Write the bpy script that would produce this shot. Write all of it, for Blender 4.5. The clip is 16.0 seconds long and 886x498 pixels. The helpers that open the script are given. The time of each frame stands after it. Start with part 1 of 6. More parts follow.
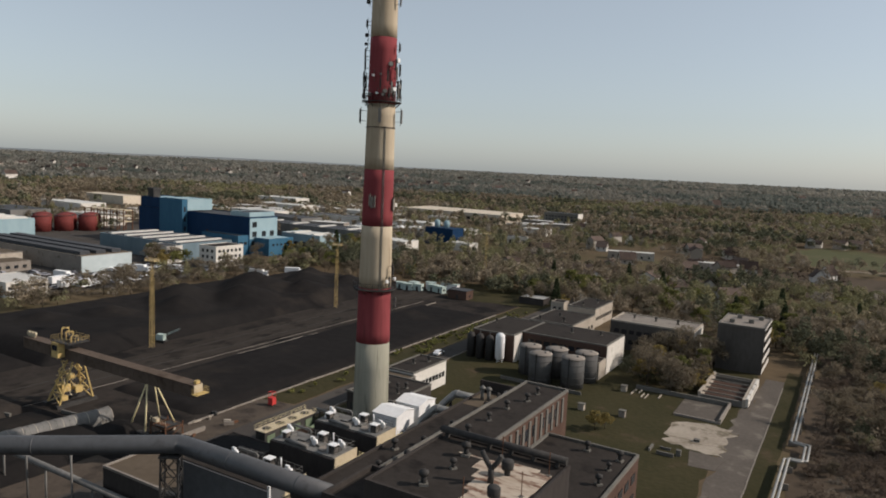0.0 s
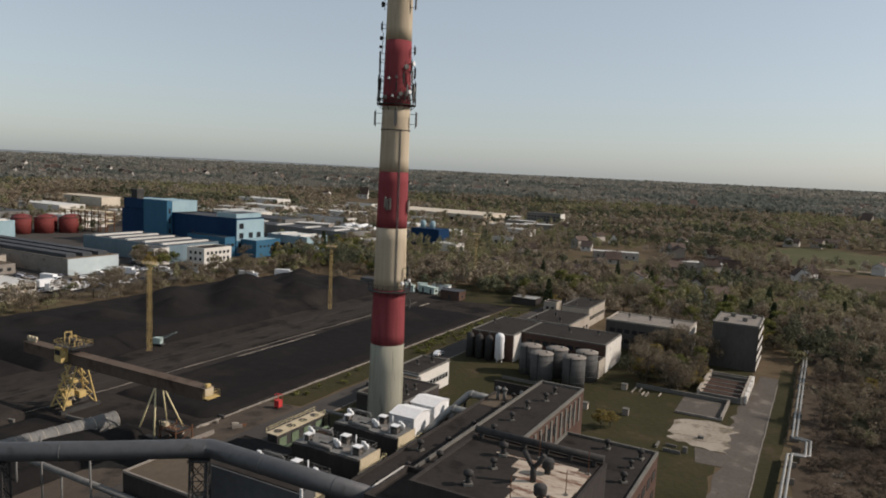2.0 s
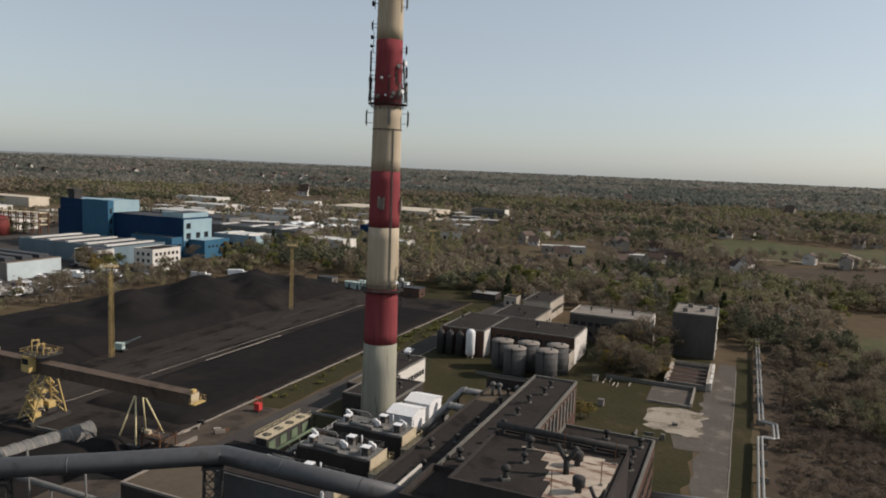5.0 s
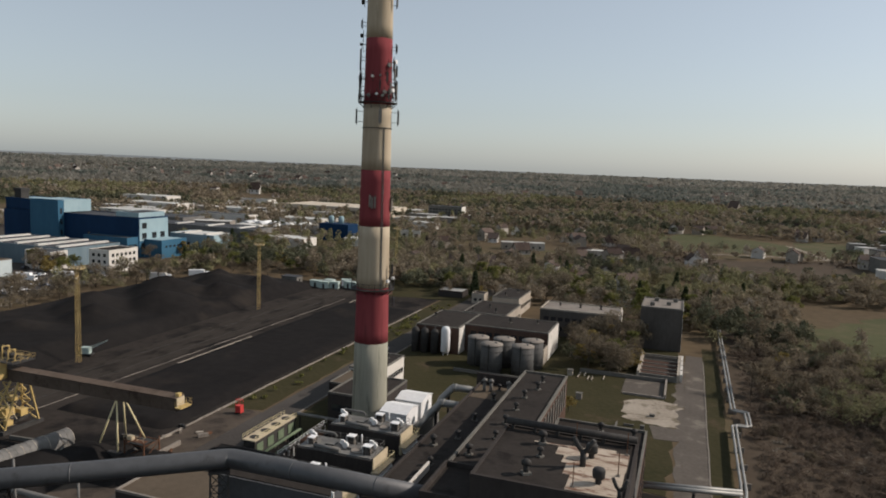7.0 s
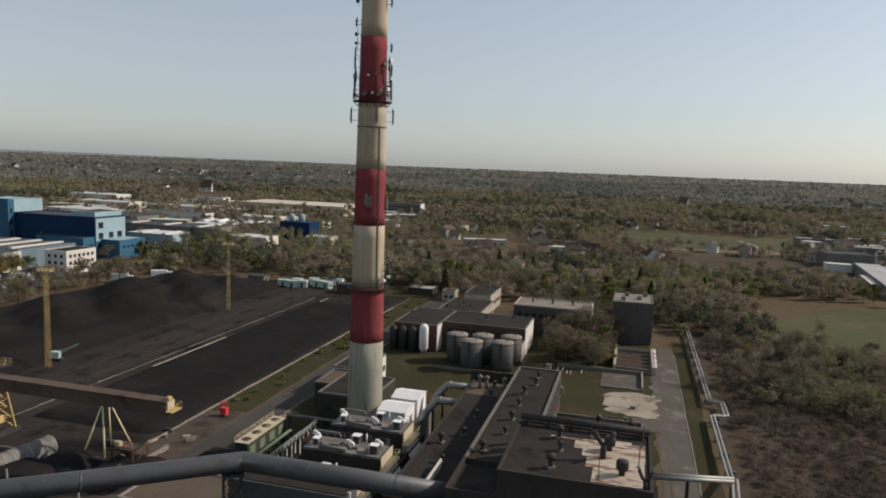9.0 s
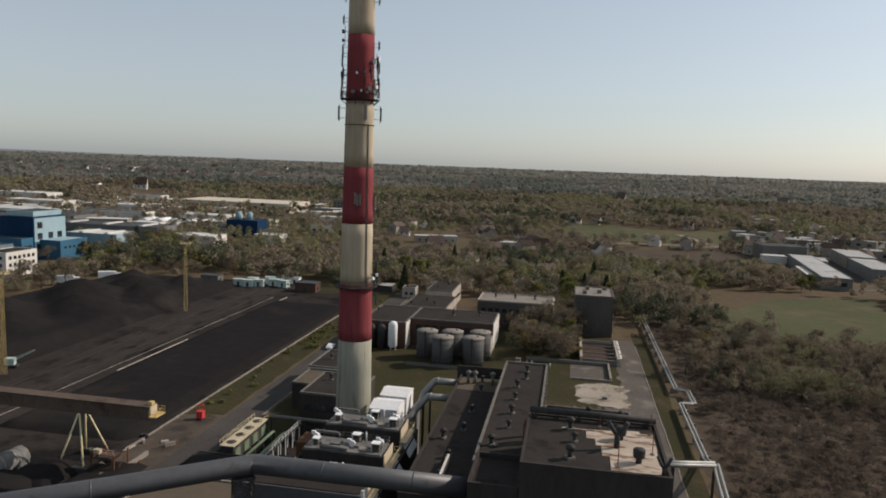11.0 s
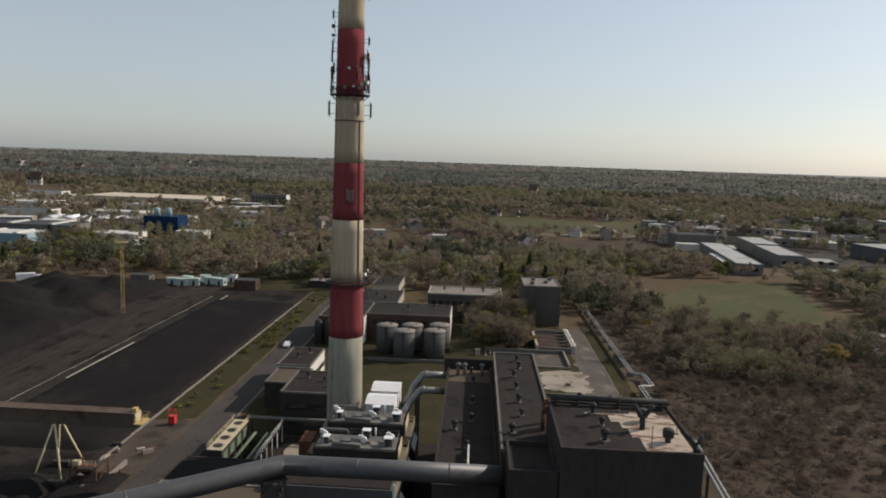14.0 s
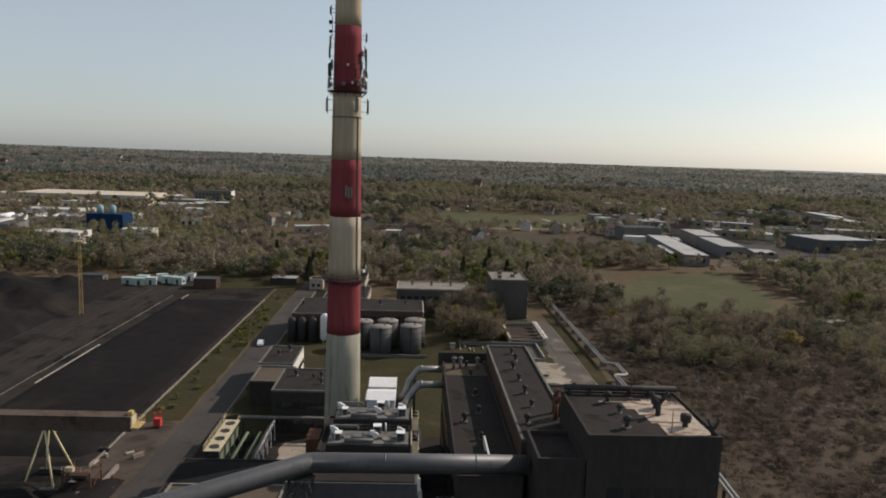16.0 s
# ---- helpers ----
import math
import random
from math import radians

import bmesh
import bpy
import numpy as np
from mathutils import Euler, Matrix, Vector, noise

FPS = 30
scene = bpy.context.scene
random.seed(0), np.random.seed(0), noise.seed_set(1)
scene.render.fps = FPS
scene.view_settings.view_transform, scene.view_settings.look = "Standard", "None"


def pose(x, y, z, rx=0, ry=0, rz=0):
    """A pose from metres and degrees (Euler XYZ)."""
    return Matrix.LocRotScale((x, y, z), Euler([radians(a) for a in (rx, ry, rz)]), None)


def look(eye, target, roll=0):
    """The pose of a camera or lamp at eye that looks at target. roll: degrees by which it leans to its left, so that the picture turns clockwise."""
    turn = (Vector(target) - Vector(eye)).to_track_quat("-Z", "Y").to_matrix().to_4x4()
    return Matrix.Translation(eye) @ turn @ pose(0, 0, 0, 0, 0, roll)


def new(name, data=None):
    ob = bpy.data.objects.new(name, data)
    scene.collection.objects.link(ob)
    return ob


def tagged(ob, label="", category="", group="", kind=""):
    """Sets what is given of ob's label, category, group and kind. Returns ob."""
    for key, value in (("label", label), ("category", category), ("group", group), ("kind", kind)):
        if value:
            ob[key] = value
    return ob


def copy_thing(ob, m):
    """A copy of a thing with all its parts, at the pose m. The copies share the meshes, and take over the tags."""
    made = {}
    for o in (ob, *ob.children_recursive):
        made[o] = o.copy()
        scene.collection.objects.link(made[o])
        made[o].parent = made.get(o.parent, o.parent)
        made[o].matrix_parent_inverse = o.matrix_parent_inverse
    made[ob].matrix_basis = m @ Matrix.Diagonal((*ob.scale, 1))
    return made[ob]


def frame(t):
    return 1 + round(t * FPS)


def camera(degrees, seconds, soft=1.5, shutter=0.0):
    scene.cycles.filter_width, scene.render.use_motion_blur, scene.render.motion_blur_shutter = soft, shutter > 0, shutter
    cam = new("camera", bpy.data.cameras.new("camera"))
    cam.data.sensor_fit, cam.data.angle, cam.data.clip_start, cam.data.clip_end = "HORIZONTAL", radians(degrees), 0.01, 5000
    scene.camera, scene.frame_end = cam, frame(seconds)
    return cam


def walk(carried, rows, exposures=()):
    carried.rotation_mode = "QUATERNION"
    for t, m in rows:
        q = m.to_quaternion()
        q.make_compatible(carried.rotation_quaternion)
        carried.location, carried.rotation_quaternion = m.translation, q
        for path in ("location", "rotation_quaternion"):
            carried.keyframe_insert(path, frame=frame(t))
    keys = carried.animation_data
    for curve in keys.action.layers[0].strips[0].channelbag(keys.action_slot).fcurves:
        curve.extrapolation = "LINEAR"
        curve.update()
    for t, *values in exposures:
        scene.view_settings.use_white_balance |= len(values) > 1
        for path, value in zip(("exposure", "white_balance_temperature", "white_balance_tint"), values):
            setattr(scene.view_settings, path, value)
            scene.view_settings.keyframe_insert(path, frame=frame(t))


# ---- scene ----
cam = camera(64.3, 16.0, soft=1.9)
EXPOSURE, KELVIN, TINT = 0.0, 6500, 10
METRES, EYE, TILT, LEAN, TURN = 64.94, 55.7, -1.8, -0.47, 30.3
ROWS = [
    (0.0, 0.0, 0.0, 0.0, 0.19, -4.85, -2.26),
    (0.5, -0.0278, -0.0038, 0.0004, 1.52, -4.9, -2.36),
    (1.0, -0.0515, -0.0089, 0.0012, 2.83, -4.91, -2.48),
    (1.5, -0.0744, -0.0102, 0.0012, 0.08, -4.79, -2.25),
    (2.0, -0.1013, -0.0112, 0.0012, -1.7, -4.76, -2.13),
    (2.5, -0.1264, -0.0136, 0.0017, -2.49, -4.76, -2.06),
    (3.0, -0.1517, -0.0149, 0.0024, -3.34, -4.79, -1.98),
    (3.5, -0.1771, -0.0151, 0.003, -4.18, -4.82, -1.9),
    (4.0, -0.2025, -0.015, 0.0037, -5.05, -4.85, -1.82),
    (6.5, -0.3353, -0.0087, 0.0048, -10.0, -5.0, -1.47),
    (7.0, -0.3633, -0.0065, 0.0049, -11.01, -5.03, -1.43),
    (7.5, -0.3916, -0.0036, 0.0054, -11.97, -5.06, -1.38),
    (8.0, -0.4201, -0.0008, 0.0063, -12.95, -5.1, -1.32),
    (8.5, -0.4494, 0.0035, 0.0068, -13.94, -5.15, -1.29),
    (9.0, -0.4798, 0.009, 0.0073, -14.95, -5.19, -1.26),
    (11.5, -0.6471, 0.0456, 0.0097, -21.23, -5.47, -0.99),
    (12.0, -0.683, 0.056, 0.0105, -22.16, -5.53, -0.97),
    (12.5, -0.7188, 0.0663, 0.0112, -22.4, -5.62, -0.98),
    (13.0, -0.7534, 0.0781, 0.0119, -23.65, -5.7, -0.91),
    (13.5, -0.7888, 0.0906, 0.0122, -25.6, -5.76, -0.84),
    (14.0, -0.8255, 0.1045, 0.0128, -27.5, -5.86, -0.75),
    (14.5, -0.8626, 0.1182, 0.0135, -28.71, -5.91, -0.7),
    (15.0, -0.8995, 0.1327, 0.0141, -29.98, -6.01, -0.68),
    (15.5, -0.9362, 0.1482, 0.0149, -31.25, -6.11, -0.64),
    (16.0, -0.972, 0.1647, 0.0156, -32.48, -6.23, -0.59),
]
walk(cam, [(t, pose(0, 0, EYE, TILT, LEAN, TURN) @ pose(METRES * x, METRES * y, METRES * z, 90 + pitch, roll, yaw)) for t, x, y, z, yaw, pitch, roll in ROWS],
     exposures=[(0.0, EXPOSURE, KELVIN, TINT), (16.0, EXPOSURE, KELVIN, TINT)])

# ---- world and sun ----
SUN_AZ, SUN_EL = 29.0, 33.0
world = bpy.data.worlds.new("sky")
scene.world = world
world.use_nodes = True
wn, wl = world.node_tree.nodes, world.node_tree.links
sky = wn.new("ShaderNodeTexSky")
sky.sky_type, sky.sun_disc = "NISHITA", False
sky.sun_elevation, sky.sun_rotation = radians(SUN_EL), radians(90 - SUN_AZ)
sky.air_density, sky.dust_density, sky.ozone_density = 1.0, 1.0, 2.0
wn["Background"].inputs["Strength"].default_value = 0.117
haze = wn.new("ShaderNodeHueSaturation")
haze.inputs["Saturation"].default_value = 0.64
wl.new(sky.outputs[0], haze.inputs["Color"])
veil = wn.new("ShaderNodeMix")
veil.data_type = "RGBA"
veil.inputs[0].default_value, veil.inputs[7].default_value = 0.37, (4.1, 4.6, 4.9, 1)
wl.new(haze.outputs[0], veil.inputs[6])
wl.new(veil.outputs[2], wn["Background"].inputs["Color"])
lamp = bpy.data.lights.new("sun", "SUN")
lamp.energy, lamp.angle, lamp.color = 4.3, radians(0.55), (1.0, 0.885, 0.79)
sun = new("sun", lamp)
az, el = radians(SUN_AZ), radians(SUN_EL)
sun.matrix_world = look((900 * math.cos(az) * math.cos(el), 900 * math.sin(az) * math.cos(el), 900 * math.sin(el)), (0, 0, 0))


# ---- materials ----
ALBEDO = 0.95


def mat(name, low, high, rough=0.8, fine=3.0, broad=0.15, bump=0.3, metal=0.0, stretch=(1, 1, 1), stain=None, stain_scale=0.4, stain_cut=0.55, island=0.0, random=0.0, spec=0.05, leaf=0.0, bump_dist=0.012):
    """Two colours mixed by noise at two scales, an optional third as stains, and a fine relief."""
    low, high, stain = ([ALBEDO * c for c in q] if q else q for q in (low, high, stain))
    m = bpy.data.materials.new(name)
    m.use_nodes = True
    n, l = m.node_tree.nodes, m.node_tree.links
    b = n["Principled BSDF"]
    b.inputs["Roughness"].default_value, b.inputs["Metallic"].default_value = rough, metal
    b.inputs["Specular IOR Level"].default_value = spec
    co = n.new("ShaderNodeTexCoord")
    mp = n.new("ShaderNodeMapping")
    mp.inputs["Scale"].default_value = stretch
    l.new(co.outputs["Object"], mp.inputs[0])

    def tex(scale, detail=5.0, roughness=0.6):
        t = n.new("ShaderNodeTexNoise")
        t.inputs["Scale"].default_value, t.inputs["Detail"].default_value, t.inputs["Roughness"].default_value = scale, detail, roughness
        l.new(mp.outputs[0], t.inputs["Vector"])
        return t

    def maths(op, a, c):
        t = n.new("ShaderNodeMath")
        t.operation = op
        for k, v in enumerate((a, c)):
            if isinstance(v, (int, float)):
                t.inputs[k].default_value = v
            else:
                l.new(v, t.inputs[k])
        return t.outputs[0]

    tf, tb = tex(fine), tex(broad, 3.0)
    f = maths("ADD", maths("MULTIPLY", tf.outputs["Fac"], 0.5), maths("MULTIPLY", tb.outputs["Fac"], 0.5))
    f = maths("MULTIPLY_ADD", f, 2.6)
    f.node.inputs[2].default_value = -0.8
    if island:
        g = n.new("ShaderNodeNewGeometry")
        f = maths("ADD", f, maths("MULTIPLY", maths("SUBTRACT", g.outputs["Random Per Island"], 0.5), island))
    if random:
        o = n.new("ShaderNodeObjectInfo")
        f = maths("ADD", f, maths("MULTIPLY", maths("SUBTRACT", o.outputs["Random"], 0.5), random))
    f.node.use_clamp = True
    mix = n.new("ShaderNodeMix")
    mix.data_type = "RGBA"
    l.new(f, mix.inputs[0])
    mix.inputs[6].default_value, mix.inputs[7].default_value = (*low, 1), (*high, 1)
    colour = mix.outputs[2]
    if stain:
        ts = tex(stain_scale, 6.0, 0.65)
        r = n.new("ShaderNodeMapRange")
        r.inputs[1].default_value, r.inputs[2].default_value = stain_cut, stain_cut + 0.12
        l.new(ts.outputs["Fac"], r.inputs[0])
        m2 = n.new("ShaderNodeMix")
        m2.data_type = "RGBA"
        l.new(r.outputs[0], m2.inputs[0])
        l.new(colour, m2.inputs[6])
        m2.inputs[7].default_value = (*stain, 1)
        colour = m2.outputs[2]
    l.new(colour, b.inputs["Base Color"])
    if leaf:
        tr, sh = n.new("ShaderNodeBsdfTranslucent"), n.new("ShaderNodeMixShader")
        l.new(colour, tr.inputs["Color"])
        sh.inputs[0].default_value = leaf
        l.new(b.outputs[0], sh.inputs[1])
        l.new(tr.outputs[0], sh.inputs[2])
        l.new(sh.outputs[0], n["Material Output"].inputs["Surface"])
    if bump:
        bp = n.new("ShaderNodeBump")
        bp.inputs["Strength"].default_value, bp.inputs["Distance"].default_value = bump, bump_dist
        l.new(tex(fine, 2.0, 0.5).outputs["Fac"], bp.inputs["Height"])
        l.new(bp.outputs[0], b.inputs["Normal"])
    return m


M = {}
M["ground"] = mat("rough_ground", (0.075, 0.055, 0.034), (0.125, 0.094, 0.058), 0.95, 0.25, 0.012, 0.5, stain=(0.07, 0.068, 0.032), stain_scale=0.006, stain_cut=0.5, bump_dist=0.4, spec=0.05)
M["grass"] = mat("mown_grass", (0.02898, 0.02898, 0.01325), (0.05465, 0.04637, 0.02401), 0.95, 0.9, 0.06, 0.6, stain=(0.07038, 0.05134, 0.03229), stain_scale=0.12, stain_cut=0.58, bump_dist=0.2, spec=0.05)
M["field"] = mat("green_field", (0.058, 0.063, 0.031), (0.092, 0.092, 0.047), 0.95, 0.3, 0.02, 0.4, stain=(0.11, 0.092, 0.055), stain_scale=0.03, stain_cut=0.52, spec=0.05)
M["dry_field"] = mat("dry_grass_field", (0.0595, 0.04505, 0.0323), (0.08925, 0.0697, 0.051), 0.95, 0.3, 0.02, 0.4, stain=(0.0425, 0.0374, 0.0255), stain_scale=0.03, stain_cut=0.56, spec=0.05)
M["dirt"] = mat("dusty_brown_soil", (0.058, 0.047, 0.038), (0.105, 0.086, 0.069), 0.95, 0.6, 0.05, 0.5, stain=(0.035, 0.03, 0.026), stain_scale=0.15, stain_cut=0.52, spec=0.03)
M["coal"] = mat("coal", (0.01162, 0.01091, 0.01091), (0.02182, 0.02006, 0.01901), 0.9, 0.35, 0.02, 0.5, stain=(0.02957, 0.02534, 0.02182), stain_scale=0.03, stain_cut=0.56, bump_dist=0.25, spec=0.02)
M["coal_dust"] = mat("coal_dusty_soil", (0.02295, 0.01997, 0.01785), (0.0476, 0.0408, 0.0357), 0.95, 0.5, 0.03, 0.6, stain=(0.01488, 0.01403, 0.0136), stain_scale=0.07, stain_cut=0.5, bump_dist=0.15, spec=0.02)
M["track_dust"] = mat("dusty_track_soil", (0.02808, 0.02418, 0.02106), (0.05148, 0.04446, 0.03822), 0.95, 0.5, 0.04, 0.5, stretch=(1, 0.4, 1), stain=(0.01872, 0.01638, 0.01482), stain_scale=0.3, stain_cut=0.52, bump_dist=0.1, spec=0.02)
# Far conifers: distance haze is put into this paler, bluish-grey colour.
M["hazed_dark_woods"] = mat("far_conifer_woods_hazed", (0.1155, 0.1294, 0.1144), (0.1733, 0.1825, 0.1588), 0.95, 0.02, 0.0022, 0.0, island=0.08, leaf=0.5)
M["asphalt"] = mat("worn_asphalt", (0.045, 0.04, 0.036), (0.085, 0.077, 0.069), 0.9, 2.0, 0.05, 0.3, stain=(0.03, 0.027, 0.025), stain_scale=0.15, stain_cut=0.57)
M["concrete"] = mat("weathered_concrete", (0.17, 0.15, 0.13), (0.28, 0.25, 0.215), 0.9, 1.5, 0.12, 0.4, stain=(0.11, 0.097, 0.08), stain_scale=0.3, stain_cut=0.57)
M["pale_concrete"] = mat("pale_concrete", (0.28, 0.245, 0.2), (0.44, 0.39, 0.325), 0.9, 1.2, 0.15, 0.4, stain=(0.17, 0.145, 0.115), stain_scale=0.35, stain_cut=0.58)
M["sand"] = mat("pale_sand_and_rubble", (0.22, 0.185, 0.145), (0.37, 0.325, 0.265), 0.95, 1.2, 0.12, 0.6, stain=(0.12, 0.1, 0.07), stain_scale=0.2, stain_cut=0.5)
M["old_road"] = mat("worn_pale_road", (0.07544, 0.0656, 0.05576), (0.1246, 0.1082, 0.09184), 0.9, 1.2, 0.08, 0.4, stain=(0.1706, 0.1509, 0.1246), stain_scale=0.16, stain_cut=0.56)
M["dark_concrete"] = mat("dark_sooty_concrete", (0.10, 0.095, 0.085), (0.18, 0.17, 0.15), 0.9, 1.2, 0.12, 0.4)
M["felt"] = mat("tarred_felt_roof", (0.02435, 0.02098, 0.01861), (0.04465, 0.03856, 0.03383), 0.85, 1.4, 0.1, 0.35, stain=(0.01759, 0.01522, 0.01387), stain_scale=0.25, stain_cut=0.56)
M["felt_brown"] = mat("brown_felt_roof", (0.085, 0.066, 0.048), (0.12, 0.096, 0.07), 0.85, 1.2, 0.08, 0.3, stain=(0.066, 0.051, 0.038), stain_scale=0.2, stain_cut=0.58)
M["roof_patch"] = mat("bare_pale_roof_patch", (0.3, 0.24, 0.18), (0.5, 0.43, 0.35), 0.9, 1.5, 0.2, 0.5, stain=(0.15, 0.085, 0.06), stain_scale=0.7, stretch=(0.5, 1.6, 1), stain_cut=0.5)
M["brick"] = mat("sooty_red_brick", (0.06, 0.038, 0.03), (0.11, 0.07, 0.054), 0.9, 3.0, 0.15, 0.4)
# Grey plaster, with the shade on the walls put into its dark colour.
M["shade_dark_plaster"] = mat("shade_dark_grey_plaster", (0.062, 0.056, 0.05), (0.108, 0.098, 0.088), 0.9, 1.2, 0.1, 0.3, stretch=(1, 1, 0.35))
M["soot_wall"] = mat("dark_plastered_wall", (0.03381, 0.02995, 0.02801), (0.06279, 0.05506, 0.05023), 0.9, 1.5, 0.1, 0.3, stretch=(1, 1, 0.35))
M["white_wall"] = mat("white_plaster", (0.475, 0.4465, 0.399), (0.646, 0.6175, 0.5605), 0.85, 1.5, 0.15, 0.2, stain=(0.342, 0.3135, 0.266), stain_scale=0.3, stain_cut=0.6)
M["white_metal"] = mat("white_sheet_metal", (0.62, 0.62, 0.61), (0.78, 0.78, 0.77), 0.5, 1.5, 0.2, 0.1)
M["tan_metal"] = mat("beige_sheet_metal", (0.396, 0.33, 0.22), (0.55, 0.473, 0.341), 0.6, 2.0, 0.3, 0.15)
M["grey_metal"] = mat("grey_sheet_metal", (0.115, 0.112, 0.105), (0.2, 0.195, 0.182), 0.55, 1.5, 0.2, 0.15, stretch=(1, 1, 0.3))
M["silver"] = mat("aluminium_pipe_cladding", (0.19, 0.19, 0.175), (0.3, 0.295, 0.275), 0.5, 0.8, 0.15, 0.1, metal=0.35, spec=0.4)
M["pipe_grey"] = mat("dull_grey_duct_steel", (0.066, 0.0672, 0.0696), (0.102, 0.1032, 0.1056), 0.5, 0.9, 0.12, 0.15, metal=0.25, stain=(0.0504, 0.048, 0.0468), stain_scale=0.35, stain_cut=0.58, spec=0.35)
M["dark_metal"] = mat("dark_steel", (0.03, 0.03, 0.03), (0.07, 0.065, 0.06), 0.6, 2.0, 0.3, 0.2)
M["rust"] = mat("rusty_steel", (0.085, 0.042, 0.026), (0.15, 0.08, 0.05), 0.85, 1.8, 0.25, 0.3)
M["girder"] = mat("faded_brown_girder_steel", (0.078, 0.058, 0.044), (0.135, 0.104, 0.082), 0.75, 0.9, 0.12, 0.2, stain=(0.058, 0.041, 0.031), stain_scale=0.3, stain_cut=0.57)
M["yellow"] = mat("yellow_paint", (0.42, 0.3, 0.115), (0.55, 0.41, 0.18), 0.6, 1.5, 0.3, 0.15, stain=(0.2, 0.13, 0.07), stain_scale=0.8, stain_cut=0.6)
M["pale_yellow"] = mat("pale_yellow_paint", (0.62, 0.52, 0.28), (0.75, 0.66, 0.42), 0.6, 1.5, 0.3, 0.1)
M["teal"] = mat("teal_paint", (0.084, 0.266, 0.238), (0.14, 0.35, 0.315), 0.6, 1.5, 0.3, 0.1, random=0.6)
M["pale_teal"] = mat("pale_green_sheet_metal", (0.32, 0.4, 0.36), (0.46, 0.53, 0.49), 0.6, 1.5, 0.3, 0.1)
M["green_metal"] = mat("green_steel", (0.09, 0.13, 0.08), (0.17, 0.21, 0.14), 0.6, 1.5, 0.3, 0.2)
M["red_paint"] = mat("red_kiosk_paint", (0.44, 0.04, 0.04), (0.544, 0.072, 0.064), 0.5, 2.0, 0.3, 0.1)
# Blue cladding, darkened to the tone of the factory front in shade.
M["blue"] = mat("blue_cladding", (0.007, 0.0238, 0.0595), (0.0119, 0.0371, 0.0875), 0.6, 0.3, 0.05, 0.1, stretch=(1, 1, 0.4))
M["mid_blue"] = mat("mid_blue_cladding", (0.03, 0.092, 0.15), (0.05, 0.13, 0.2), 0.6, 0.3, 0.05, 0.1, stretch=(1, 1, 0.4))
M["dull_blue"] = mat("dull_blue_grey_cladding", (0.1, 0.145, 0.17), (0.16, 0.21, 0.235), 0.6, 0.3, 0.05, 0.1, stretch=(1, 1, 0.4))
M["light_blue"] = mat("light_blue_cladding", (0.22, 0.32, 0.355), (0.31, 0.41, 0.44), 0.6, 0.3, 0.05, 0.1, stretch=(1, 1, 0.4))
M["pale_blue"] = mat("pale_blue_grey_cladding", (0.36, 0.42, 0.43), (0.48, 0.53, 0.53), 0.6, 0.3, 0.05, 0.1)
M["silo_grey"] = mat("dull_grey_tank_steel", (0.066, 0.06512, 0.06248), (0.11, 0.1074, 0.1021), 0.6, 1.5, 0.2, 0.12, stretch=(1, 1, 0.25))
M["dark_felt"] = mat("black_tarred_felt", (0.012, 0.012, 0.012), (0.026, 0.025, 0.024), 0.9, 1.2, 0.1, 0.3)
M["casing_grey"] = mat("dark_grey_sheet_metal", (0.072, 0.0736, 0.0768), (0.112, 0.1136, 0.1168), 0.6, 1.2, 0.1, 0.1)
M["dark_roof"] = mat("dark_bitumen_roof", (0.045, 0.048, 0.053), (0.085, 0.088, 0.092), 0.8, 0.5, 0.05, 0.2)
M["pale_roof"] = mat("pale_metal_roof", (0.42, 0.41, 0.38), (0.58, 0.57, 0.53), 0.7, 0.5, 0.05, 0.1, random=0.5)
M["cream_roof"] = mat("cream_gravel_roof", (0.42, 0.36, 0.28), (0.58, 0.51, 0.41), 0.85, 0.4, 0.05, 0.2)
M["tile_roof"] = mat("house_roof_tiles", (0.044, 0.032, 0.0272), (0.128, 0.096, 0.08), 0.85, 1.0, 0.1, 0.4, random=1.2)
M["house_wall"] = mat("house_plaster", (0.28, 0.245, 0.2), (0.6, 0.575, 0.53), 0.9, 1.0, 0.1, 0.2, random=1.2)
M["tank_red"] = mat("red_oxide_tank_steel", (0.11, 0.028, 0.026), (0.18, 0.045, 0.04), 0.6, 0.8, 0.1, 0.2)
M["glass"] = mat("dark_window_glass", (0.015, 0.017, 0.02), (0.035, 0.038, 0.042), 0.12, 1.0, 0.2, 0.0, spec=0.6)
M["stack_white"] = mat("stained_white_paint_on_concrete", (0.3168, 0.2552, 0.176), (0.4928, 0.4224, 0.3168), 0.9, 1.3, 0.25, 0.4, stretch=(1, 1, 0.09), stain=(0.1936, 0.1452, 0.0968), stain_scale=0.7, stain_cut=0.56)
M["stack_red"] = mat("faded_red_paint_on_concrete", (0.165, 0.036, 0.041), (0.25, 0.062, 0.066), 0.85, 1.3, 0.25, 0.4, stretch=(1, 1, 0.09), stain=(0.13, 0.04, 0.04), stain_scale=0.7, stain_cut=0.56)
M["stack_grey"] = mat("grey_green_weathered_concrete", (0.2024, 0.1936, 0.1496), (0.352, 0.3388, 0.2728), 0.9, 1.3, 0.25, 0.4, stretch=(1, 1, 0.09), stain=(0.1496, 0.1452, 0.1056), stain_scale=0.7, stain_cut=0.57)
M["car_white"] = mat("white_car_paint", (0.7, 0.7, 0.7), (0.8, 0.8, 0.8), 0.25, 1.0, 0.2, 0.0, spec=0.5)
M["car_dark"] = mat("grey_car_paint", (0.05, 0.05, 0.06), (0.3, 0.3, 0.32), 0.25, 0.01, 0.01, 0.0, random=1.5, spec=0.5)
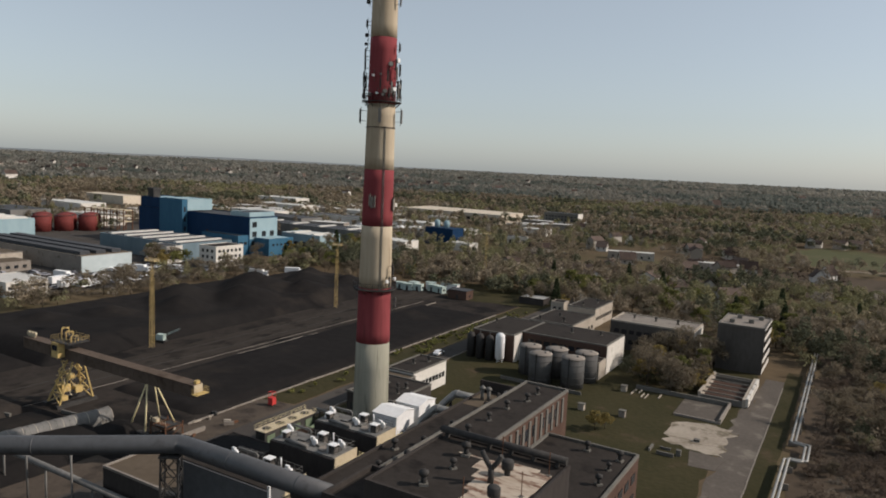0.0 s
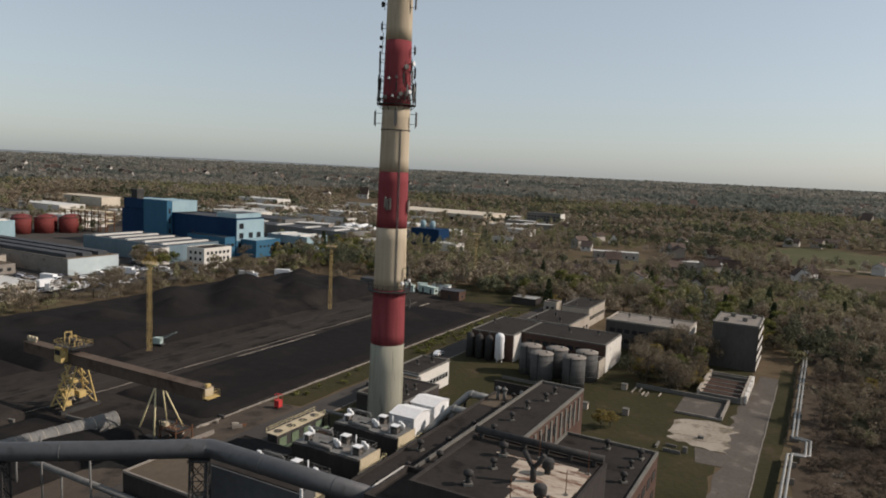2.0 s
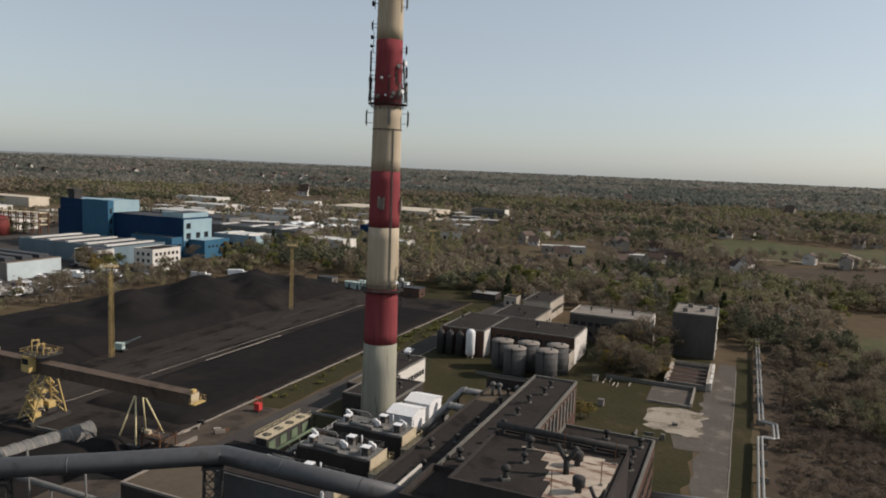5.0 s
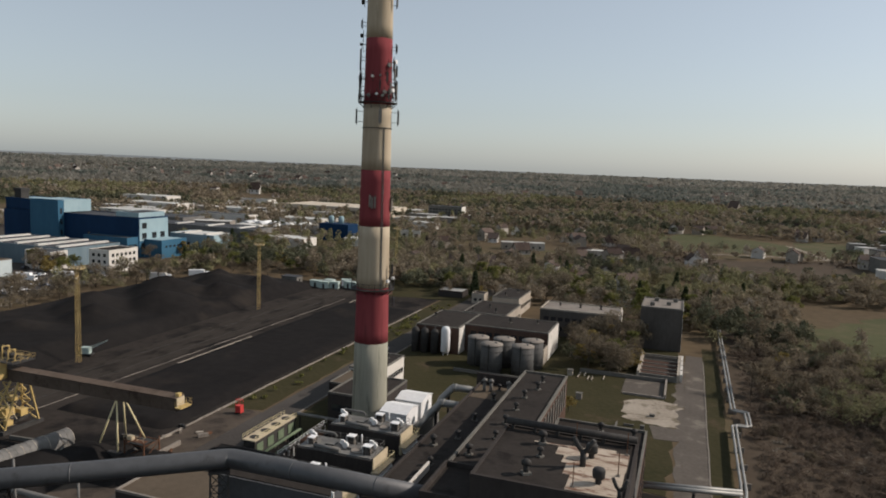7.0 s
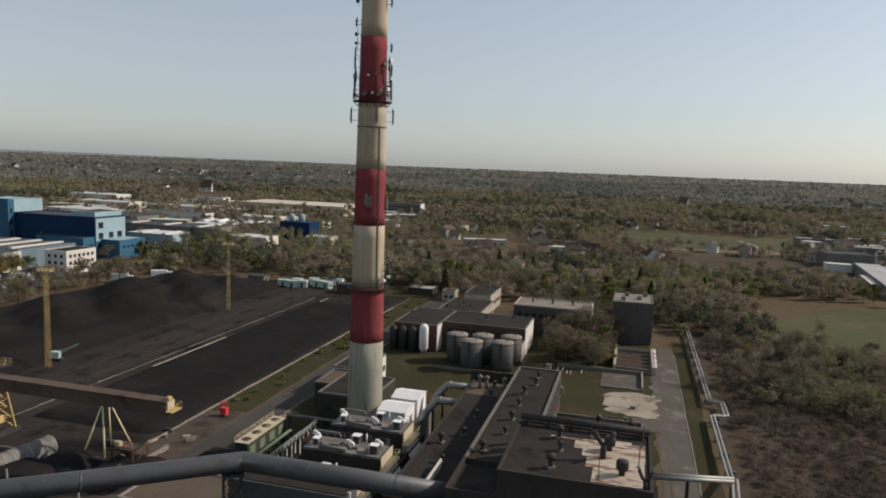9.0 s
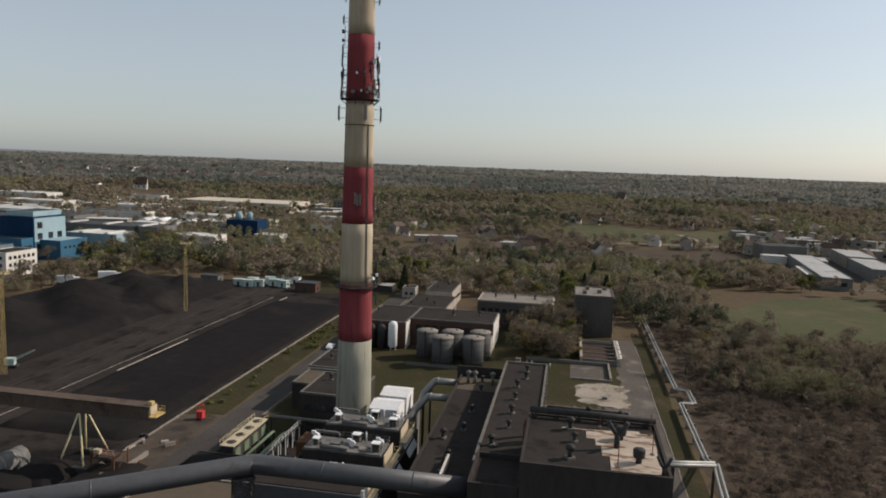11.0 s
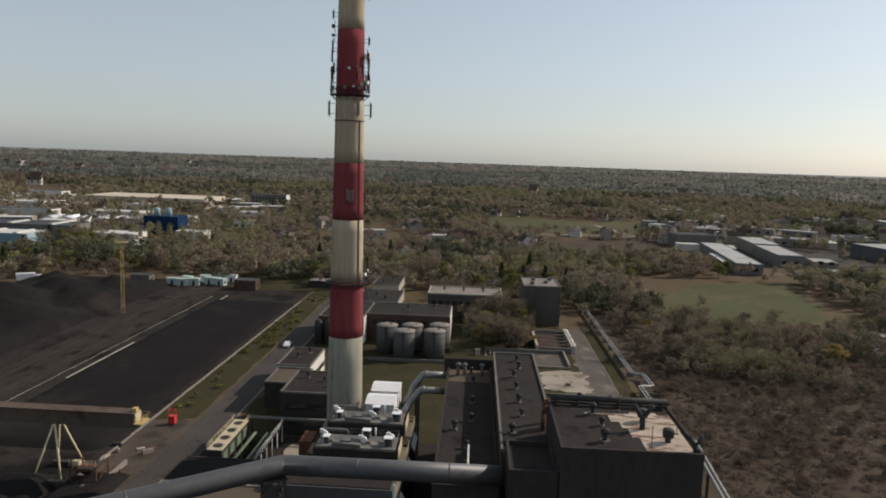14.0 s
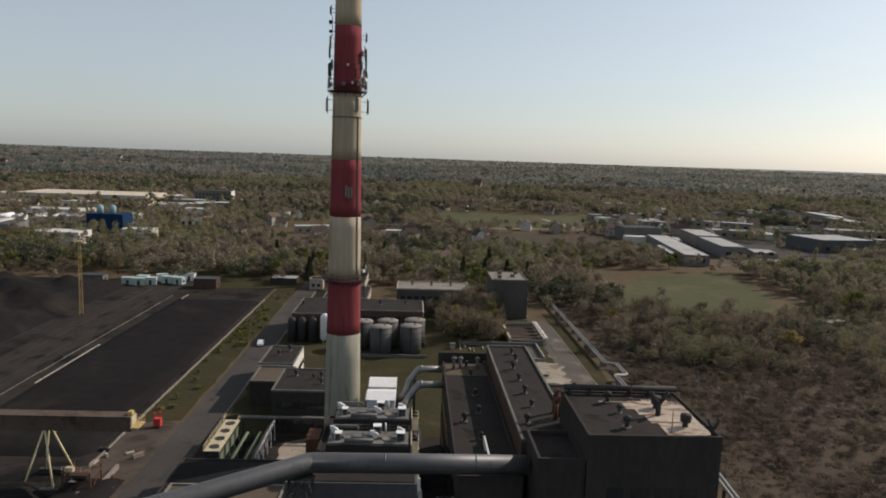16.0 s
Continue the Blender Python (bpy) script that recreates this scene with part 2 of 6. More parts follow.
M["rubber"] = mat("tyre_rubber", (0.015, 0.015, 0.015), (0.03, 0.03, 0.03), 0.9, 3.0, 0.5, 0.1)
M["bark"] = mat("bark", (0.06, 0.048, 0.036), (0.13, 0.105, 0.08), 0.95, 4.0, 0.5, 0.4)
M["leaf_bare"] = mat("brown_twigs_and_buds", (0.1127, 0.09249, 0.06506), (0.2253, 0.1874, 0.1346), 0.95, 0.4, 0.05, 0.0, island=0.9, random=0.7, leaf=0.4)
M["leaf_green"] = mat("fresh_spring_leaves", (0.1, 0.108, 0.035), (0.2, 0.195, 0.07), 0.9, 0.4, 0.05, 0.0, island=0.9, random=0.7, leaf=0.4)
M["leaf_gold"] = mat("yellow_spring_catkins", (0.19, 0.145, 0.052), (0.31, 0.245, 0.095), 0.9, 0.4, 0.05, 0.0, island=0.9, random=0.6, leaf=0.4)
M["leaf_pine"] = mat("dark_conifer_needles", (0.028, 0.038, 0.02), (0.062, 0.076, 0.038), 0.95, 0.4, 0.05, 0.0, island=0.8, random=0.5, leaf=0.25)
M["woods"] = mat("bare_brown_woods", (0.1628, 0.1342, 0.09598), (0.3067, 0.253, 0.1809), 0.95, 0.11, 0.012, 0.0, stain=(0.2491, 0.2261, 0.1329), island=0.35, leaf=0.3, stain_scale=0.02, stain_cut=0.55)
M["green_woods"] = mat("fresh_green_woods", (0.1443, 0.1417, 0.07714), (0.2705, 0.2524, 0.1393), 0.95, 0.11, 0.012, 0.0, stain=(0.2447, 0.2035, 0.1182), island=0.35, leaf=0.3, stain_scale=0.02, stain_cut=0.56)
M["dark_woods"] = mat("dark_conifer_and_alder_woods", (0.0684, 0.07697, 0.04764), (0.1454, 0.1411, 0.09125), 0.95, 0.11, 0.012, 0.0, island=0.35, leaf=0.2)
M["pale_blossom"] = mat("pale_blossom_and_birch_twigs", (0.2, 0.175, 0.14), (0.34, 0.3, 0.245), 0.95, 0.2, 0.02, 0.0, island=0.4, leaf=0.3)
M["grey_roof"] = mat("weathered_grey_sheet_roof", (0.27, 0.27, 0.2565), (0.432, 0.4253, 0.405), 0.75, 0.4, 0.04, 0.2, stain=(0.189, 0.1823, 0.1688), stain_scale=0.12, stain_cut=0.58, random=0.5)
# Far mixed woods: lightened and greyed so the colour carries the haze.
M["hazed_far_woods"] = mat("far_mixed_woods_hazed", (0.1892, 0.1837, 0.1568), (0.2839, 0.2671, 0.2257), 0.95, 0.02, 0.0022, 0.0, stain=(0.1336, 0.1469, 0.1247), island=0.08, leaf=0.5, stain_scale=0.003, stain_cut=0.5)
# Hill colour is blue-grey to stand for haze at the horizon.
M["hills"] = mat("haze_grey_far_hills", (0.17, 0.19, 0.195), (0.22, 0.235, 0.235), 0.95, 0.003, 0.0006, 0.0)
M["scrub"] = mat("dry_scrub_twigs", (0.085, 0.066, 0.05148), (0.16, 0.127, 0.099), 0.95, 0.12, 0.02, 0.0, island=0.9, stain=(0.22, 0.185, 0.1485), stain_scale=0.035, stain_cut=0.62, leaf=0.4)


# ---- mesh helpers ----
def box(bm, x0, y0, z0, x1, y1, z1):
    v = [bm.verts.new((x, y, z)) for z in (z0, z1) for x, y in ((x0, y0), (x1, y0), (x1, y1), (x0, y1))]
    for q in ((3, 2, 1, 0), (4, 5, 6, 7), (0, 1, 5, 4), (1, 2, 6, 5), (2, 3, 7, 6), (3, 0, 4, 7)):
        bm.faces.new([v[k] for k in q])
    return bm


def rod(bm, p, q, r, r2=None, n=8):
    """A round bar from p to q."""
    p, q = Vector(p), Vector(q)
    r2 = r if r2 is None else r2
    w = (q - p).normalized()
    a = w.orthogonal().normalized()
    c = w.cross(a)
    rings = [[bm.verts.new(o + s * (math.cos(k * math.tau / n) * a + math.sin(k * math.tau / n) * c)) for k in range(n)] for o, s in ((p, r), (q, max(r2, 1e-3)))]
    for k in range(n):
        f = bm.faces.new((rings[0][k], rings[0][(k + 1) % n], rings[1][(k + 1) % n], rings[1][k]))
        f.smooth = n > 6
    bm.faces.new(rings[0][::-1])
    bm.faces.new(rings[1])
    return bm


def beam(bm, p, q, w):
    """A square bar from p to q."""
    return rod(bm, p, q, w * 0.7, n=4)


def tube_path(bm, points, r, n=20):
    """A round duct along points, mitred at the bends."""
    pts = [Vector(p) for p in points]
    rings = []
    for k, p in enumerate(pts):
        w = (pts[min(k + 1, len(pts) - 1)] - pts[max(k - 1, 0)]).normalized()
        side = w.cross(Vector((0, 0, 1))).normalized()
        up = side.cross(w)
        rings.append([bm.verts.new(p + r * (math.cos(j * math.tau / n) * side + math.sin(j * math.tau / n) * up)) for j in range(n)])
    for a, b in zip(rings, rings[1:]):
        for j in range(n):
            bm.faces.new((a[j], a[(j + 1) % n], b[(j + 1) % n], b[j])).smooth = True
    bm.faces.new(rings[0][::-1])
    bm.faces.new(rings[-1])
    return bm


def lathe(bm, profile, n=24, smooth=True):
    """A turned form from (radius, height) pairs."""
    rings = [[bm.verts.new((r * math.cos(k * math.tau / n), r * math.sin(k * math.tau / n), z)) for k in range(n)] for r, z in profile]
    for a, b in zip(rings, rings[1:]):
        for k in range(n):
            bm.faces.new((a[k], a[(k + 1) % n], b[(k + 1) % n], b[k])).smooth = smooth
    bm.faces.new(rings[0][::-1])
    bm.faces.new(rings[-1])
    return bm


def B():
    return bmesh.new()


def mesh_of(name, bm, material):
    me = bpy.data.meshes.new(name)
    bmesh.ops.recalc_face_normals(bm, faces=bm.faces)
    bm.to_mesh(me)
    bm.free()
    me.materials.append(M[material])
    return me


def part(name, bm, material, parent, label=""):
    ob = new(name, mesh_of(name, bm, material))
    ob.parent = parent
    return tagged(ob, label, kind="stuff" if name in ("bracing", "railing", "platform_railing", "tower_bracing", "cable_run", "ladder") else "")


def thing(name, loc, label, category, rz=0.0, group="", kind=""):
    ob = new(name)
    ob.empty_display_size = 0.5
    ob.matrix_basis = pose(*loc, 0, 0, rz)
    return tagged(ob, label, category, group, kind)


def solid(name, bm, material, label, category="", kind="", loc=(0, 0, 0), group=""):
    """A thing of one mesh."""
    ob = new(name, mesh_of(name, bm, material))
    ob.location = loc
    return tagged(ob, label, category, group, kind)


def soup(name, verts, faces, material, label, category, kind="stuff"):
    me = bpy.data.meshes.new(name)
    me.vertices.add(len(verts))
    me.vertices.foreach_set("co", np.asarray(verts, np.float32).ravel())
    k = faces.shape[1]
    me.loops.add(faces.size)
    me.loops.foreach_set("vertex_index", faces.astype(np.int32).ravel())
    me.polygons.add(len(faces))
    me.polygons.foreach_set("loop_start", np.arange(0, faces.size, k, dtype=np.int32))
    me.update(calc_edges=True)
    me.materials.append(M[material])
    return tagged(new(name, me), label, category, "", kind)


rng = np.random.default_rng(7)

# ---- ground, roads, yards ----
bm = B()
rings, seg, prev = [0.0, 60, 140, 260, 420, 700, 1100, 1700, 2500, 3500, 4800], 96, None
for r in rings:
    now = [bm.verts.new((-40 + r * math.cos(k * math.tau / seg), 60 + r * math.sin(k * math.tau / seg), 22 * max((r - 1700) / 3100, 0) ** 1.3)) for k in range(seg)] if r else [bm.verts.new((-40, 60, 0))]
    for k in range(seg if prev else 0):
        bm.faces.new((prev[0], now[k], now[(k + 1) % seg]) if len(prev) == 1 else (prev[k], now[k], now[(k + 1) % seg], prev[(k + 1) % seg]))
    prev = now
solid("ground", bm, "ground", "rough brown and olive open ground", "ground", "structure")


def rise(x, y):
    """How far the open country climbs towards the horizon."""
    return 22 * min(max((math.hypot(x + 40, y - 60) - 1700) / 3100, 0.0), 1.0) ** 1.3


def slab(name, x0, y0, x1, y1, z, material, label, category="ground"):
    return solid(name, box(B(), x0, y0, -0.3, x1, y1, z), material, label, category, "structure")


def patch(name, points, z, material, label, category="ground", rag=0.0):
    """A thin sheet of ground with the given outline; rag makes its edge uneven."""
    bm = B()
    out = []
    for k, p in enumerate(points):
        q = points[(k + 1) % len(points)]
        steps = max(1, int(math.dist(p, q) / (1.6 if material == "sand" else 4))) if rag else 1
        for j in range(steps):
            f = j / steps
            dx, dy = (rng.normal(0, rag, 2) if rag else (0, 0))
            out.append((p[0] + (q[0] - p[0]) * f + dx, p[1] + (q[1] - p[1]) * f + dy))
    face = bm.faces.new([bm.verts.new((x, y, z)) for x, y in out])
    if face.normal.z < 0:
        face.normal_flip()
    skirt = bmesh.ops.extrude_face_region(bm, geom=[face])
    bmesh.ops.translate(bm, vec=(0, 0, -0.3), verts=[v for v in skirt["geom"] if isinstance(v, bmesh.types.BMVert)])
    bmesh.ops.triangulate(bm, faces=[f for f in bm.faces if len(f.verts) > 4])
    return solid(name, bm, material, label, category, "structure")


slab("coal_yard_ground", -236, 10, -116, 275, 0.03, "coal_dust", "coal-dusted dark soil of the storage yard")
slab("plant_yard_ground", -98.9, -10, -20, 112, 0.03, "coal_dust", "sooty stained asphalt round the plant")
patch("lawn", [(-98, 112), (-20, 112), (-20, 226), (-98, 226)], 0.05, "grass", "patchy spring lawn between the buildings", "lawn", 0.6)
slab("road", -106, 0, -99, 300, 0.07, "asphalt", "worn grey asphalt service road along the coal yard", "road")
slab("yard_apron", -115.9, 0, -106.1, 118, 0.035, "dirt", "dusty trodden soil beside the road", "soil")
patch("verge", [(-115, 117), (-107, 119), (-106.4, 300), (-115, 262)], 0.05, "grass", "rough grass verge beside the road", "verge", 0.2)
slab("concrete_road", -17.6, 60, -12.8, 216, 0.06, "old_road", "cracked pale concrete road", "road")
patch("road_shoulder", [(-19.5, 62), (-17.5, 62), (-17.4, 212), (-20.5, 176), (-19, 140)], 0.04, "old_road", "dusty pale road shoulder", "road shoulder", 0.3)
patch("grass_strip", [(-12.8, 60), (-8.6, 60), (-8.6, 228), (-12.8, 228)], 0.045, "grass", "grass strip between road and pipes", "lawn", 0.2)
patch("sand_lot", [(-31, 149), (-18.5, 147), (-18.5, 166), (-25, 166.5), (-31.5, 163)], 0.10, "sand", "bare pale sand lot with rubble", "sand lot", 0.5)
patch("sand_spill", [(-24, 140), (-18.5, 139), (-18.5, 147.5), (-25, 147.8)], 0.09, "old_road", "trampled sandy edge of the lot", "sand lot", 0.7)
patch("scrub_ground", [(-8, 30), (70, 30), (60, 215), (-6, 262)], 0.03, "dry_field", "dry brown grass of the wasteland", "wasteland", 1.5)
patch("green_field_1", [(-40, 535), (10, 552), (73, 556), (58, 655), (20, 690), (-20, 715), (-46, 640)], 0.05, "field", "flat green meadow among woods", "meadow", 3)
patch("green_field_2", [(14, 246), (24, 275), (60, 322), (104, 338), (98, 290), (86, 246), (72, 234)], 0.05, "field", "green meadow beside a lane", "meadow", 1.5)
patch("green_field_3", [(150, 385), (250, 400), (330, 330), (230, 290), (160, 340)], 0.05, "field", "green meadow beside the halls", "meadow", 2)
patch("green_field_4", [(80, 560), (64, 655), (86, 700), (124, 705), (122, 640), (104, 570)], 0.05, "field", "green meadow beyond a sandy lane", "meadow", 3)
patch("brown_field", [(-100, 372), (50, 395), (116, 560), (20, 500), (-98, 500)], 0.04, "dry_field", "fallow brown field with dry grass", "field", 3)
patch("field_lane", [(59, 642), (64, 640), (80, 545), (74, 542)], 0.09, "sand", "pale sandy lane across a meadow", "lane", 0.4)
patch("meadow_lane", [(40, 229), (40, 231.2), (71, 229), (71, 226.5)], 0.09, "sand", "pale sandy lane beside a meadow", "lane")
patch("far_lane", [(-100, 505), (-100, 508.5), (-20, 528), (40, 547), (76, 545), (76, 541), (40, 543), (-20, 524)], 0.08, "sand", "pale lane across the fields", "lane")
patch("hall_lane", [(88, 358), (90, 362), (112, 366), (126, 374), (129, 384), (122, 396), (126, 398), (134, 385), (131, 371), (115, 362), (100, 358)], 0.09, "old_road", "pale curved drive between the halls", "lane")
patch("car_park", [(-330, 150), (-262, 150), (-262, 262), (-300, 262)], 0.05, "asphalt", "broad asphalt parking area", "parking area", 0.5)
patch("factory_yard", [(-520, 150), (-330, 150), (-300, 262), (-262, 480), (-520, 520)], 0.04, "asphalt", "grey paved factory yards", "factory yard", 2)
patch("far_industrial_yard", [(80, 390), (170, 395), (290, 450), (260, 560), (110, 520)], 0.045, "asphalt", "paved yards between far halls", "factory yard", 2)
patch("yard_end", [(-150, 262), (-99, 262), (-92, 300), (-160, 300)], 0.045, "grass", "grass at the end of the coal yard", "lawn", 1)

# kerbs and the long low walls of the coal yard
for name, x, y0, y1, h, w in (("coal_yard_wall", -115.3, 96, 244, 0.34, 0.26), ("yard_kerb", -150.6, 76, 246, 0.12, 0.12), ("road_kerb", -98.8, 112, 262, 0.16, 0.3), ("concrete_kerb", -12.65, 60, 215, 0.14, 0.22)):
    w0 = thing(name, (x, 0, 0), "low weathered concrete edging wall" if h > 0.3 else "weathered concrete kerb", "kerb", kind="structure")
    n = int((y1 - y0) / 6)
    me = mesh_of("block", box(B(), -w / 2, -2.97, -0.2, w / 2, 2.97, h), "concrete")
    for k in range(n):
        ob = new("block", me)
        ob.parent, ob.location = w0, (rng.normal(0, 0.04), y0 + 6 * k + 3, rng.normal(0, 0.03))
        ob.rotation_euler = (0, 0, rng.normal(0, 0.006))
slab("coal_track", -167, 60, -152.5, 262, 0.05, "track_dust", "dusty trodden track along the coal heaps", "track")
slab("white_edge_strip", -146.3, 186, -146.05, 196, 0.2, "pale_concrete", "short pale concrete slab strip in the coal yard", "kerb")
slab("white_edge_strip", -145.6, 212, -145.35, 246, 0.2, "pale_concrete", "long pale concrete slab strip in the coal yard", "kerb")
slab("white_edge_strip", -147.5, 140, -147.2, 174, 0.2, "pale_concrete", "pale concrete slab strip in the coal yard", "kerb")

# coal heaps: height fields with slumped ridges
def heap(name, x0, y0, x1, y1, top, material, label, seed, step=2.0, flat=0.0, peaks=()):
    nx, ny = int((x1 - x0) / step) + 1, int((y1 - y0) / step) + 1
    bm, grid = B(), []
    for j in range(ny):
        row = []
        for i in range(nx):
            x, y = x0 + (x1 - x0) * i / (nx - 1), y0 + (y1 - y0) * j / (ny - 1)
            edge = min(x - x0, x1 - x, (y - y0), (y1 - y))
            n1 = noise.noise(Vector((x * 0.02 + seed, y * 0.017, 0)))
            n2 = noise.noise(Vector((x * 0.06, y * 0.06, seed)))
            n3 = noise.noise(Vector((x * 0.3, y * 0.3, seed)))
            z = min(edge * 0.62, top * (flat + (1 - flat) * (0.62 + 0.75 * n1 + 0.22 * n2))) + 0.18 * n3
            if peaks:
                cone = max(h - 2.2 - 0.36 * math.hypot((x - px) * 1.1, y - py) for px, py, h in peaks) + 2.4 * n2 + 2.4 * n1
                z = min(edge * 0.62, max(3.8 + 2.2 * n1 + 0.6 * n2, cone)) + 0.22 * n3
            row.append(bm.verts.new((x, y, max(z, -0.2) if edge > 0 else -0.2)))
        grid.append(row)
    for j in range(ny - 1):
        for i in range(nx - 1):
            bm.faces.new((grid[j][i], grid[j][i + 1], grid[j + 1][i + 1], grid[j + 1][i])).smooth = True
    return solid(name, bm, material, label, "coal heap")


heap("coal_mound", -232, 100, -174, 262, 11, "coal", "long black coal heap with slumped ridges", 3.1, 1.6, peaks=((-212, 122, 8.5), (-204, 140, 9.5), (-196, 160, 10.5), (-208, 172, 11.5), (-194, 186, 11), (-205, 204, 12), (-190, 214, 9.5), (-203, 232, 10.5), (-188, 242, 8.5), (-216, 250, 9)))
heap("coal_mound", -236, 40, -178, 100, 6, "coal", "lower black coal heap beside the crane", 8.4)
heap("coal_mound", -147, 100, -117, 236, 1.1, "coal", "flat spread layer of black coal", 5.2, flat=0.8)
heap("coal_mound", -146, 60, -119, 84, 2.5, "coal", "small dark coal heap under the bridge crane", 1.7)
heap("coal_mound", -117, 76, -107, 92, 2.2, "coal", "small dark coal heap beside the road", 4.7, 1.0)
heap("coal_mound", -128, 78, -117, 90, 3.2, "coal", "rough black coal mound beside the crane legs", 9.9, 0.9)
heap("coal_mound", -160, 60, -146, 82, 2.6, "coal_dust", "dusty grey spoil mound near the crane", 7.1, 1.0)
heap("coal_mound", -124, 56, -116, 76, 3.0, "coal", "black coal mound by the conveyor", 6.3, 0.9)
# rails
for x in (-163, -156):
    solid("rail", box(B(), x - 0.05, 56, 0, x + 0.05, 262, 0.1), "dark_metal", "rusty crane rail in the coal yard", "rail", "structure")


# ---- buildings ----
def building(name, x0, y0, x1, y1, h, wall, roof, label, category, parapet=0.5, windows=(), z0=0.0, roof_rise=0.12, cap=None):
    """A flat-roofed block: wall, roof, parapets and rows of windows (side, columns, rows, width, height, sill, storey, margin)."""
    cx, cy = (x0 + x1) / 2, (y0 + y1) / 2
    t = thing(name, (cx, cy, z0), label, category)
    a, b, h = (x1 - x0) / 2, (y1 - y0) / 2, h - z0
    part("wall", box(B(), -a, -b, -0.3 if z0 == 0 else 0, a, b, h), wall, t)
    part("roof", box(B(), -a + 0.3, -b + 0.3, h + 0.004, a - 0.3, b - 0.3, h + roof_rise), roof, t)
    if parapet:
        for p in ((-a - 0.04, -b - 0.04, a + 0.04, -b + 0.296), (-a - 0.04, b - 0.296, a + 0.04, b + 0.04), (-a - 0.04, -b + 0.3, -a + 0.296, b - 0.3), (a - 0.296, -b + 0.3, a + 0.04, b - 0.3)):
            part("parapet", box(B(), p[0], p[1], h + 0.004, p[2], p[3], h + parapet), cap or wall, t)
    for side, cols, rows, w, wh, sill, storey, margin in windows:
        along_x = side in ("-y", "+y")
        span = 2 * (a if along_x else b) - 2 * margin
        me = mesh_of("window", box(B(), -w / 2, -0.05, 0, w / 2, 0.05, wh), "glass")
        for r in range(rows):
            for c in range(cols):
                s = -span / 2 + span * (c + 0.5) / cols
                ob = new("window", me)
                ob.parent = t
                ob.location = (s, -b - 0.03, sill + r * storey) if side == "-y" else (s, b + 0.03, sill + r * storey) if side == "+y" else ((a if side == "+x" else -a) + (0.03 if side == "+x" else -0.03), s, sill + r * storey)
                ob.rotation_euler = (0, 0, 0 if along_x else radians(90))
    return t


# boiler house: tall block, penthouse, long wings
tall = building("boiler_house", -39.2, 54, -23.6, 69.5, 24.3, "soot_wall", "felt", "tall sooty boiler house with a tarred flat roof", "power plant", 0.5, [("+x", 4, 3, 2.2, 3.2, 4, 6.5, 1), ("-y", 4, 1, 2.0, 1.4, 17, 4, 2), ("-y", 5, 2, 1.8, 2.6, 3, 6, 1)], roof_rise=0.3)
patch_bm = B()
box(patch_bm, 0.3, -0.6, 24.605, 7.1, 4.3, 24.66)
box(patch_bm, 1.7, -7.0, 24.605, 7.0, -0.6, 24.66)
box(patch_bm, -0.7, 1.4, 24.605, 0.3, 3.6, 24.655)
box(patch_bm, 0.9, -3.4, 24.605, 1.7, -0.6, 24.655)
box(patch_bm, -3.6, 3.9, 24.605, 0.3, 4.2, 24.65)
box(patch_bm, 2.2, 4.3, 24.605, 5.6, 5.0, 24.655)
part("bare_roof_patch", patch_bm, "roof_patch", tall, "pale bare patch of peeled roofing")
rim = B()
rod(rim, (-7.6, 7.0, 25.5), (7.7, 7.0, 25.5), 0.42, n=10)
for k in range(6):
    box(rim, -7 + k * 2.7, 6.7, 24.6, -6.7 + k * 2.7, 7.3, 25.3)
part("roof_duct", rim, "dark_metal", tall, "dark round duct along the roof edge")
pent = building("penthouse", -44.8, 54.4, -39.3, 63, 21.0, "soot_wall", "felt", "sunken penthouse roof behind a dark parapet", "power plant", 0.7)
build_wing = building("turbine_hall", -53.7, 59.5, -45.6, 108.9, 16.6, "soot_wall", "felt", "long sooty turbine hall with a tarred flat roof", "power plant", 0.45, [("-x", 12, 2, 2.4, 3.4, 3, 6.5, 2), ("+y", 3, 2, 2, 3, 3, 6, 1)])
part("far_wall", box(B(), -4.9, 24.75, 16.0, 4.9, 25.1, 18.5), "soot_wall", build_wing)
part("wet_patch", box(B(), -4.3, 16.3, 16.725, 4.3, 23.6, 16.74), "felt_brown", build_wing, "newer brown strip of roofing felt")
strip = building("bunker_wing", -45.4, 63.1, -37.9, 108, 20.0, "brick", "felt", "long bunker wing with a dark flat roof and pilasters", "power plant", 0.45, [("+x", 13, 1, 1.6, 1.7, 16.9, 3, 3.5)], cap="dark_concrete")
pil = mesh_of("pilaster", box(B(), -0.06, -0.35, 15.6, 0.12, 0.35, 19.6), "dark_concrete")
for k in range(12):
    ob = new("pilaster", pil)
    ob.parent, ob.location = strip, (3.8, -4.2 + k * 2.2, 0)
low = building("low_annex", -37.8, 69.7, -23.7, 99.8, 15.2, "brick", "felt", "lower annex with tarred roof and brick walls", "power plant", 0.5, [("+x", 9, 4, 1.9, 1.3, 3, 3.1, 1), ("+y", 5, 3, 1.6, 1.6, 3, 4, 1)], cap="dark_concrete")
building("low_annex", -37.8, 99.9, -33.5, 108, 12, "brick", "felt", "small end annex of brick", "power plant", 0.4, [("+x", 3, 3, 1.4, 1.3, 2.5, 3.1, 0.5)], cap="dark_concrete")
# White stands for sunlight on the face of a low roof wall.
solid("white_ledge", box(B(), -49.54, 61, 16.73, -49.3, 70, 17.9), "white_wall", "low ledge wall on the hall roof, coloured white as sunlit", "ledge")
# front lean-to under the duct
building("front_annex", -56, 60.2, -53.8, 64, 12.0, "grey_metal", "felt", "grey metal casing before the turbine hall", "power plant", 0.0)

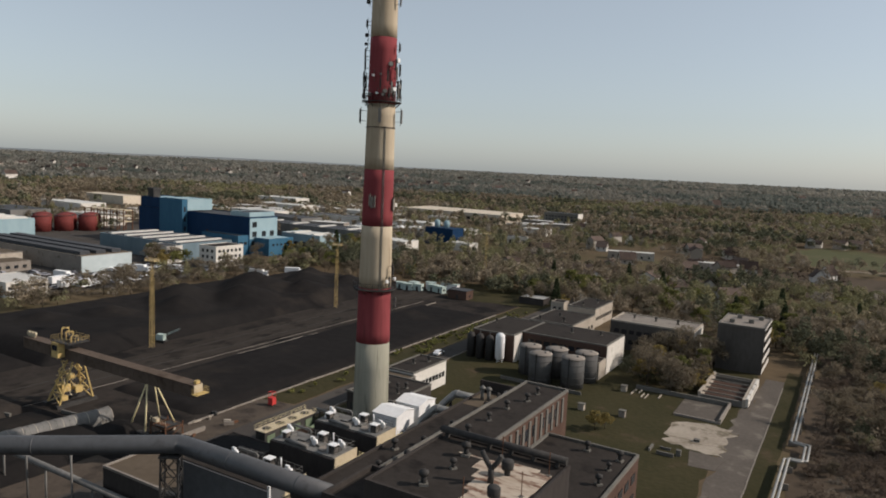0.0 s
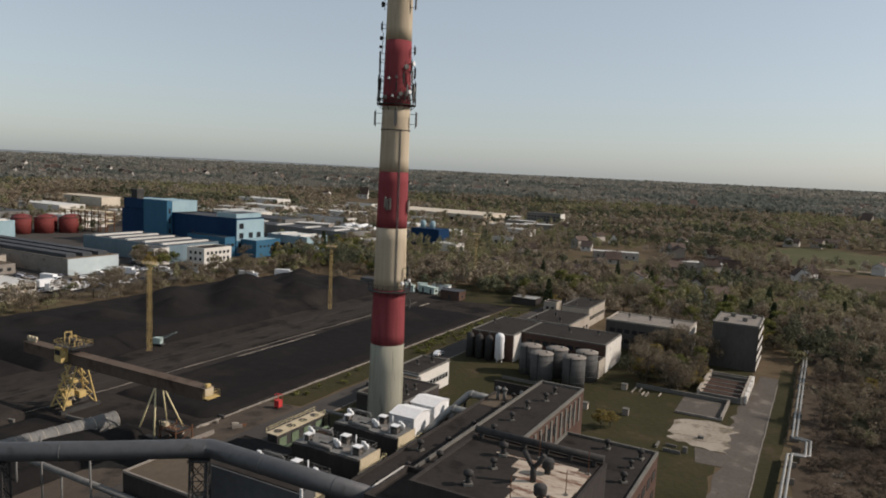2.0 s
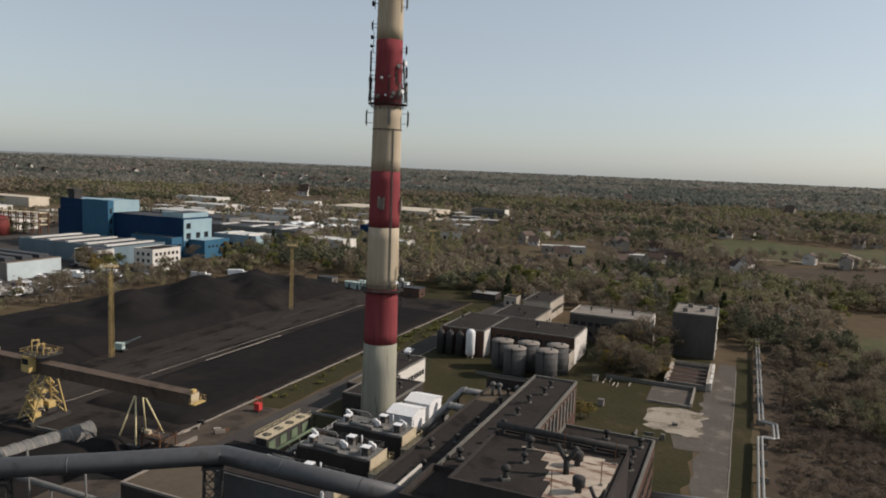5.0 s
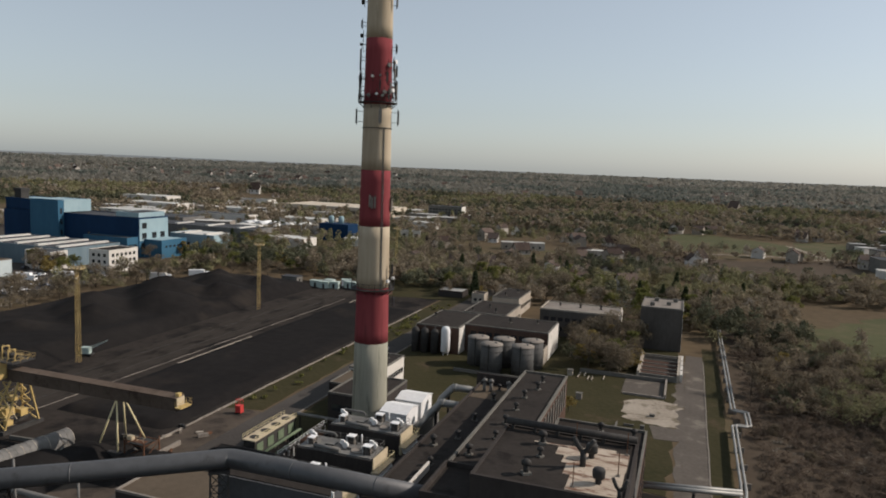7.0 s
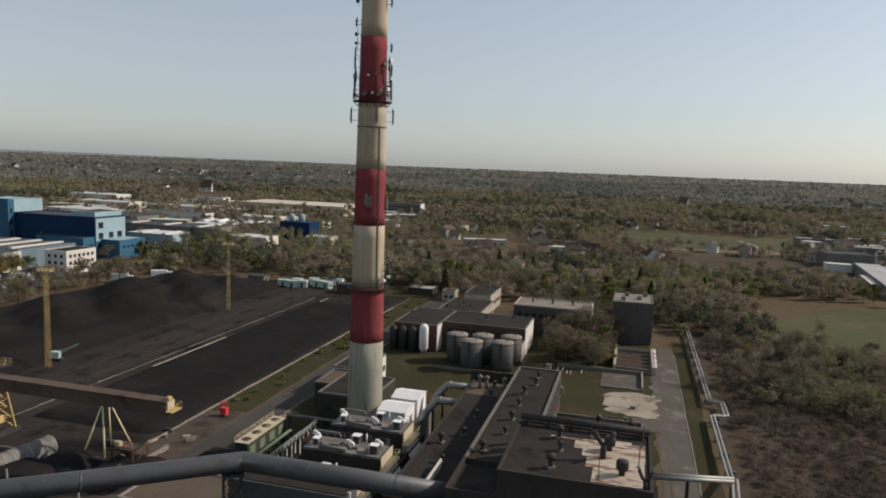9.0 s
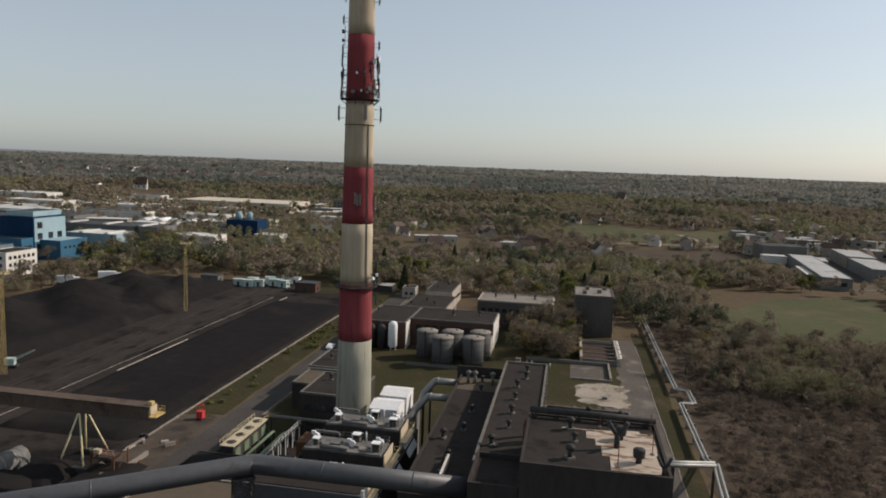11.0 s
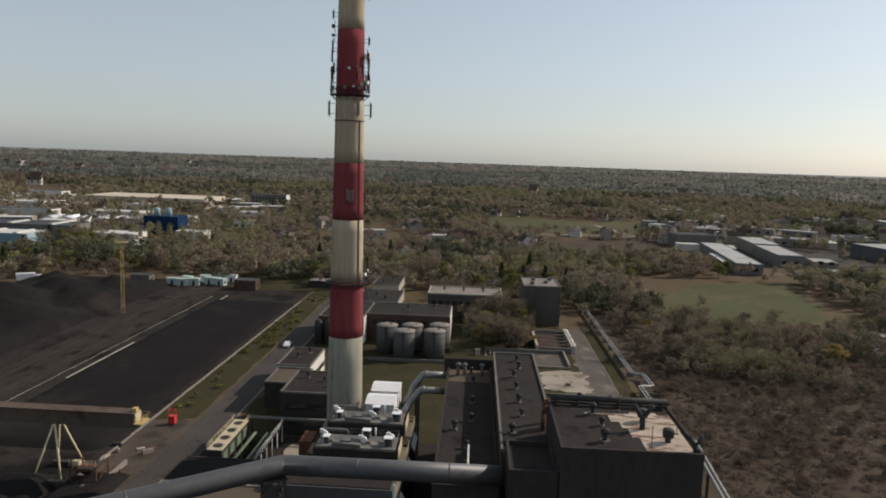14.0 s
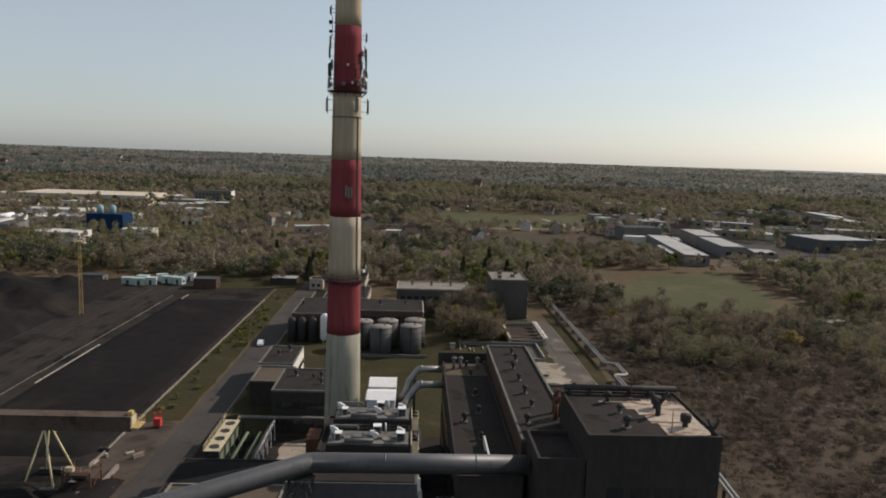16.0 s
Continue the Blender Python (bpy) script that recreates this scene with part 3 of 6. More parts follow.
# filter house with its three bag-filter units, fans and platforms
fh = building("filter_house", -73.5, 64, -58.4, 93, 11.2, "soot_wall", "felt", "dark filter house roofed with felt", "filter house", 0.4)


def fan(loc, rz):
    t = thing("roof_fan", loc, "white blower with motor on the filter unit", "fan", rz, "filter fans")
    b = rod(B(), (-0.25, 0, 0.75), (0.25, 0, 0.75), 0.55, n=14)
    part("volute", b, "white_metal", t)
    part("outlet", box(B(), -0.22, 0.2, 0.9, 0.22, 0.95, 1.6), "white_metal", t)
    part("motor", rod(B(), (0.26, 0, 0.75), (1.0, 0, 0.75), 0.24, n=10), "dark_metal", t)
    part("base", box(B(), -0.5, -0.5, 0, 1.1, 0.5, 0.18), "grey_metal", t)
    return t


def railing(parent, pts, z, h=1.0, material="pale_yellow"):
    b = B()
    for p, q in zip(pts, pts[1:]):
        n = max(1, int(math.dist(p, q) / 1.4))
        for k in range(n + 1):
            x, y = p[0] + (q[0] - p[0]) * k / n, p[1] + (q[1] - p[1]) * k / n
            beam(b, (x, y, z), (x, y, z + h), 0.04)
        for hh in (h, h * 0.5):
            beam(b, (*p, z + hh), (*q, z + hh), 0.04)
    return part("railing", b, material, parent)


fan0 = None
for y in (66.2, 77.2, 87.2):
    u = thing("filter_unit", (-65.1, y, 11.3), "grey and beige bag-filter unit with platforms", "filter unit", 0, "bag filters")
    part("casing", box(B(), -6.6, -2.6, 0, 5.6, 2.6, 2.9), "soot_wall", u)
    part("top_deck", box(B(), -6.4, -2.3, 2.9, 5.2, 2.3, 3.1), "grey_metal", u)
    part("stage", box(B(), 5.6, -2.9, 1.2, 6.8, 2.9, 1.4), "tan_metal", u, "beige walkway stage")
    part("side_panel", box(B(), 5.62, -2.5, 1.4, 5.75, 2.5, 3.2), "tan_metal", u, "beige side panel")
    part("lower_panel", box(B(), 5.61, -2.7, -1.6, 6.0, 2.7, 1.2), "tan_metal", u, "beige lower panel")
    railing(u, [(5.9, -2.85), (6.75, -2.85), (6.75, 2.85), (5.9, 2.85)], 1.4, 1.1)
    railing(u, [(5.3, -2.3), (5.3, 2.3), (-6.3, 2.3)], 3.1, 1.0, "grey_metal")
    for x, yy, w, h in ((0.6, 1.0, 1.25, 1.45), (4.1, -0.9, 1.3, 1.2), (-5.0, -0.7, 1.0, 0.95)):
        hood = part("fan_hood", box(box(B(), x - w / 2, yy - 0.6, 3.1, x - w / 2 + 0.08, yy + 0.6, 3.1 + h), x - w / 2, yy - 0.6, 3.1 + h, x + w / 2, yy + 0.6, 3.2 + h), "white_metal", u, "white open-fronted fan hood")
        part("hood_back", box(B(), x - w / 2 + 0.09, yy + 0.5, 3.1, x + w / 2, yy + 0.6, 3.095 + h), "grey_metal", hood)
        part("louvre", box(B(), x - w / 2 + 0.2, yy - 0.42, 3.1, x + w / 2 - 0.12, yy + 0.42, 2.9 + h), "dark_metal", hood)
        for k in range(4):
            part("slat", box(B(), x - w / 2 + 0.16, yy - 0.46, 3.25 + k * 0.2, x + w / 2 - 0.08, yy + 0.46, 3.3 + k * 0.2), "concrete", hood)
    b = B()
    v = [b.verts.new(p) for p in ((6.1, -2.7, 1.18), (6.1, 2.7, 1.18), (7.3, 2.7, -1.0), (7.3, -2.7, -1.0), (6.0, -2.7, 1.08), (6.0, 2.7, 1.08), (7.2, 2.7, -1.1), (7.2, -2.7, -1.1))]
    for q in ((0, 1, 2, 3), (7, 6, 5, 4), (0, 4, 5, 1), (1, 5, 6, 2), (2, 6, 7, 3), (3, 7, 4, 0)):
        b.faces.new([v[k] for k in q])
    part("slope_panel", b, "white_metal", u, "pale sloping side panel")
    part("pipe_stub", rod(B(), (1.8, 1.9, 3.1), (1.8, 1.9, 4.6), 0.12, n=8), "white_metal", u)
    part("deck_rim", rod(B(), (2.4, -0.6, 3.1), (2.4, -0.6, 3.22), 1.0, n=24), "concrete", u, "round fan deck")
    part("deck_rim", rod(B(), (-1.6, -0.6, 3.1), (-1.6, -0.6, 3.22), 1.0, n=24), "concrete", u, "round fan deck")
    duct_run = tube_path(B(), [(-6.2, 1.7, 3.1), (-6.2, 1.7, 3.9), (-5.9, 1.7, 4.15), (-2.6, 1.7, 4.15), (-2.3, 1.7, 3.9), (-2.3, 1.7, 3.1)], 0.16, 10)
    part("air_pipe", duct_run, "grey_metal", u)
    for k in range(5):
        part("stage_bracket", beam(B(), (5.62, -2.6 + k * 1.3, 0.2), (6.7, -2.6 + k * 1.3, 1.18), 0.07), "tan_metal", u)
    part("pressure_tank", rod(B(), (-4.0, -2.0, 3.45), (0.2, -2.0, 3.45), 0.28, n=12), "grey_metal", u)
    for k in range(4):
        part("hatch", box(B(), -5.6 + k * 2.8, -0.7, 3.1, -4.2 + k * 2.8, 0.7, 3.45), "grey_metal", u)
    for x, dy, rz in ((-5.6, 0.9, 80), (0.4, -0.6, 90), (4.3, 0.9, 85)):
        m = pose(-65.1 + x, y + dy, 14.4, 0, 0, rz)
        if fan0 is None:
            fan0 = fan((-65.1 + x, y + dy, 14.4), rz)
            fan0.scale = (0.8, 0.8, 0.8)
        else:
            copy_thing(fan0, m)

# white gabled sheet-metal housings on a grey plinth
building("fan_house", -68.2, 93.2, -61.2, 107.8, 10.5, "grey_metal", "felt", "grey metal plinth building", "fan house", 0.0)
for y0 in (94.2, 101.2):
    t = thing("white_enclosure", (-64.8, y0 + 2.9, 10.63), "white sheet-metal equipment housing with shallow gable", "equipment housing", 90, "white housings")
    b = B()
    prof = [(-2.7, 0), (2.7, 0), (2.7, 3.3), (0, 3.95), (-2.7, 3.3)]
    ends = [[b.verts.new((x, yy, z)) for x, z in prof] for yy in (-2.4, 2.4)]
    b.faces.new(ends[0][::-1])
    b.faces.new(ends[1])
    for k in range(5):
        b.faces.new((ends[0][k], ends[0][(k + 1) % 5], ends[1][(k + 1) % 5], ends[1][k]))
    part("casing", b, "white_metal", t)
    for sgn in (-1, 1):
        b = B()
        v = [b.verts.new(p) for p in ((0, -2.55, 3.97), (sgn * 2.85, -2.55, 3.28), (sgn * 2.85, 2.55, 3.28), (0, 2.55, 3.97), (0, -2.55, 4.07), (sgn * 2.85, -2.55, 3.38), (sgn * 2.85, 2.55, 3.38), (0, 2.55, 4.07))]
        for q in ((0, 1, 2, 3), (4, 5, 6, 7), (0, 1, 5, 4), (1, 2, 6, 5), (2, 3, 7, 6), (3, 0, 4, 7)):
            b.faces.new([v[k] for k in q])
        part("roof_sheet", b, "white_metal", t)
    part("door", box(B(), 2.71, -0.6, 0.05, 2.76, 0.6, 2.1), "dark_metal", t)
    part("louvre", box(B(), 2.71, 1.1, 1.6, 2.78, 2.3, 2.9), "grey_metal", t)

# silver flue ducts from the housings to the turbine hall
for y, z1 in ((99.5, 15.0), (106.2, 15.8)):
    t = thing("flue_duct", (-60.5, y, 0), "silver clad flue duct bending to the hall", "duct")
    pts = [(-0.8, -3.2, 11.3), (0.0, -1.6, 12.2)] + [(0.3 + 1.9 * math.sin(a), -1 + 1.6 * math.sin(a), z1 - 2.2 * (1 - math.sin(a))) for a in np.linspace(0.1, 1.5, 6)] + [(3.2, 0.6, z1), (6.6, 0.6, z1)]
    part("duct", tube_path(B(), pts, 0.62, 16), "silver", t)
    part("flange", rod(B(), (2.6, 0.6, z1), (2.9, 0.6, z1), 0.74, n=16), "silver", t)
    part("support", box(B(), 1.3, 0.1, 0, 1.7, 0.5, z1 - 0.8), "dark_metal", t)

# ---- chimney ----
ch = thing("chimney", (-71.9, 100.1, 0), "tall tapered concrete chimney with faded red and white bands", "chimney")
def stack_r(z):
    return 3.3 - 0.01375 * z
cuts = [(-0.3, 24.4, "stack_grey"), (24.4, 34.2, "stack_red"), (34.2, 45.0, "stack_white"), (45.0, 54.7, "stack_red"), (54.7, 65.8, "stack_white"), (65.8, 76.8, "stack_red"), (76.8, 87.5, "stack_white"), (87.5, 98, "stack_red"), (98, 108, "stack_white")]
for z0, z1, m in cuts:
    b = B()
    n = 5
    lathe(b, [(stack_r(z0 + (z1 - z0) * k / n), z0 + (z1 - z0) * k / n) for k in range(n + 1)], 48)
    part("painted_band", b, m, ch, {"stack_red": "faded red painted band", "stack_white": "stained white painted band", "stack_grey": "bare grey-green concrete base"}[m])
b = B()
lathe(b, [(2.0, 108.0), (2.0, 108.6), (1.6, 108.6), (1.6, 108.0)], 32)
part("rim", b, "dark_metal", ch)
for z in (34.0, 66.2, 61.9, 98.0):
    b = B()
    r = stack_r(z)
    wide = 0.95 if z in (34.0, 66.2) else 0.12
    lathe(b, [(r - 0.05, z - 0.12), (r + wide, z - 0.12), (r + wide, z), (r - 0.05, z)], 40, False)
    part("platform" if wide > 0.5 else "hoop", b, "dark_metal", ch)
    if wide > 0.5:
        b = B()
        for k in range(24):
            a = k * math.tau / 24
            c0, c1 = (r + wide) * math.cos(a), (r + wide) * math.sin(a)
            beam(b, (c0, c1, z), (c0, c1, z + 1.1), 0.05)
            a2 = a + math.tau / 24
            for hh in (0.55, 1.1):
                beam(b, (c0, c1, z + hh), ((r + wide) * math.cos(a2), (r + wide) * math.sin(a2), z + hh), 0.05)
            if k % 2 == 0:
                rod(b, ((r - 0.02) * math.cos(a), (r - 0.02) * math.sin(a), z - 1.0), (c0, c1, z - 0.1), 0.05, n=5)
        part("platform_railing", b, "dark_metal", ch)
b = B()
la = radians(25)
for k in range(2):
    o = Vector((math.cos(la + radians(90)), math.sin(la + radians(90)), 0)) * (k - 0.5) * 0.6
    for z0, z1 in ((2, 34), (34, 66), (66, 107)):
        beam(b, Vector(((stack_r(z0) + 0.22) * math.cos(la + 1.2), (stack_r(z0) + 0.22) * math.sin(la + 1.2), z0)) + o, Vector(((stack_r(z1) + 0.22) * math.cos(la + 1.2), (stack_r(z1) + 0.22) * math.sin(la + 1.2), z1)) + o, 0.035)
part("ladder", b, "dark_metal", ch)
b = B()
for da in (0.0, 0.05, 0.11):
    a = radians(-40) + da
    rod(b, ((stack_r(34) + 0.03) * math.cos(a), (stack_r(34) + 0.03) * math.sin(a), 34), ((stack_r(62) + 0.03) * math.cos(a), (stack_r(62) + 0.03) * math.sin(a), 62), 0.03, n=5)
part("cable_run", b, "grey_metal", ch)


def on_stack(a, z, out):
    r = stack_r(z) + out
    return Vector((r * math.cos(radians(a)), r * math.sin(radians(a)), z))


def panel_antenna(a, z, h=2.2, out=0.95, w=0.42, colour="white_metal"):
    b = B()
    p = on_stack(a, z, out)
    for hh in (0.3, h - 0.3):
        beam(b, on_stack(a, z + hh, -0.05), p + Vector((0, 0, hh)), 0.07)
    rod(b, p + Vector((0, 0, -0.3)), p + Vector((0, 0, h + 0.3)), 0.06, n=6)
    ob = part("antenna_bracket", b, "dark_metal", ch)
    b = B()
    box(b, 0.03, -w / 2, 0, 0.24, w / 2, h)
    q = part("panel_antenna", b, colour, ch, "pale panel antenna")
    q.matrix_basis = pose(*p, 0, 0, a)


def dish_antenna(a, z, r=0.42, out=0.9, colour="white_metal"):
    b = B()
    lathe(b, [(0.06, -0.35), (r * 0.6, -0.28), (r, -0.12), (r, 0.18), (r * 0.97, 0.2)], 16)
    q = part("dish_antenna", b, colour, ch, "round drum antenna")
    q.matrix_basis = pose(*on_stack(a, z, out), 0, 0, a) @ pose(0, 0, 0, 0, 90, 0)
    b = B()
    p = on_stack(a, z, out - 0.3)
    beam(b, on_stack(a, z, -0.05), p, 0.08)
    rod(b, p + Vector((0, 0, -0.9)), p + Vector((0, 0, 0.9)), 0.05, n=6)
    part("antenna_bracket", b, "dark_metal", ch)


for a in (-152, -58, 18, 95):
    panel_antenna(a, 62.6, 2.3, 1.05, 0.5, "grey_metal")
for a, z in ((-150, 52.2), (-75, 48.2), (-66, 48.3), (-83, 48.5), (8, 47.8), (14, 48.0), (100, 48.0)):
    panel_antenna(a, z, 1.9, 0.2, 0.3, "concrete") if a != -150 else None
for a, z, r, c in ((-158, 70.2, 0.52, "dark_metal"), (-150, 67.2, 0.35, "grey_metal"), (-160, 77.3, 0.4, "dark_metal"), (-156, 75.8, 0.3, "dark_metal"), (-162, 82.9, 0.55, "dark_metal"), (-84, 70.3, 0.22, "white_metal"), (-60, 70.5, 0.24, "grey_metal"), (-45, 67.8, 0.4, "grey_metal"), (-30, 72.3, 0.45, "grey_metal"), (0, 73.0, 0.48, "white_metal"), (-52, 67.2, 0.28, "grey_metal"), (-70, 67.4, 0.22, "white_metal"), (10, 68.8, 0.5, "grey_metal"), (-15, 68.2, 0.42, "white_metal"), (60, 69, 0.4, "grey_metal"), (-20, 35.6, 0.35, "white_metal"), (12, 35.9, 0.35, "white_metal"), (-95, 67.2, 0.35, "grey_metal")):
    dish_antenna(a, z, r * 0.85, 0.8, c)
for a, z, h in ((-160, 71.5, 2.0), (-148, 68.5, 2.2), (-5, 69.8, 2.0), (-25, 67.5, 1.9), (5, 66.8, 1.8), (-38, 69.5, 1.6), (30, 68, 2.0), (-165, 66.6, 1.8), (8, 74.6, 1.2), (5, 82, 2.6), (-12, 34.4, 2.0), (18, 34.2, 1.9), (2, 36.8, 1.6), (25, 30.8, 1.6), (-155, 66.8, 1.6), (-140, 69.6, 1.5), (-172, 68.6, 1.8), (-10, 71.4, 1.7), (14, 70.6, 1.8), (22, 66.9, 1.6), (-32, 66.8, 1.5), (-60, 68.3, 1.3), (-15, 66.9, 1.6), (2, 67.6, 2.1), (-155, 73.4, 1.6), (-160, 78.6, 1.2)):
    panel_antenna(a, z, h, 0.7, 0.24, "grey_metal" if int(a) % 2 else "dark_metal")

# ---- great duct on its trestle ----
duct = thing("overhead_duct", (-71.6, 58.6, 0), "thick dull grey overhead duct with a bend", "duct")
pts = [(26.2, 0.3, 18.8), (8, 0.15, 18.8), (0.35, 0.05, 18.8), (-0.1, -0.1, 18.8), (-0.5, -0.4, 18.8), (-10, -7.8, 18.75), (-60, -45, 18.6)]
part("duct", tube_path(B(), pts, 1.2, 28), "pipe_grey", duct)
for x, y in ((9, 0.12), (20, 0.25), (-14, -10.8), (-30, -22.7)):
    b = B()
    dirv = Vector((1, 0.01, 0)) if x > 0 else Vector((0.8, 0.6, 0))
    c = Vector((x, y, 18.8 if x > 0 else 18.73))
    rod(b, c - dirv * 0.09, c + dirv * 0.09, 1.215, n=28)
    part("seam_band", b, "pipe_grey", duct)


def trestle(x, y, z, w):
    t = thing("pipe_trestle", (x, y, 0), "dark steel lattice trestle under the duct", "trestle", 36)
    for sx in (-w, w):
        for sy in (-w, w):
            part("leg", beam(B(), (sx, sy, 0), (sx * 0.8, sy * 0.8, z), 0.2), "dark_metal", t)
    n = int(z / 2.4)
    for side in range(4):
        b = B()
        for k in range(n):
            za, zb = z * k / n, z * (k + 1) / n
            wa, wb = w * (1 - 0.2 * k / n), w * (1 - 0.2 * (k + 1) / n)
            c = [((-wa, -wa), (wa, -wa), (-wb, -wb), (wb, -wb)), ((wa, -wa), (wa, wa), (wb, -wb), (wb, wb)), ((wa, wa), (-wa, wa), (wb, wb), (-wb, wb)), ((-wa, wa), (-wa, -wa), (-wb, wb), (-wb, -wb))][side]
            beam(b, (*c[0], za), (*c[3], zb), 0.1)
            beam(b, (*c[1], za), (*c[2], zb), 0.1)
            beam(b, (*c[2], zb), (*c[3], zb), 0.1)
        part("bracing", b, "dark_metal", t)
    part("saddle", box(B(), -w, -w, z, w, w, z + 0.25), "dark_metal", t)


trestle(-72.6, 57.9, 17.35, 1.3)
trestle(-92, 43.5, 17.2, 1.3)
# a second, thinner pipe lower down on posts
p2 = thing("pipeline", (-100, 60.9, 0), "thin pale pipe on posts beside the brown-roofed shed", "pipeline")
part("pipe", tube_path(B(), [(-40, 0.3, 5.8), (-12, 0, 5.9), (22, 0, 6.0)], 0.48, 14), "grey_metal", p2)
for x in (-30, -18, -6, 6, 18):
    part("post", rod(B(), (x, 0, 0), (x, 0, 5.45), 0.16, n=8), "grey_metal", p2)
for x in (-9, 3):
    part("tall_post", rod(B(), (x, -1.2, 0), (x - 0.3, -1.2, 11.5), 0.16, n=8), "grey_metal", p2)

# brown-roofed shed below the duct
# Shed wall is coloured dark for shade; only the sun-side end is pale.
shed = building("transfer_shed", -93, 62.0, -77, 72.5, 8.8, "soot_wall", "felt_brown", "shed with a brown felt roof and white eaves", "shed", 0.35, [("+x", 4, 1, 1.6, 1.2, 5.5, 3, 1), ("+y", 6, 1, 1.6, 1.2, 5.5, 3, 1)], cap="concrete")
part("end_wall_facing", box(B(), 8.02, -5.1, 0.1, 8.14, 5.1, 8.7), "pale_concrete", shed, "end wall facing, coloured pale as sunlit")
for k in range(5):
    part("end_window", box(B(), 8.15, -4.4 + k * 1.9, 5.6, 8.2, -3.2 + k * 1.9, 7.0), "glass", shed)
building("black_shed", -97.4, 76, -79, 91.5, 4.0, "soot_wall", "dark_felt", "low black shed with a flat tarred roof", "shed", 0.25)
building("filter_casing", -75, 60.8, -58.6, 63.9, 15.2, "casing_grey", "felt", "dark grey filter casing under the duct", "filter casing", 0.0)
solid("white_notice_plate", box(B(), -58.55, 60.7, 14.4, -58.2, 60.9, 16.0), "white_metal", "white plate on the casing corner", "plate")
# row of cooling cells with dark openings
row = thing("cooler_row", (-93.8, 102.2, 0), "long pale green air-cooler row with dark fan openings", "air cooler")
part("body", box(B(), -1.2, -7.1, 1.0, 1.2, 7.1, 3.9), "dark_metal", row)
part("top_deck", box(B(), -1.4, -7.3, 3.9, 1.4, 7.3, 4.05), "tan_metal", row)
for k in range(4):
    part("fan_opening", rod(B(), (0, -5.4 + k * 3.6, 4.05), (0, -5.4 + k * 3.6, 4.1), 0.95, n=20), "dark_metal", row, "dark round fan opening")
    part("side_louvre", box(B(), 1.3, -6.6 + k * 3.6, 1.4, 1.36, -4.6 + k * 3.6, 3.2), "green_metal", row)
for sx in (-1.2, 1.2):
    for k in range(5):
        part("leg", box(B(), sx - 0.1, -7 + k * 3.5 - 0.1, 0, sx + 0.1, -7 + k * 3.5 + 0.1, 1.0), "tan_metal", row)
railing(row, [(-1.4, -7.2), (-1.4, 7.2)], 4.05, 0.9)
railing(row, [(1.4, -7.2), (1.4, 7.2)], 4.05, 0.9)
for k, x in enumerate((-90.6, -88.2)):
    t = thing("cooling_pipe", (x, 102, 0), "green pipe run beside the coolers", "pipeline")
    part("pipe", tube_path(B(), [(0, -7, 2.2), (0, 5.4, 2.2), (0, 6.2, 2.0), (0, 6.6, 1.2), (0, 6.7, 0)], 0.3, 10), "green_metal", t)
    for j in range(4):
        part("post", box(B(), -0.08, -6 + j * 3.6, 0, 0.08, -5.8 + j * 3.6, 1.95), "dark_metal", t)
# pipe bridge with white posts
t = thing("pipe_bridge", (-86.3, 101, 0), "low pipe bridge with white frames", "pipe bridge")
part("deck", box(B(), -0.5, -9, 3.2, 0.5, 9, 3.4), "dark_metal", t)
for k in range(6):
    for sx in (-0.5, 0.5):
        part("post", beam(B(), (sx, -8.6 + k * 3.4, 0), (sx, -8.6 + k * 3.4, 3.2), 0.14), "white_metal", t)
railing(t, [(0.5, -9), (0.5, 9)], 3.4, 1.0, "white_metal")
t = thing("pipeline", (-80, 110.2, 0), "grey pipe crossing the yard on posts", "pipeline")
part("pipe", rod(B(), (-13, 0, 4.4), (8, 0, 4.4), 0.3, n=12), "grey_metal", t)
for x in (-12, -5, 2):
    part("post", box(B(), x - 0.1, -0.1, 0, x + 0.1, 0.1, 4.15), "dark_metal", t)
patch("bare_soil", [(-84, 92), (-75, 91), (-75, 109), (-84, 108)], 0.06, "sand", "bare brown soil beside the chimney foot", "soil", 0.3)
solid("steel_cabin", box(B(), -1, -2.2, 0, 1, 2.2, 11.6), "rust", "rusty red-brown steel casing beside the filters", "casing", loc=(-74.8, 85, 0))

# dark hall behind the chimney and the small white annex
dh = building("pump_house", -87.2, 113, -75.6, 127.5, 8.6, "soot_wall", "felt", "dark pump house with a flat felt roof", "pump house", 0.4, [("-y", 4, 2, 2.2, 1.3, 2, 3.2, 0.8)], cap="dark_concrete")
building("pump_house", -94.8, 127.6, -86.6, 138.5, 5.6, "soot_wall", "felt_brown", "lower part of the pump house", "pump house", 0.35, cap="dark_concrete")
building("office_annex", -95.3, 138.6, -87.2, 154, 6.2, "white_wall", "felt", "small white office annex with a window row", "office", 0.4, [("+x", 9, 1, 1.2, 1.3, 2.4, 3, 0.6), ("-y", 3, 1, 1.2, 1.3, 2.2, 3, 1)], cap="dark_concrete")
building("wall_block", -87, 127.6, -82, 133, 3.2, "white_wall", "felt", "low shed with white plastered walls", "shed", 0.3)

# ---- hall with silos ----
building("workshop_hall", -82, 190, -56.4, 207, 8.0, "brick", "felt", "low brick workshop hall with a pale gable wall", "hall", 0.35, [("-y", 9, 1, 1.8, 1.4, 5.0, 3, 1.5)], cap="dark_concrete")
building("workshop_hall", -95.5, 184, -82.1, 207, 7.9, "brick", "felt", "dark wing of the workshop hall", "hall", 0.35, [("+x", 1, 1, 1.4, 1.6, 3.5, 3, 1)], cap="dark_concrete")
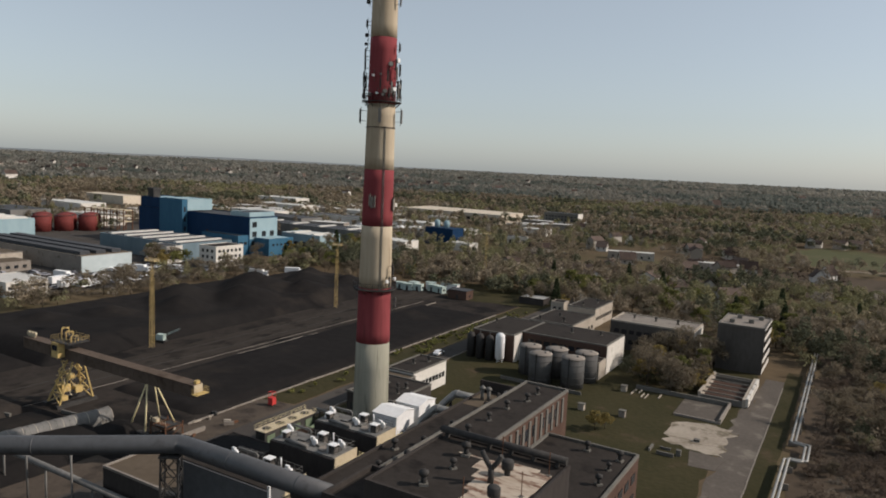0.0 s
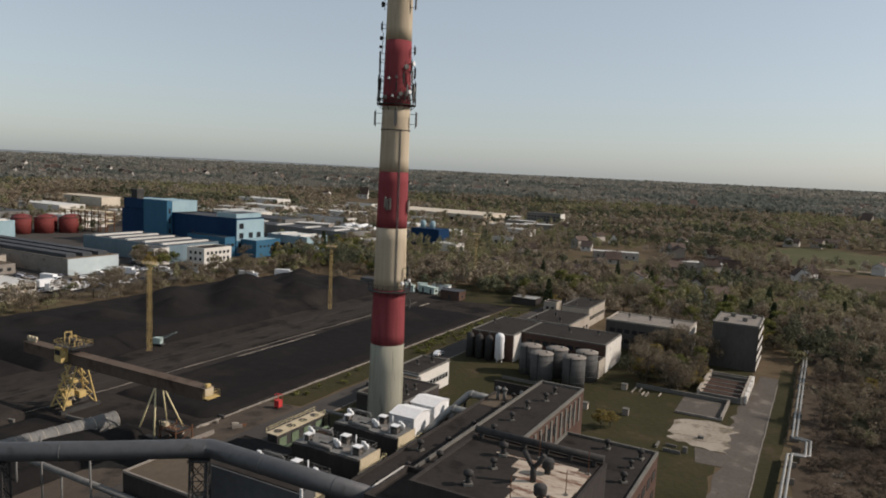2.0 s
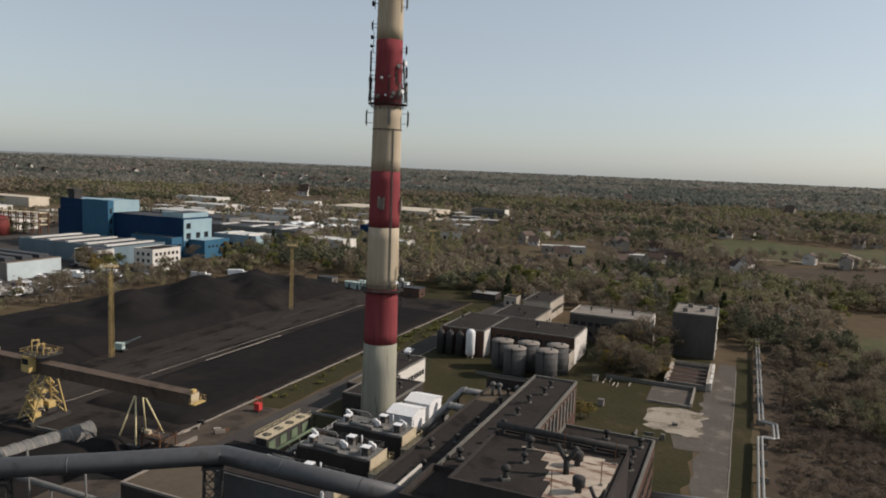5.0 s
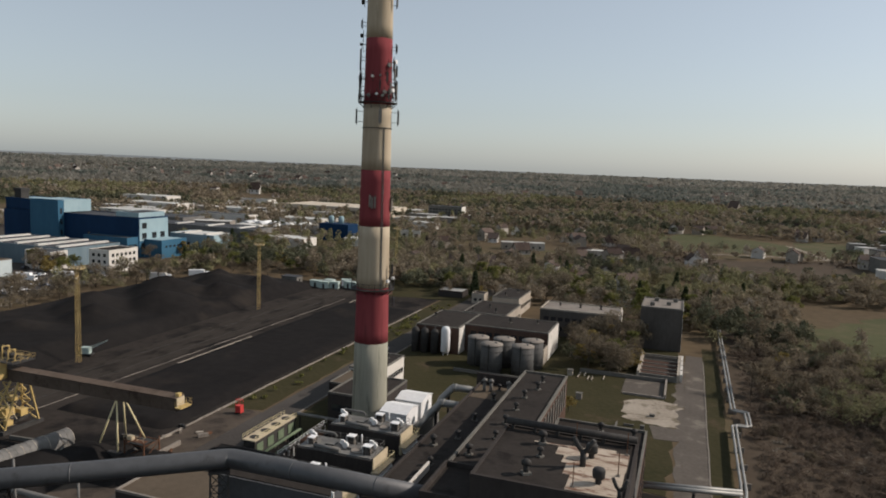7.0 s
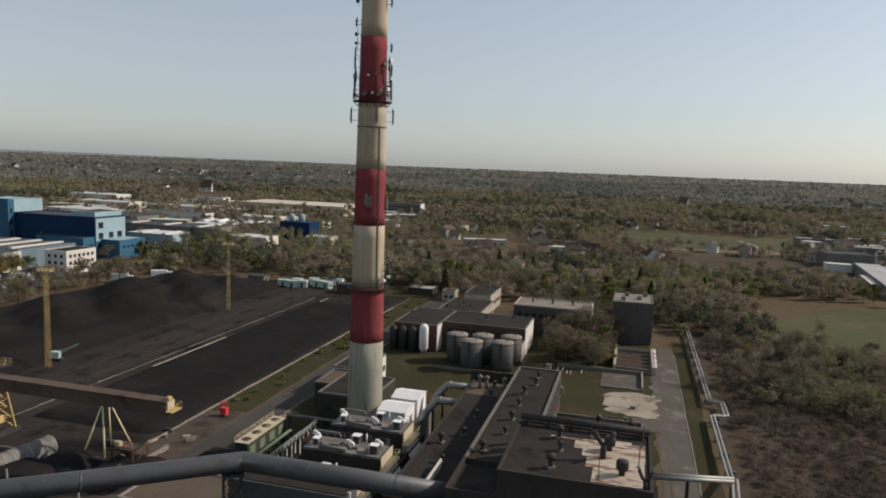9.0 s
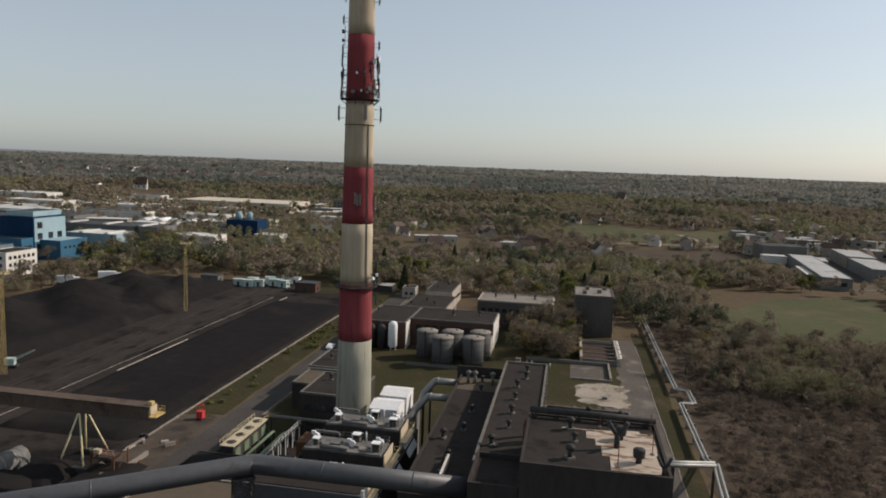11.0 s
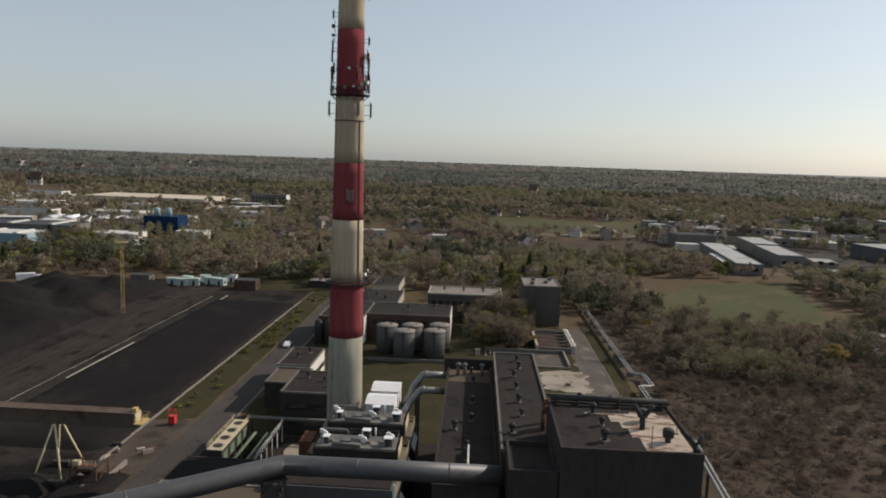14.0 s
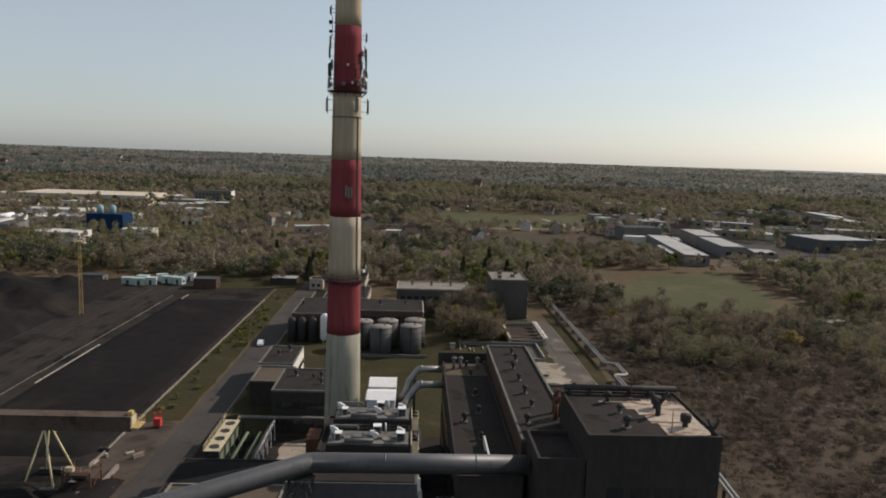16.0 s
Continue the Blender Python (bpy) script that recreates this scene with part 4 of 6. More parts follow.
# Sun-side gables get a white facing: their sunlight is put into the colour.
solid("gable_facing", box(B(), -56.36, 190.2, 0, -56.2, 206.8, 7.95), "white_wall", "gable facing of the hall, coloured pale as sunlit", "wall", "structure")
solid("gable_facing", box(B(), -82.06, 184.2, 0, -81.9, 189.9, 7.85), "white_wall", "gable facing of the wing, coloured pale as sunlit", "wall", "structure")
building("workshop_annex", -59.5, 183.5, -56.2, 189.8, 4.6, "pale_concrete", "felt", "low pale annex beside the hall", "annex", 0.2)
building("far_workshop", -90.2, 214.5, -75.2, 236.5, 6.6, "pale_concrete", "felt", "flat-roofed workshop with pale walls", "hall", 0.35, [("+x", 6, 1, 1.6, 1.3, 2.5, 3, 1)], cap="dark_concrete")
building("far_workshop", -88.6, 246, -78.2, 267, 6.8, "pale_concrete", "felt", "second flat-roofed workshop with pale walls", "hall", 0.35, [("+x", 8, 1, 1.6, 1.3, 2.5, 3, 1)], cap="dark_concrete")
building("far_workshop", -119.5, 271, -108.5, 279, 2.7, "soot_wall", "grey_roof", "low dark shed at the end of the road", "shed", 0.2)


building("gate_lodge", -102, 263, -96.6, 269, 4.2, "pale_concrete", "felt", "small pale lodge at the end of the service road", "lodge", 0.2, [("-y", 2, 1, 1.2, 1.2, 1.2, 3, 0.5)])


def silo(x, y, r, h):
    t = thing("silo", (x, y, 0), "grey upright steel storage tank with shallow domed roof", "tank", 0, "grey tanks")
    part("shell", lathe(B(), [(r, 0), (r, h)], 32), "silo_grey", t)
    part("roof", lathe(B(), [(r + 0.12, h), (r + 0.12, h + 0.12), (r * 0.5, h + 0.42), (0.2, h + 0.6), (0.05, h + 0.62)], 32), "concrete", t)
    for k in range(4):
        z = h * (k + 1) / 5
        part("hoop", lathe(B(), [(r - 0.01, z - 0.06), (r + 0.06, z - 0.06), (r + 0.06, z + 0.06), (r - 0.01, z + 0.06)], 32), "silo_grey", t)
    part("manhole", rod(B(), (0.4 * r, 0, h + 0.3), (0.4 * r, 0, h + 0.8), 0.3, n=10), "grey_metal", t)
    part("ladder", box(B(), -0.14, -r - 0.16, 0.3, 0.14, -r - 0.02, h + 0.5), "dark_metal", t)
    return t


for x, y in ((-68.4, 171.5), (-66.8, 179.0), (-60.0, 173.2), (-58.9, 180.6), (-74.0, 177.6)):
    silo(x, y, 3.0, 7.8)
solid("tank_bund", box(B(), -78, 167.6, 0, -55.5, 168.0, 0.9), "dark_concrete", "low concrete bund wall before the tanks", "wall", "structure")
t = thing("white_tank", (-85.4, 182.0, 0), "slim white upright gas tank with domed ends", "tank")
part("shell", lathe(B(), [(0.9, 0.8), (1.35, 1.3), (1.35, 7.6), (1.1, 8.3), (0.5, 8.7), (0.05, 8.8)], 24), "white_metal", t)
for a in range(3):
    part("leg", box(B(), 0.8 * math.cos(a * 2.1) - 0.12, 0.8 * math.sin(a * 2.1) - 0.12, 0, 0.8 * math.cos(a * 2.1) + 0.12, 0.8 * math.sin(a * 2.1) + 0.12, 1.3), "white_metal", t)
for x in (-89.0, -92.2, -95.2):
    t = thing("dark_tank", (x, 182.5, 0), "dark upright tank beside the white one", "tank", 0, "dark tanks")
    part("shell", lathe(B(), [(1.2, 0), (1.2, 6.6), (0.7, 7.3), (0.05, 7.5)], 20), "dark_metal", t)
    part("vent", rod(B(), (0, 0, 7.4), (0, 0, 8.3), 0.1, n=6), "grey_metal", t)

# long low building and office block
lb = building("garage_building", -65.4, 222.5, -39.4, 237.2, 8.8, "shade_dark_plaster", "concrete", "long dark building with a pale flat roof edge", "building", 0.5, [("-y", 10, 2, 1.6, 1.3, 2, 3.2, 1)], cap="pale_concrete")
# Gable end whitened to carry the sun that falls on it.
solid("gable_facing", box(B(), -39.36, 222.7, 0, -39.2, 237.0, 8.75), "white_wall", "gable facing of the long building, coloured pale as sunlit", "wall", "structure")
ob = building("office_block", -32.2, 219.5, -19.4, 238, 13.4, "shade_dark_plaster", "concrete", "four-storey office block with pale banded end wall", "office block", 0.45, [], cap="dark_concrete")
for k in range(5):
    part("wall_band", box(B(), 6.41, -9.1, 0.2 + k * 3.2, 6.51, 9.1, 1.5 + k * 3.2 if k < 4 else 13.35), "white_wall", ob, "white spandrel band")
    if k < 4:
        part("window_band", box(B(), 6.41, -8.9, 1.5 + k * 3.2, 6.47, 8.9, 3.38 + k * 3.2), "glass", ob)
for x, y in ((-29, 224), (-24, 227), (-22, 234), (-28, 233)):
    solid("roof_box", box(B(), -0.7, -0.7, 0, 0.7, 0.7, 1.1), "dark_concrete", "small brick roof housing on the office block", "roof housing", loc=(x, y, 13.52))

# basin, low walls, sandy lot things
bs = thing("open_basin", (-24.7, 195.3, 0), "roofless concrete basin with rusty bottom and pale side walls", "basin")
for a in ((-5.6, -11.2, -4.9, 11.2, 2.2, "pale_concrete"), (4.9, -11.2, 5.6, 11.2, 2.2, "pale_concrete"), (-4.9, -11.2, 4.9, -10.6, 1.6, "dark_concrete"), (-4.9, 10.6, 4.9, 11.2, 1.8, "dark_concrete")):
    part("side_wall", box(B(), a[0], a[1], 0, a[2], a[3], a[4]), a[5], bs)
part("bottom", box(B(), -4.9, -10.6, 0.05, 4.9, 10.6, 0.25), "brick", bs, "rusty brown basin bottom")
for k in range(5):
    part("strut", box(B(), -4.9, -8.6 + k * 4.2, 1.6, 4.9, -8.2 + k * 4.2, 1.9), "dark_concrete", bs)
for y0, y1 in ((-10.8, -6.5), (-5.6, -1.0), (0, 4), (5, 10.4)):
    part("white_slab", box(B(), 5.66, y0, 0.3, 6.3, y1, 2.35), "white_wall", bs, "white leaning wall slab")
yw = thing("yard_wall", (-34, 175.5, 0), "low dark concrete yard wall with open end", "wall", kind="structure")
part("long_side", box(B(), -11.6, 7.2, 0, 11.9, 7.7, 1.1), "dark_concrete", yw)
part("near_side", box(B(), 1.5, -7.7, 0, 11.9, -7.3, 0.6), "concrete", yw)
part("end_side", box(B(), 11.4, -7.3, 0, 11.9, 7.2, 1.1), "concrete", yw)
solid("yard_slab", box(B(), -33, 168.6, 0, -22.8, 182.4, 0.12), "old_road", "flat concrete slab inside the yard wall", "slab", "structure")
for x, y, c in ((-51.7, 157.4, "pale_concrete"), (-42.3, 158.8, "concrete"), (-47.6, 178.5, "pale_concrete")):
    t = thing("switch_box", (x, y, 0), "small concrete switch cabinet on the lawn", "cabinet")
    part("body", box(B(), -0.7, -0.6, 0, 0.7, 0.6, 1.5), c, t)
    part("lid", box(B(), -0.8, -0.7, 1.5, 0.8, 0.7, 1.65), "dark_concrete", t)
for k in range(7):
    x, y = -46.5 + rng.uniform(0, 9), 179 + rng.uniform(-2, 2)
    solid("concrete_post", box(B(), -0.12, -1.6, 0, 0.12, 1.6, 0.3), "pale_concrete", "loose concrete post lying in the grass", "post", loc=(x, y, 0.05))
for x, y, w, d, h in ((-28.5, 141.5, 3.4, 0.4, 0.7), (-31.8, 143.5, 0.4, 3.0, 0.6), (-26.2, 143.2, 0.9, 0.9, 1.2), (-29.2, 144.8, 2.2, 0.3, 0.5), (-24.6, 153.5, 1.2, 0.9, 0.6)):
    solid("foundation_stub", box(B(), -w / 2, -d / 2, 0, w / 2, d / 2, h), "dark_concrete", "broken concrete foundation stub", "foundation", loc=(x, y, 0.05))

# twin district-heating pipes with an expansion loop
for k, off in enumerate((-0.4, 0.4)):
    t = thing("heating_pipe", (0, 0, 0), "insulated silver heating pipe on low supports", "pipeline", 0, "heating pipes")
    o = off
    pts = [(-6.8 + o, 300, 1.6), (-6.8 + o, 162 + o, 1.6), (-4.0 + o, 161.2 + o, 1.6), (-4.0 + o, 151.4 + o, 1.6), (-7.2 + o, 151.2 + o, 1.6), (-7.4 + o, 118, 1.8), (-8.0 + o, 110, 4.0), (-8.7 + o, 103 + o, 6.8), (-9.4 + o, 96, 7.0), (-11.5 + o, 70, 7.0), (-14 + o, 40, 7.0)]
    dense = []
    for p, q in zip(pts, pts[1:]):
        p, q = Vector(p), Vector(q)
        d = (q - p).length
        dense += [p + (q - p) * min(0.3, 0.2 * d) / d, q - (q - p) * min(0.3, 0.2 * d) / d]
    part("pipe", tube_path(B(), dense, 0.25, 12), "silver", t)
    if k == 0:
        for y in list(range(164, 300, 9)) + [121, 130, 139, 148]:
            part("support", box(B(), -0.6 - 7.2, y - 0.15, 0, 1.1 - 7.2 + 0.3, y + 0.15, 1.2), "concrete", t)
        for y in (101, 90, 78, 66):
            part("trestle_leg", box(B(), -9.6 - (101 - y) * 0.08, y - 0.15, 0, -9.2 - (101 - y) * 0.08, y + 0.15, 6.6), "dark_metal", t)
t = thing("heating_pipe", (0, 0, 0), "branch of silver pipes from the plant wall", "pipeline", 0, "heating pipes")
for k in (0, 1):
    part("pipe", rod(B(), (-23.6, 98.4 + k * 1.1, 7.2), (-9.0, 101.6 + k * 1.1, 7.2), 0.36, n=12), "silver", t)
part("support", box(B(), -16.3, 99.6, 0, -15.9, 101.2, 6.8), "dark_metal", t)

# ---- coal bridge crane ----
cr = thing("bridge_crane", (-133, 89.6, 0), "long brown coal bridge crane with yellow trolley tower and legs", "bridge crane")
b = B()
box(b, -29, -1.1, 9.9, 28.2, -0.75, 12.3)
box(b, -29, 0.75, 9.9, 28.2, 1.1, 12.3)
box(b, -29, -0.75, 9.9, 28.2, 0.75, 10.1)
part("girder", b, "girder", cr, "faded brown box girder")
part("walkway", box(B(), -29, -1.25, 12.3, 28.2, 1.25, 12.42), "girder", cr, "brown walkway on the girder")
for k in range(24):
    part("stiffener", box(B(), -28 + k * 2.4, -1.16, 9.95, -27.85 + k * 2.4, -1.1, 12.25), "girder", cr)
part("end_platform", box(B(), 28.2, -1.5, 10.6, 29.6, 1.5, 10.75), "yellow", cr)
part("end_plate", box(B(), 28.2, -1.0, 10.2, 28.35, 1.0, 12.3), "tan_metal", cr, "pale yellow end plate")
railing(cr, [(28.3, -1.5), (29.6, -1.5), (29.6, 1.5), (28.3, 1.5)], 10.75, 1.1, "yellow")
part("end_motor", box(B(), 27.5, -0.4, 12.42, 28.2, 0.5, 13.0), "yellow", cr)
for p, q in (((11.4, -3, 0), (14.3, -0.9, 9.9)), ((16.6, -3, 0), (14.5, -0.9, 9.9)), ((11.4, 4.5, 0), (14.3, 0.9, 9.9)), ((16.6, 4.5, 0), (14.5, 0.9, 9.9))):
    part("leg", rod(B(), p, q, 0.17, 0.14, n=8), "pale_yellow", cr, "pale yellow tubular leg")
for y in (-3, 4.5):
    part("bogie", box(B(), 10.6, y - 0.5, 0, 17.4, y + 0.5, 0.9), "dark_metal", cr)
# trolley tower
for sx in (-15.0, -10.6):
    for sy in (-3.9, 3.9):
        part("tower_leg", beam(B(), (sx, sy, 0.6), (-12.8 + (sx + 17.1) * 0.45, sy * 0.3, 10.0), 0.26), "yellow", cr, "yellow riveted tower leg")
for sy in (-1, 1):
    b = B()
    for k in range(4):
        za, zb = 0.8 + k * 2.2, 0.8 + (k + 1) * 2.2
        fa, fb = 1 - 0.55 * za / 10, 1 - 0.55 * zb / 10
        ya, yb = sy * 3.9 * (1 - 0.7 * za / 10), sy * 3.9 * (1 - 0.7 * zb / 10)
        beam(b, (-12.8 - 2.2 * fa, ya, za), (-12.8 + 2.2 * fb, yb, zb), 0.2)
        beam(b, (-12.8 + 2.2 * fa, ya, za), (-12.8 - 2.2 * fb, yb, zb), 0.2)
        beam(b, (-12.8 - 2.2 * fb, yb, zb), (-12.8 + 2.2 * fb, yb, zb), 0.2)
    part("tower_bracing", b, "yellow", cr)
for sx in (-15.0, -10.6):
    part("tower_bogie", box(B(), sx - 0.6, -4.6, 0, sx + 0.5, 4.6, 0.8), "dark_metal", cr)
for x, y, z, w, h in ((-12.8, -1.5, 3.0, 2.0, 1.5), (-11.9, 1.0, 2.4, 1.6, 1.4), (-13.8, 0.6, 5.2, 1.3, 1.1), (-11.4, -2.4, 1.4, 1.2, 1.0)):
    part("machinery", box(B(), x - w / 2, y - w / 2, z, x + w / 2, y + w / 2, z + h), "yellow", cr, "yellow drive machinery")
    part("floor", box(B(), x - w * 0.8, y - w * 0.8, z - 0.12, x + w * 0.8, y + w * 0.8, z), "dark_metal", cr)
part("cabin", box(B(), -14.9, -2.9, 10.6, -12.6, -1.3, 13.9), "yellow", cr, "yellow operator cabin")
part("cabin_window", box(B(), -14.7, -2.96, 12.2, -12.8, -2.9, 13.4), "glass", cr)
part("tower_deck", box(B(), -15.6, -2.6, 13.95, -9.4, 2.4, 14.1), "dark_metal", cr)
railing(cr, [(-15.6, -2.6), (-9.4, -2.6), (-9.4, 2.4), (-15.6, 2.4), (-15.6, -2.6)], 14.1, 1.1, "yellow")
for x, z in ((-14.4, 16.6), (-12.8, 16.0), (-11.0, 15.3)):
    b = B()
    for sy in (-0.8, 0.8):
        beam(b, (x, sy, 14.1), (x, sy, z), 0.16)
    beam(b, (x, -0.8, z), (x, 0.8, z), 0.16)
    beam(b, (x - 1.0, 0, z), (x + 0.8, 0, z), 0.16)
    part("winch_frame", b, "yellow", cr)
    part("winch_drum", rod(B(), (x, -0.6, 14.9), (x, 0.6, 14.9), 0.45, n=12), "dark_metal", cr)
for k in range(26):
    x, y, z = -12.8 + rng.uniform(-2.2, 2.2), rng.uniform(-3, 3), rng.uniform(0.8, 9)
    f = 1 - 0.06 * z
    d = Vector(rng.normal(0, 1, 3)) * 0.9
    c = Vector((-12.8 + (x + 12.8) * f, y * f, z))
    part("strut", beam(B(), c - d, c + d, 0.1), ("yellow", "dark_metal", "tan_metal")[k % 3], cr)
for x in (-28.6, -27.4, -26.2):
    part("sheave", rod(B(), (x, -0.2, 13.2), (x, 0.2, 13.2), 0.5, n=12), "tan_metal", cr)
part("sheave_post", box(B(), -28.9, -0.1, 12.42, -26, 0.1, 12.9), "tan_metal", cr)


# lattice light masts in the coal yard
def mast(x, y, h):
    t = thing("light_mast", (x, y, 0), "tall yellow lattice floodlight mast with a top deck", "light mast", 12, "yard masts")
    w = 0.48
    for sx in (-w, w):
        for sy in (-w, w):
            part("leg", beam(B(), (sx, sy, 0), (sx * 0.75, sy * 0.75, h), 0.06), "yellow", t)
    n = int(h / 1.7)
    for side in range(4):
        b = B()
        for k in range(n):
            za, zb = h * k / n, h * (k + 1) / n
            wa, wb = w * (1 - 0.25 * k / n), w * (1 - 0.25 * (k + 1) / n)
            rot = Matrix.Rotation(side * math.pi / 2, 3, "Z")
            pa, pb = rot @ Vector((-wa, -wa, za)), rot @ Vector((wb, -wb, zb))
            beam(b, pa if k % 2 else rot @ Vector((wa, -wa, za)), pb if k % 2 else rot @ Vector((-wb, -wb, zb)), 0.035)
            beam(b, rot @ Vector((-wb, -wb, zb)), pb, 0.035)
        part("bracing", b, "yellow", t)
    part("deck", box(B(), -1.7, -1.0, h, 1.7, 1.0, h + 0.12), "yellow", t)
    railing(t, [(-1.7, -1.0), (1.7, -1.0), (1.7, 1.0), (-1.7, 1.0), (-1.7, -1.0)], h + 0.12, 0.8, "yellow")
    lampme = mesh_of("floodlight", box(B(), -0.2, -0.15, 0, 0.2, 0.2, 0.38), "tan_metal")
    for k in range(8):
        ob = new("floodlight", lampme)
        ob.parent, ob.location = t, (-1.5 + (k % 4) * 1.0, -1.05 if k < 4 else 0.9, h + 0.12)
    return t


mast(-171, 129.6, 25.2)
mast(-168.8, 209.8, 24.2)
mast(-157, 312, 23.6)
mast(-235, 95, 24.5)


# teal wheel excavator beside the first mast
t = thing("coal_loader", (-174, 135, 0), "pale teal coal loader with a long raised boom", "loader", 20)
part("cab", box(B(), -1.6, -1.2, 1.1, 1.6, 1.2, 3.6), "pale_teal", t)
part("chassis", box(B(), -2.4, -1.3, 0.5, 2.6, 1.3, 1.1), "dark_metal", t)
t.scale = (0.7, 0.7, 0.7)
b = B()
for s in (-0.4, 0.4):
    beam(b, (1.2, s, 2.6), (8.4, s, 6.4), 0.18)
    beam(b, (1.2, s, 3.6), (8.4, s, 6.6), 0.14)
for k in range(6):
    beam(b, (1.2 + k * 1.2, -0.4, 2.6 + k * 0.63), (1.8 + k * 1.2, 0.4, 3.4 + k * 0.55), 0.1)
part("boom", b, "pale_teal", t)
for x in (-1.8, 1.8):
    for y in (-1.4, 1.4):
        part("wheel", rod(B(), (x, y - 0.25, 0.55), (x, y + 0.25, 0.55), 0.55, n=16), "rubber", t)

# ribbed half-round conveyor cover, hoppers and clutter near the crane foot
cv = thing("conveyor_cover", (-131.4, 76, 0), "ribbed pale half-round conveyor gallery", "conveyor", -8)
b = B()
n = 12
for k in range(20):
    for j in range(n):
        a0, a1 = math.pi * j / n, math.pi * (j + 1) / n
        y0, y1, r = -12 + k * 1.2, -12 + (k + 1) * 1.2, 1.9 + (0.06 if k % 2 else 0)
        b.faces.new([b.verts.new((r * math.cos(a), y, 1.0 + r * math.sin(a))) for y, a in ((y0, a0), (y0, a1), (y1, a1), (y1, a0))])
box(b, -1.9, -12, 0, 1.9, 12, 1.05)
part("cover", b, "grey_metal", cv)
for k in range(11):
    b = B()
    for j in range(n):
        a0, a1 = math.pi * j / n, math.pi * (j + 1) / n
        beam(b, (1.97 * math.cos(a0), -12 + k * 2.4, 1.0 + 1.97 * math.sin(a0)), (1.97 * math.cos(a1), -12 + k * 2.4, 1.0 + 1.97 * math.sin(a1)), 0.09)
    part("rib", b, "pale_concrete", cv)
hp = thing("hopper", (-113, 89, 0), "rusty red coal hopper frame with dark bin", "hopper")
bin_bm = B()
tops = [bin_bm.verts.new((x, y, z)) for z, w in ((1.2, 0.5), (2.7, 1.5)) for x, y in ((-w, -w), (w, -w), (w, w), (-w, w))]
for q in ((3, 2, 1, 0), (0, 1, 5, 4), (1, 2, 6, 5), (2, 3, 7, 6), (3, 0, 4, 7), (4, 5, 6, 7)):
    bin_bm.faces.new([tops[k] for k in q])
part("bin", bin_bm, "dark_metal", hp, "dark tapering coal bin")
for sx in (-2.2, 2.2):
    for sy in (-2, 2):
        part("leg", box(B(), sx - 0.1, sy - 0.1, 0, sx + 0.1, sy + 0.1, 3.4), "rust", hp)
for p, q in (((-2.2, -2, 2.7), (2.2, -2, 2.7)), ((-2.2, 2, 2.7), (2.2, 2, 2.7)), ((-2.2, -2, 2.7), (-2.2, 2, 2.7)), ((2.2, -2, 2.7), (2.2, 2, 2.7)), ((-2.2, -2, 0.2), (2.2, -2, 2.6)), ((2.2, -2, 0.2), (2.2, 2, 2.6))):
    part("brace", beam(B(), p, q, 0.12), "rust", hp)
part("platform", box(B(), -2.3, -2.1, 3.4, 2.3, -0.9, 3.48), "rust", hp)
part("motor_box", box(B(), -1.8, -1.9, 3.48, -0.6, -1.1, 4.2), "tan_metal", hp)
railing(hp, [(-2.25, -2.05), (2.25, -2.05)], 3.48, 1.0, "tan_metal")
for x, y, w, d, h, rz, m in ((-110.2, 93, 0.4, 6, 0.9, 0, "concrete"), (-112, 82.5, 0.4, 6, 1.1, 0, "concrete"), (-138, 85, 6, 0.4, 0.8, 6, "dark_concrete"), (-150, 76, 8, 0.5, 1.0, 12, "dark_concrete"), (-127, 84.5, 0.3, 4, 1.2, 30, "dark_concrete")):
    ob = solid("retaining_wall", box(B(), -w / 2, -d / 2, 0, w / 2, d / 2, h), m, "low stained retaining wall in the coal yard", "wall", loc=(x, y, 0))
    ob.rotation_euler = (0, 0, radians(rz))

# scrap and broken slabs round the crane foot
sc = np.random.default_rng(19)
for k in range(22):
    w, d, h = sc.uniform(0.5, 2.4), sc.uniform(0.3, 0.9), sc.uniform(0.2, 0.8)
    ob = solid("scrap_piece", box(B(), -w / 2, -d / 2, 0, w / 2, d / 2, h), ("concrete", "rust", "dark_metal", "pale_concrete")[k % 4], ("broken concrete slab lying in coal dust", "rusty steel scrap lying in coal dust", "dark steel scrap lying in coal dust", "pale broken slab lying in coal dust")[k % 4], "scrap", loc=(sc.uniform(-116, -108), sc.uniform(80, 104), 0.04), group="yard scrap")
    ob.rotation_euler = (0, 0, sc.uniform(0, 3.1))

# red kiosk by the road
k0 = thing("red_kiosk", (-110.2, 115.2, 0), "small red weighing kiosk on a frame", "kiosk")
part("body", box(B(), -0.9, -0.8, 0.3, 0.9, 0.8, 1.7), "red_paint", k0)
b = B()
for sx in (-0.8, 0.8):
    for sy in (-0.7, 0.7):
        beam(b, (sx, sy, 0), (sx, sy, 3.0), 0.09)
for q in ((-0.8, -0.7, 0.8, -0.7), (0.8, -0.7, 0.8, 0.7), (0.8, 0.7, -0.8, 0.7), (-0.8, 0.7, -0.8, -0.7)):
    beam(b, (q[0], q[1], 3.0), (q[2], q[3], 3.0), 0.09)
part("frame", b, "red_paint", k0)
part("counter", box(B(), -0.95, -0.85, 1.7, 0.95, 0.85, 1.78), "red_paint", k0)
k0.scale = (0.75, 0.75, 1.05)


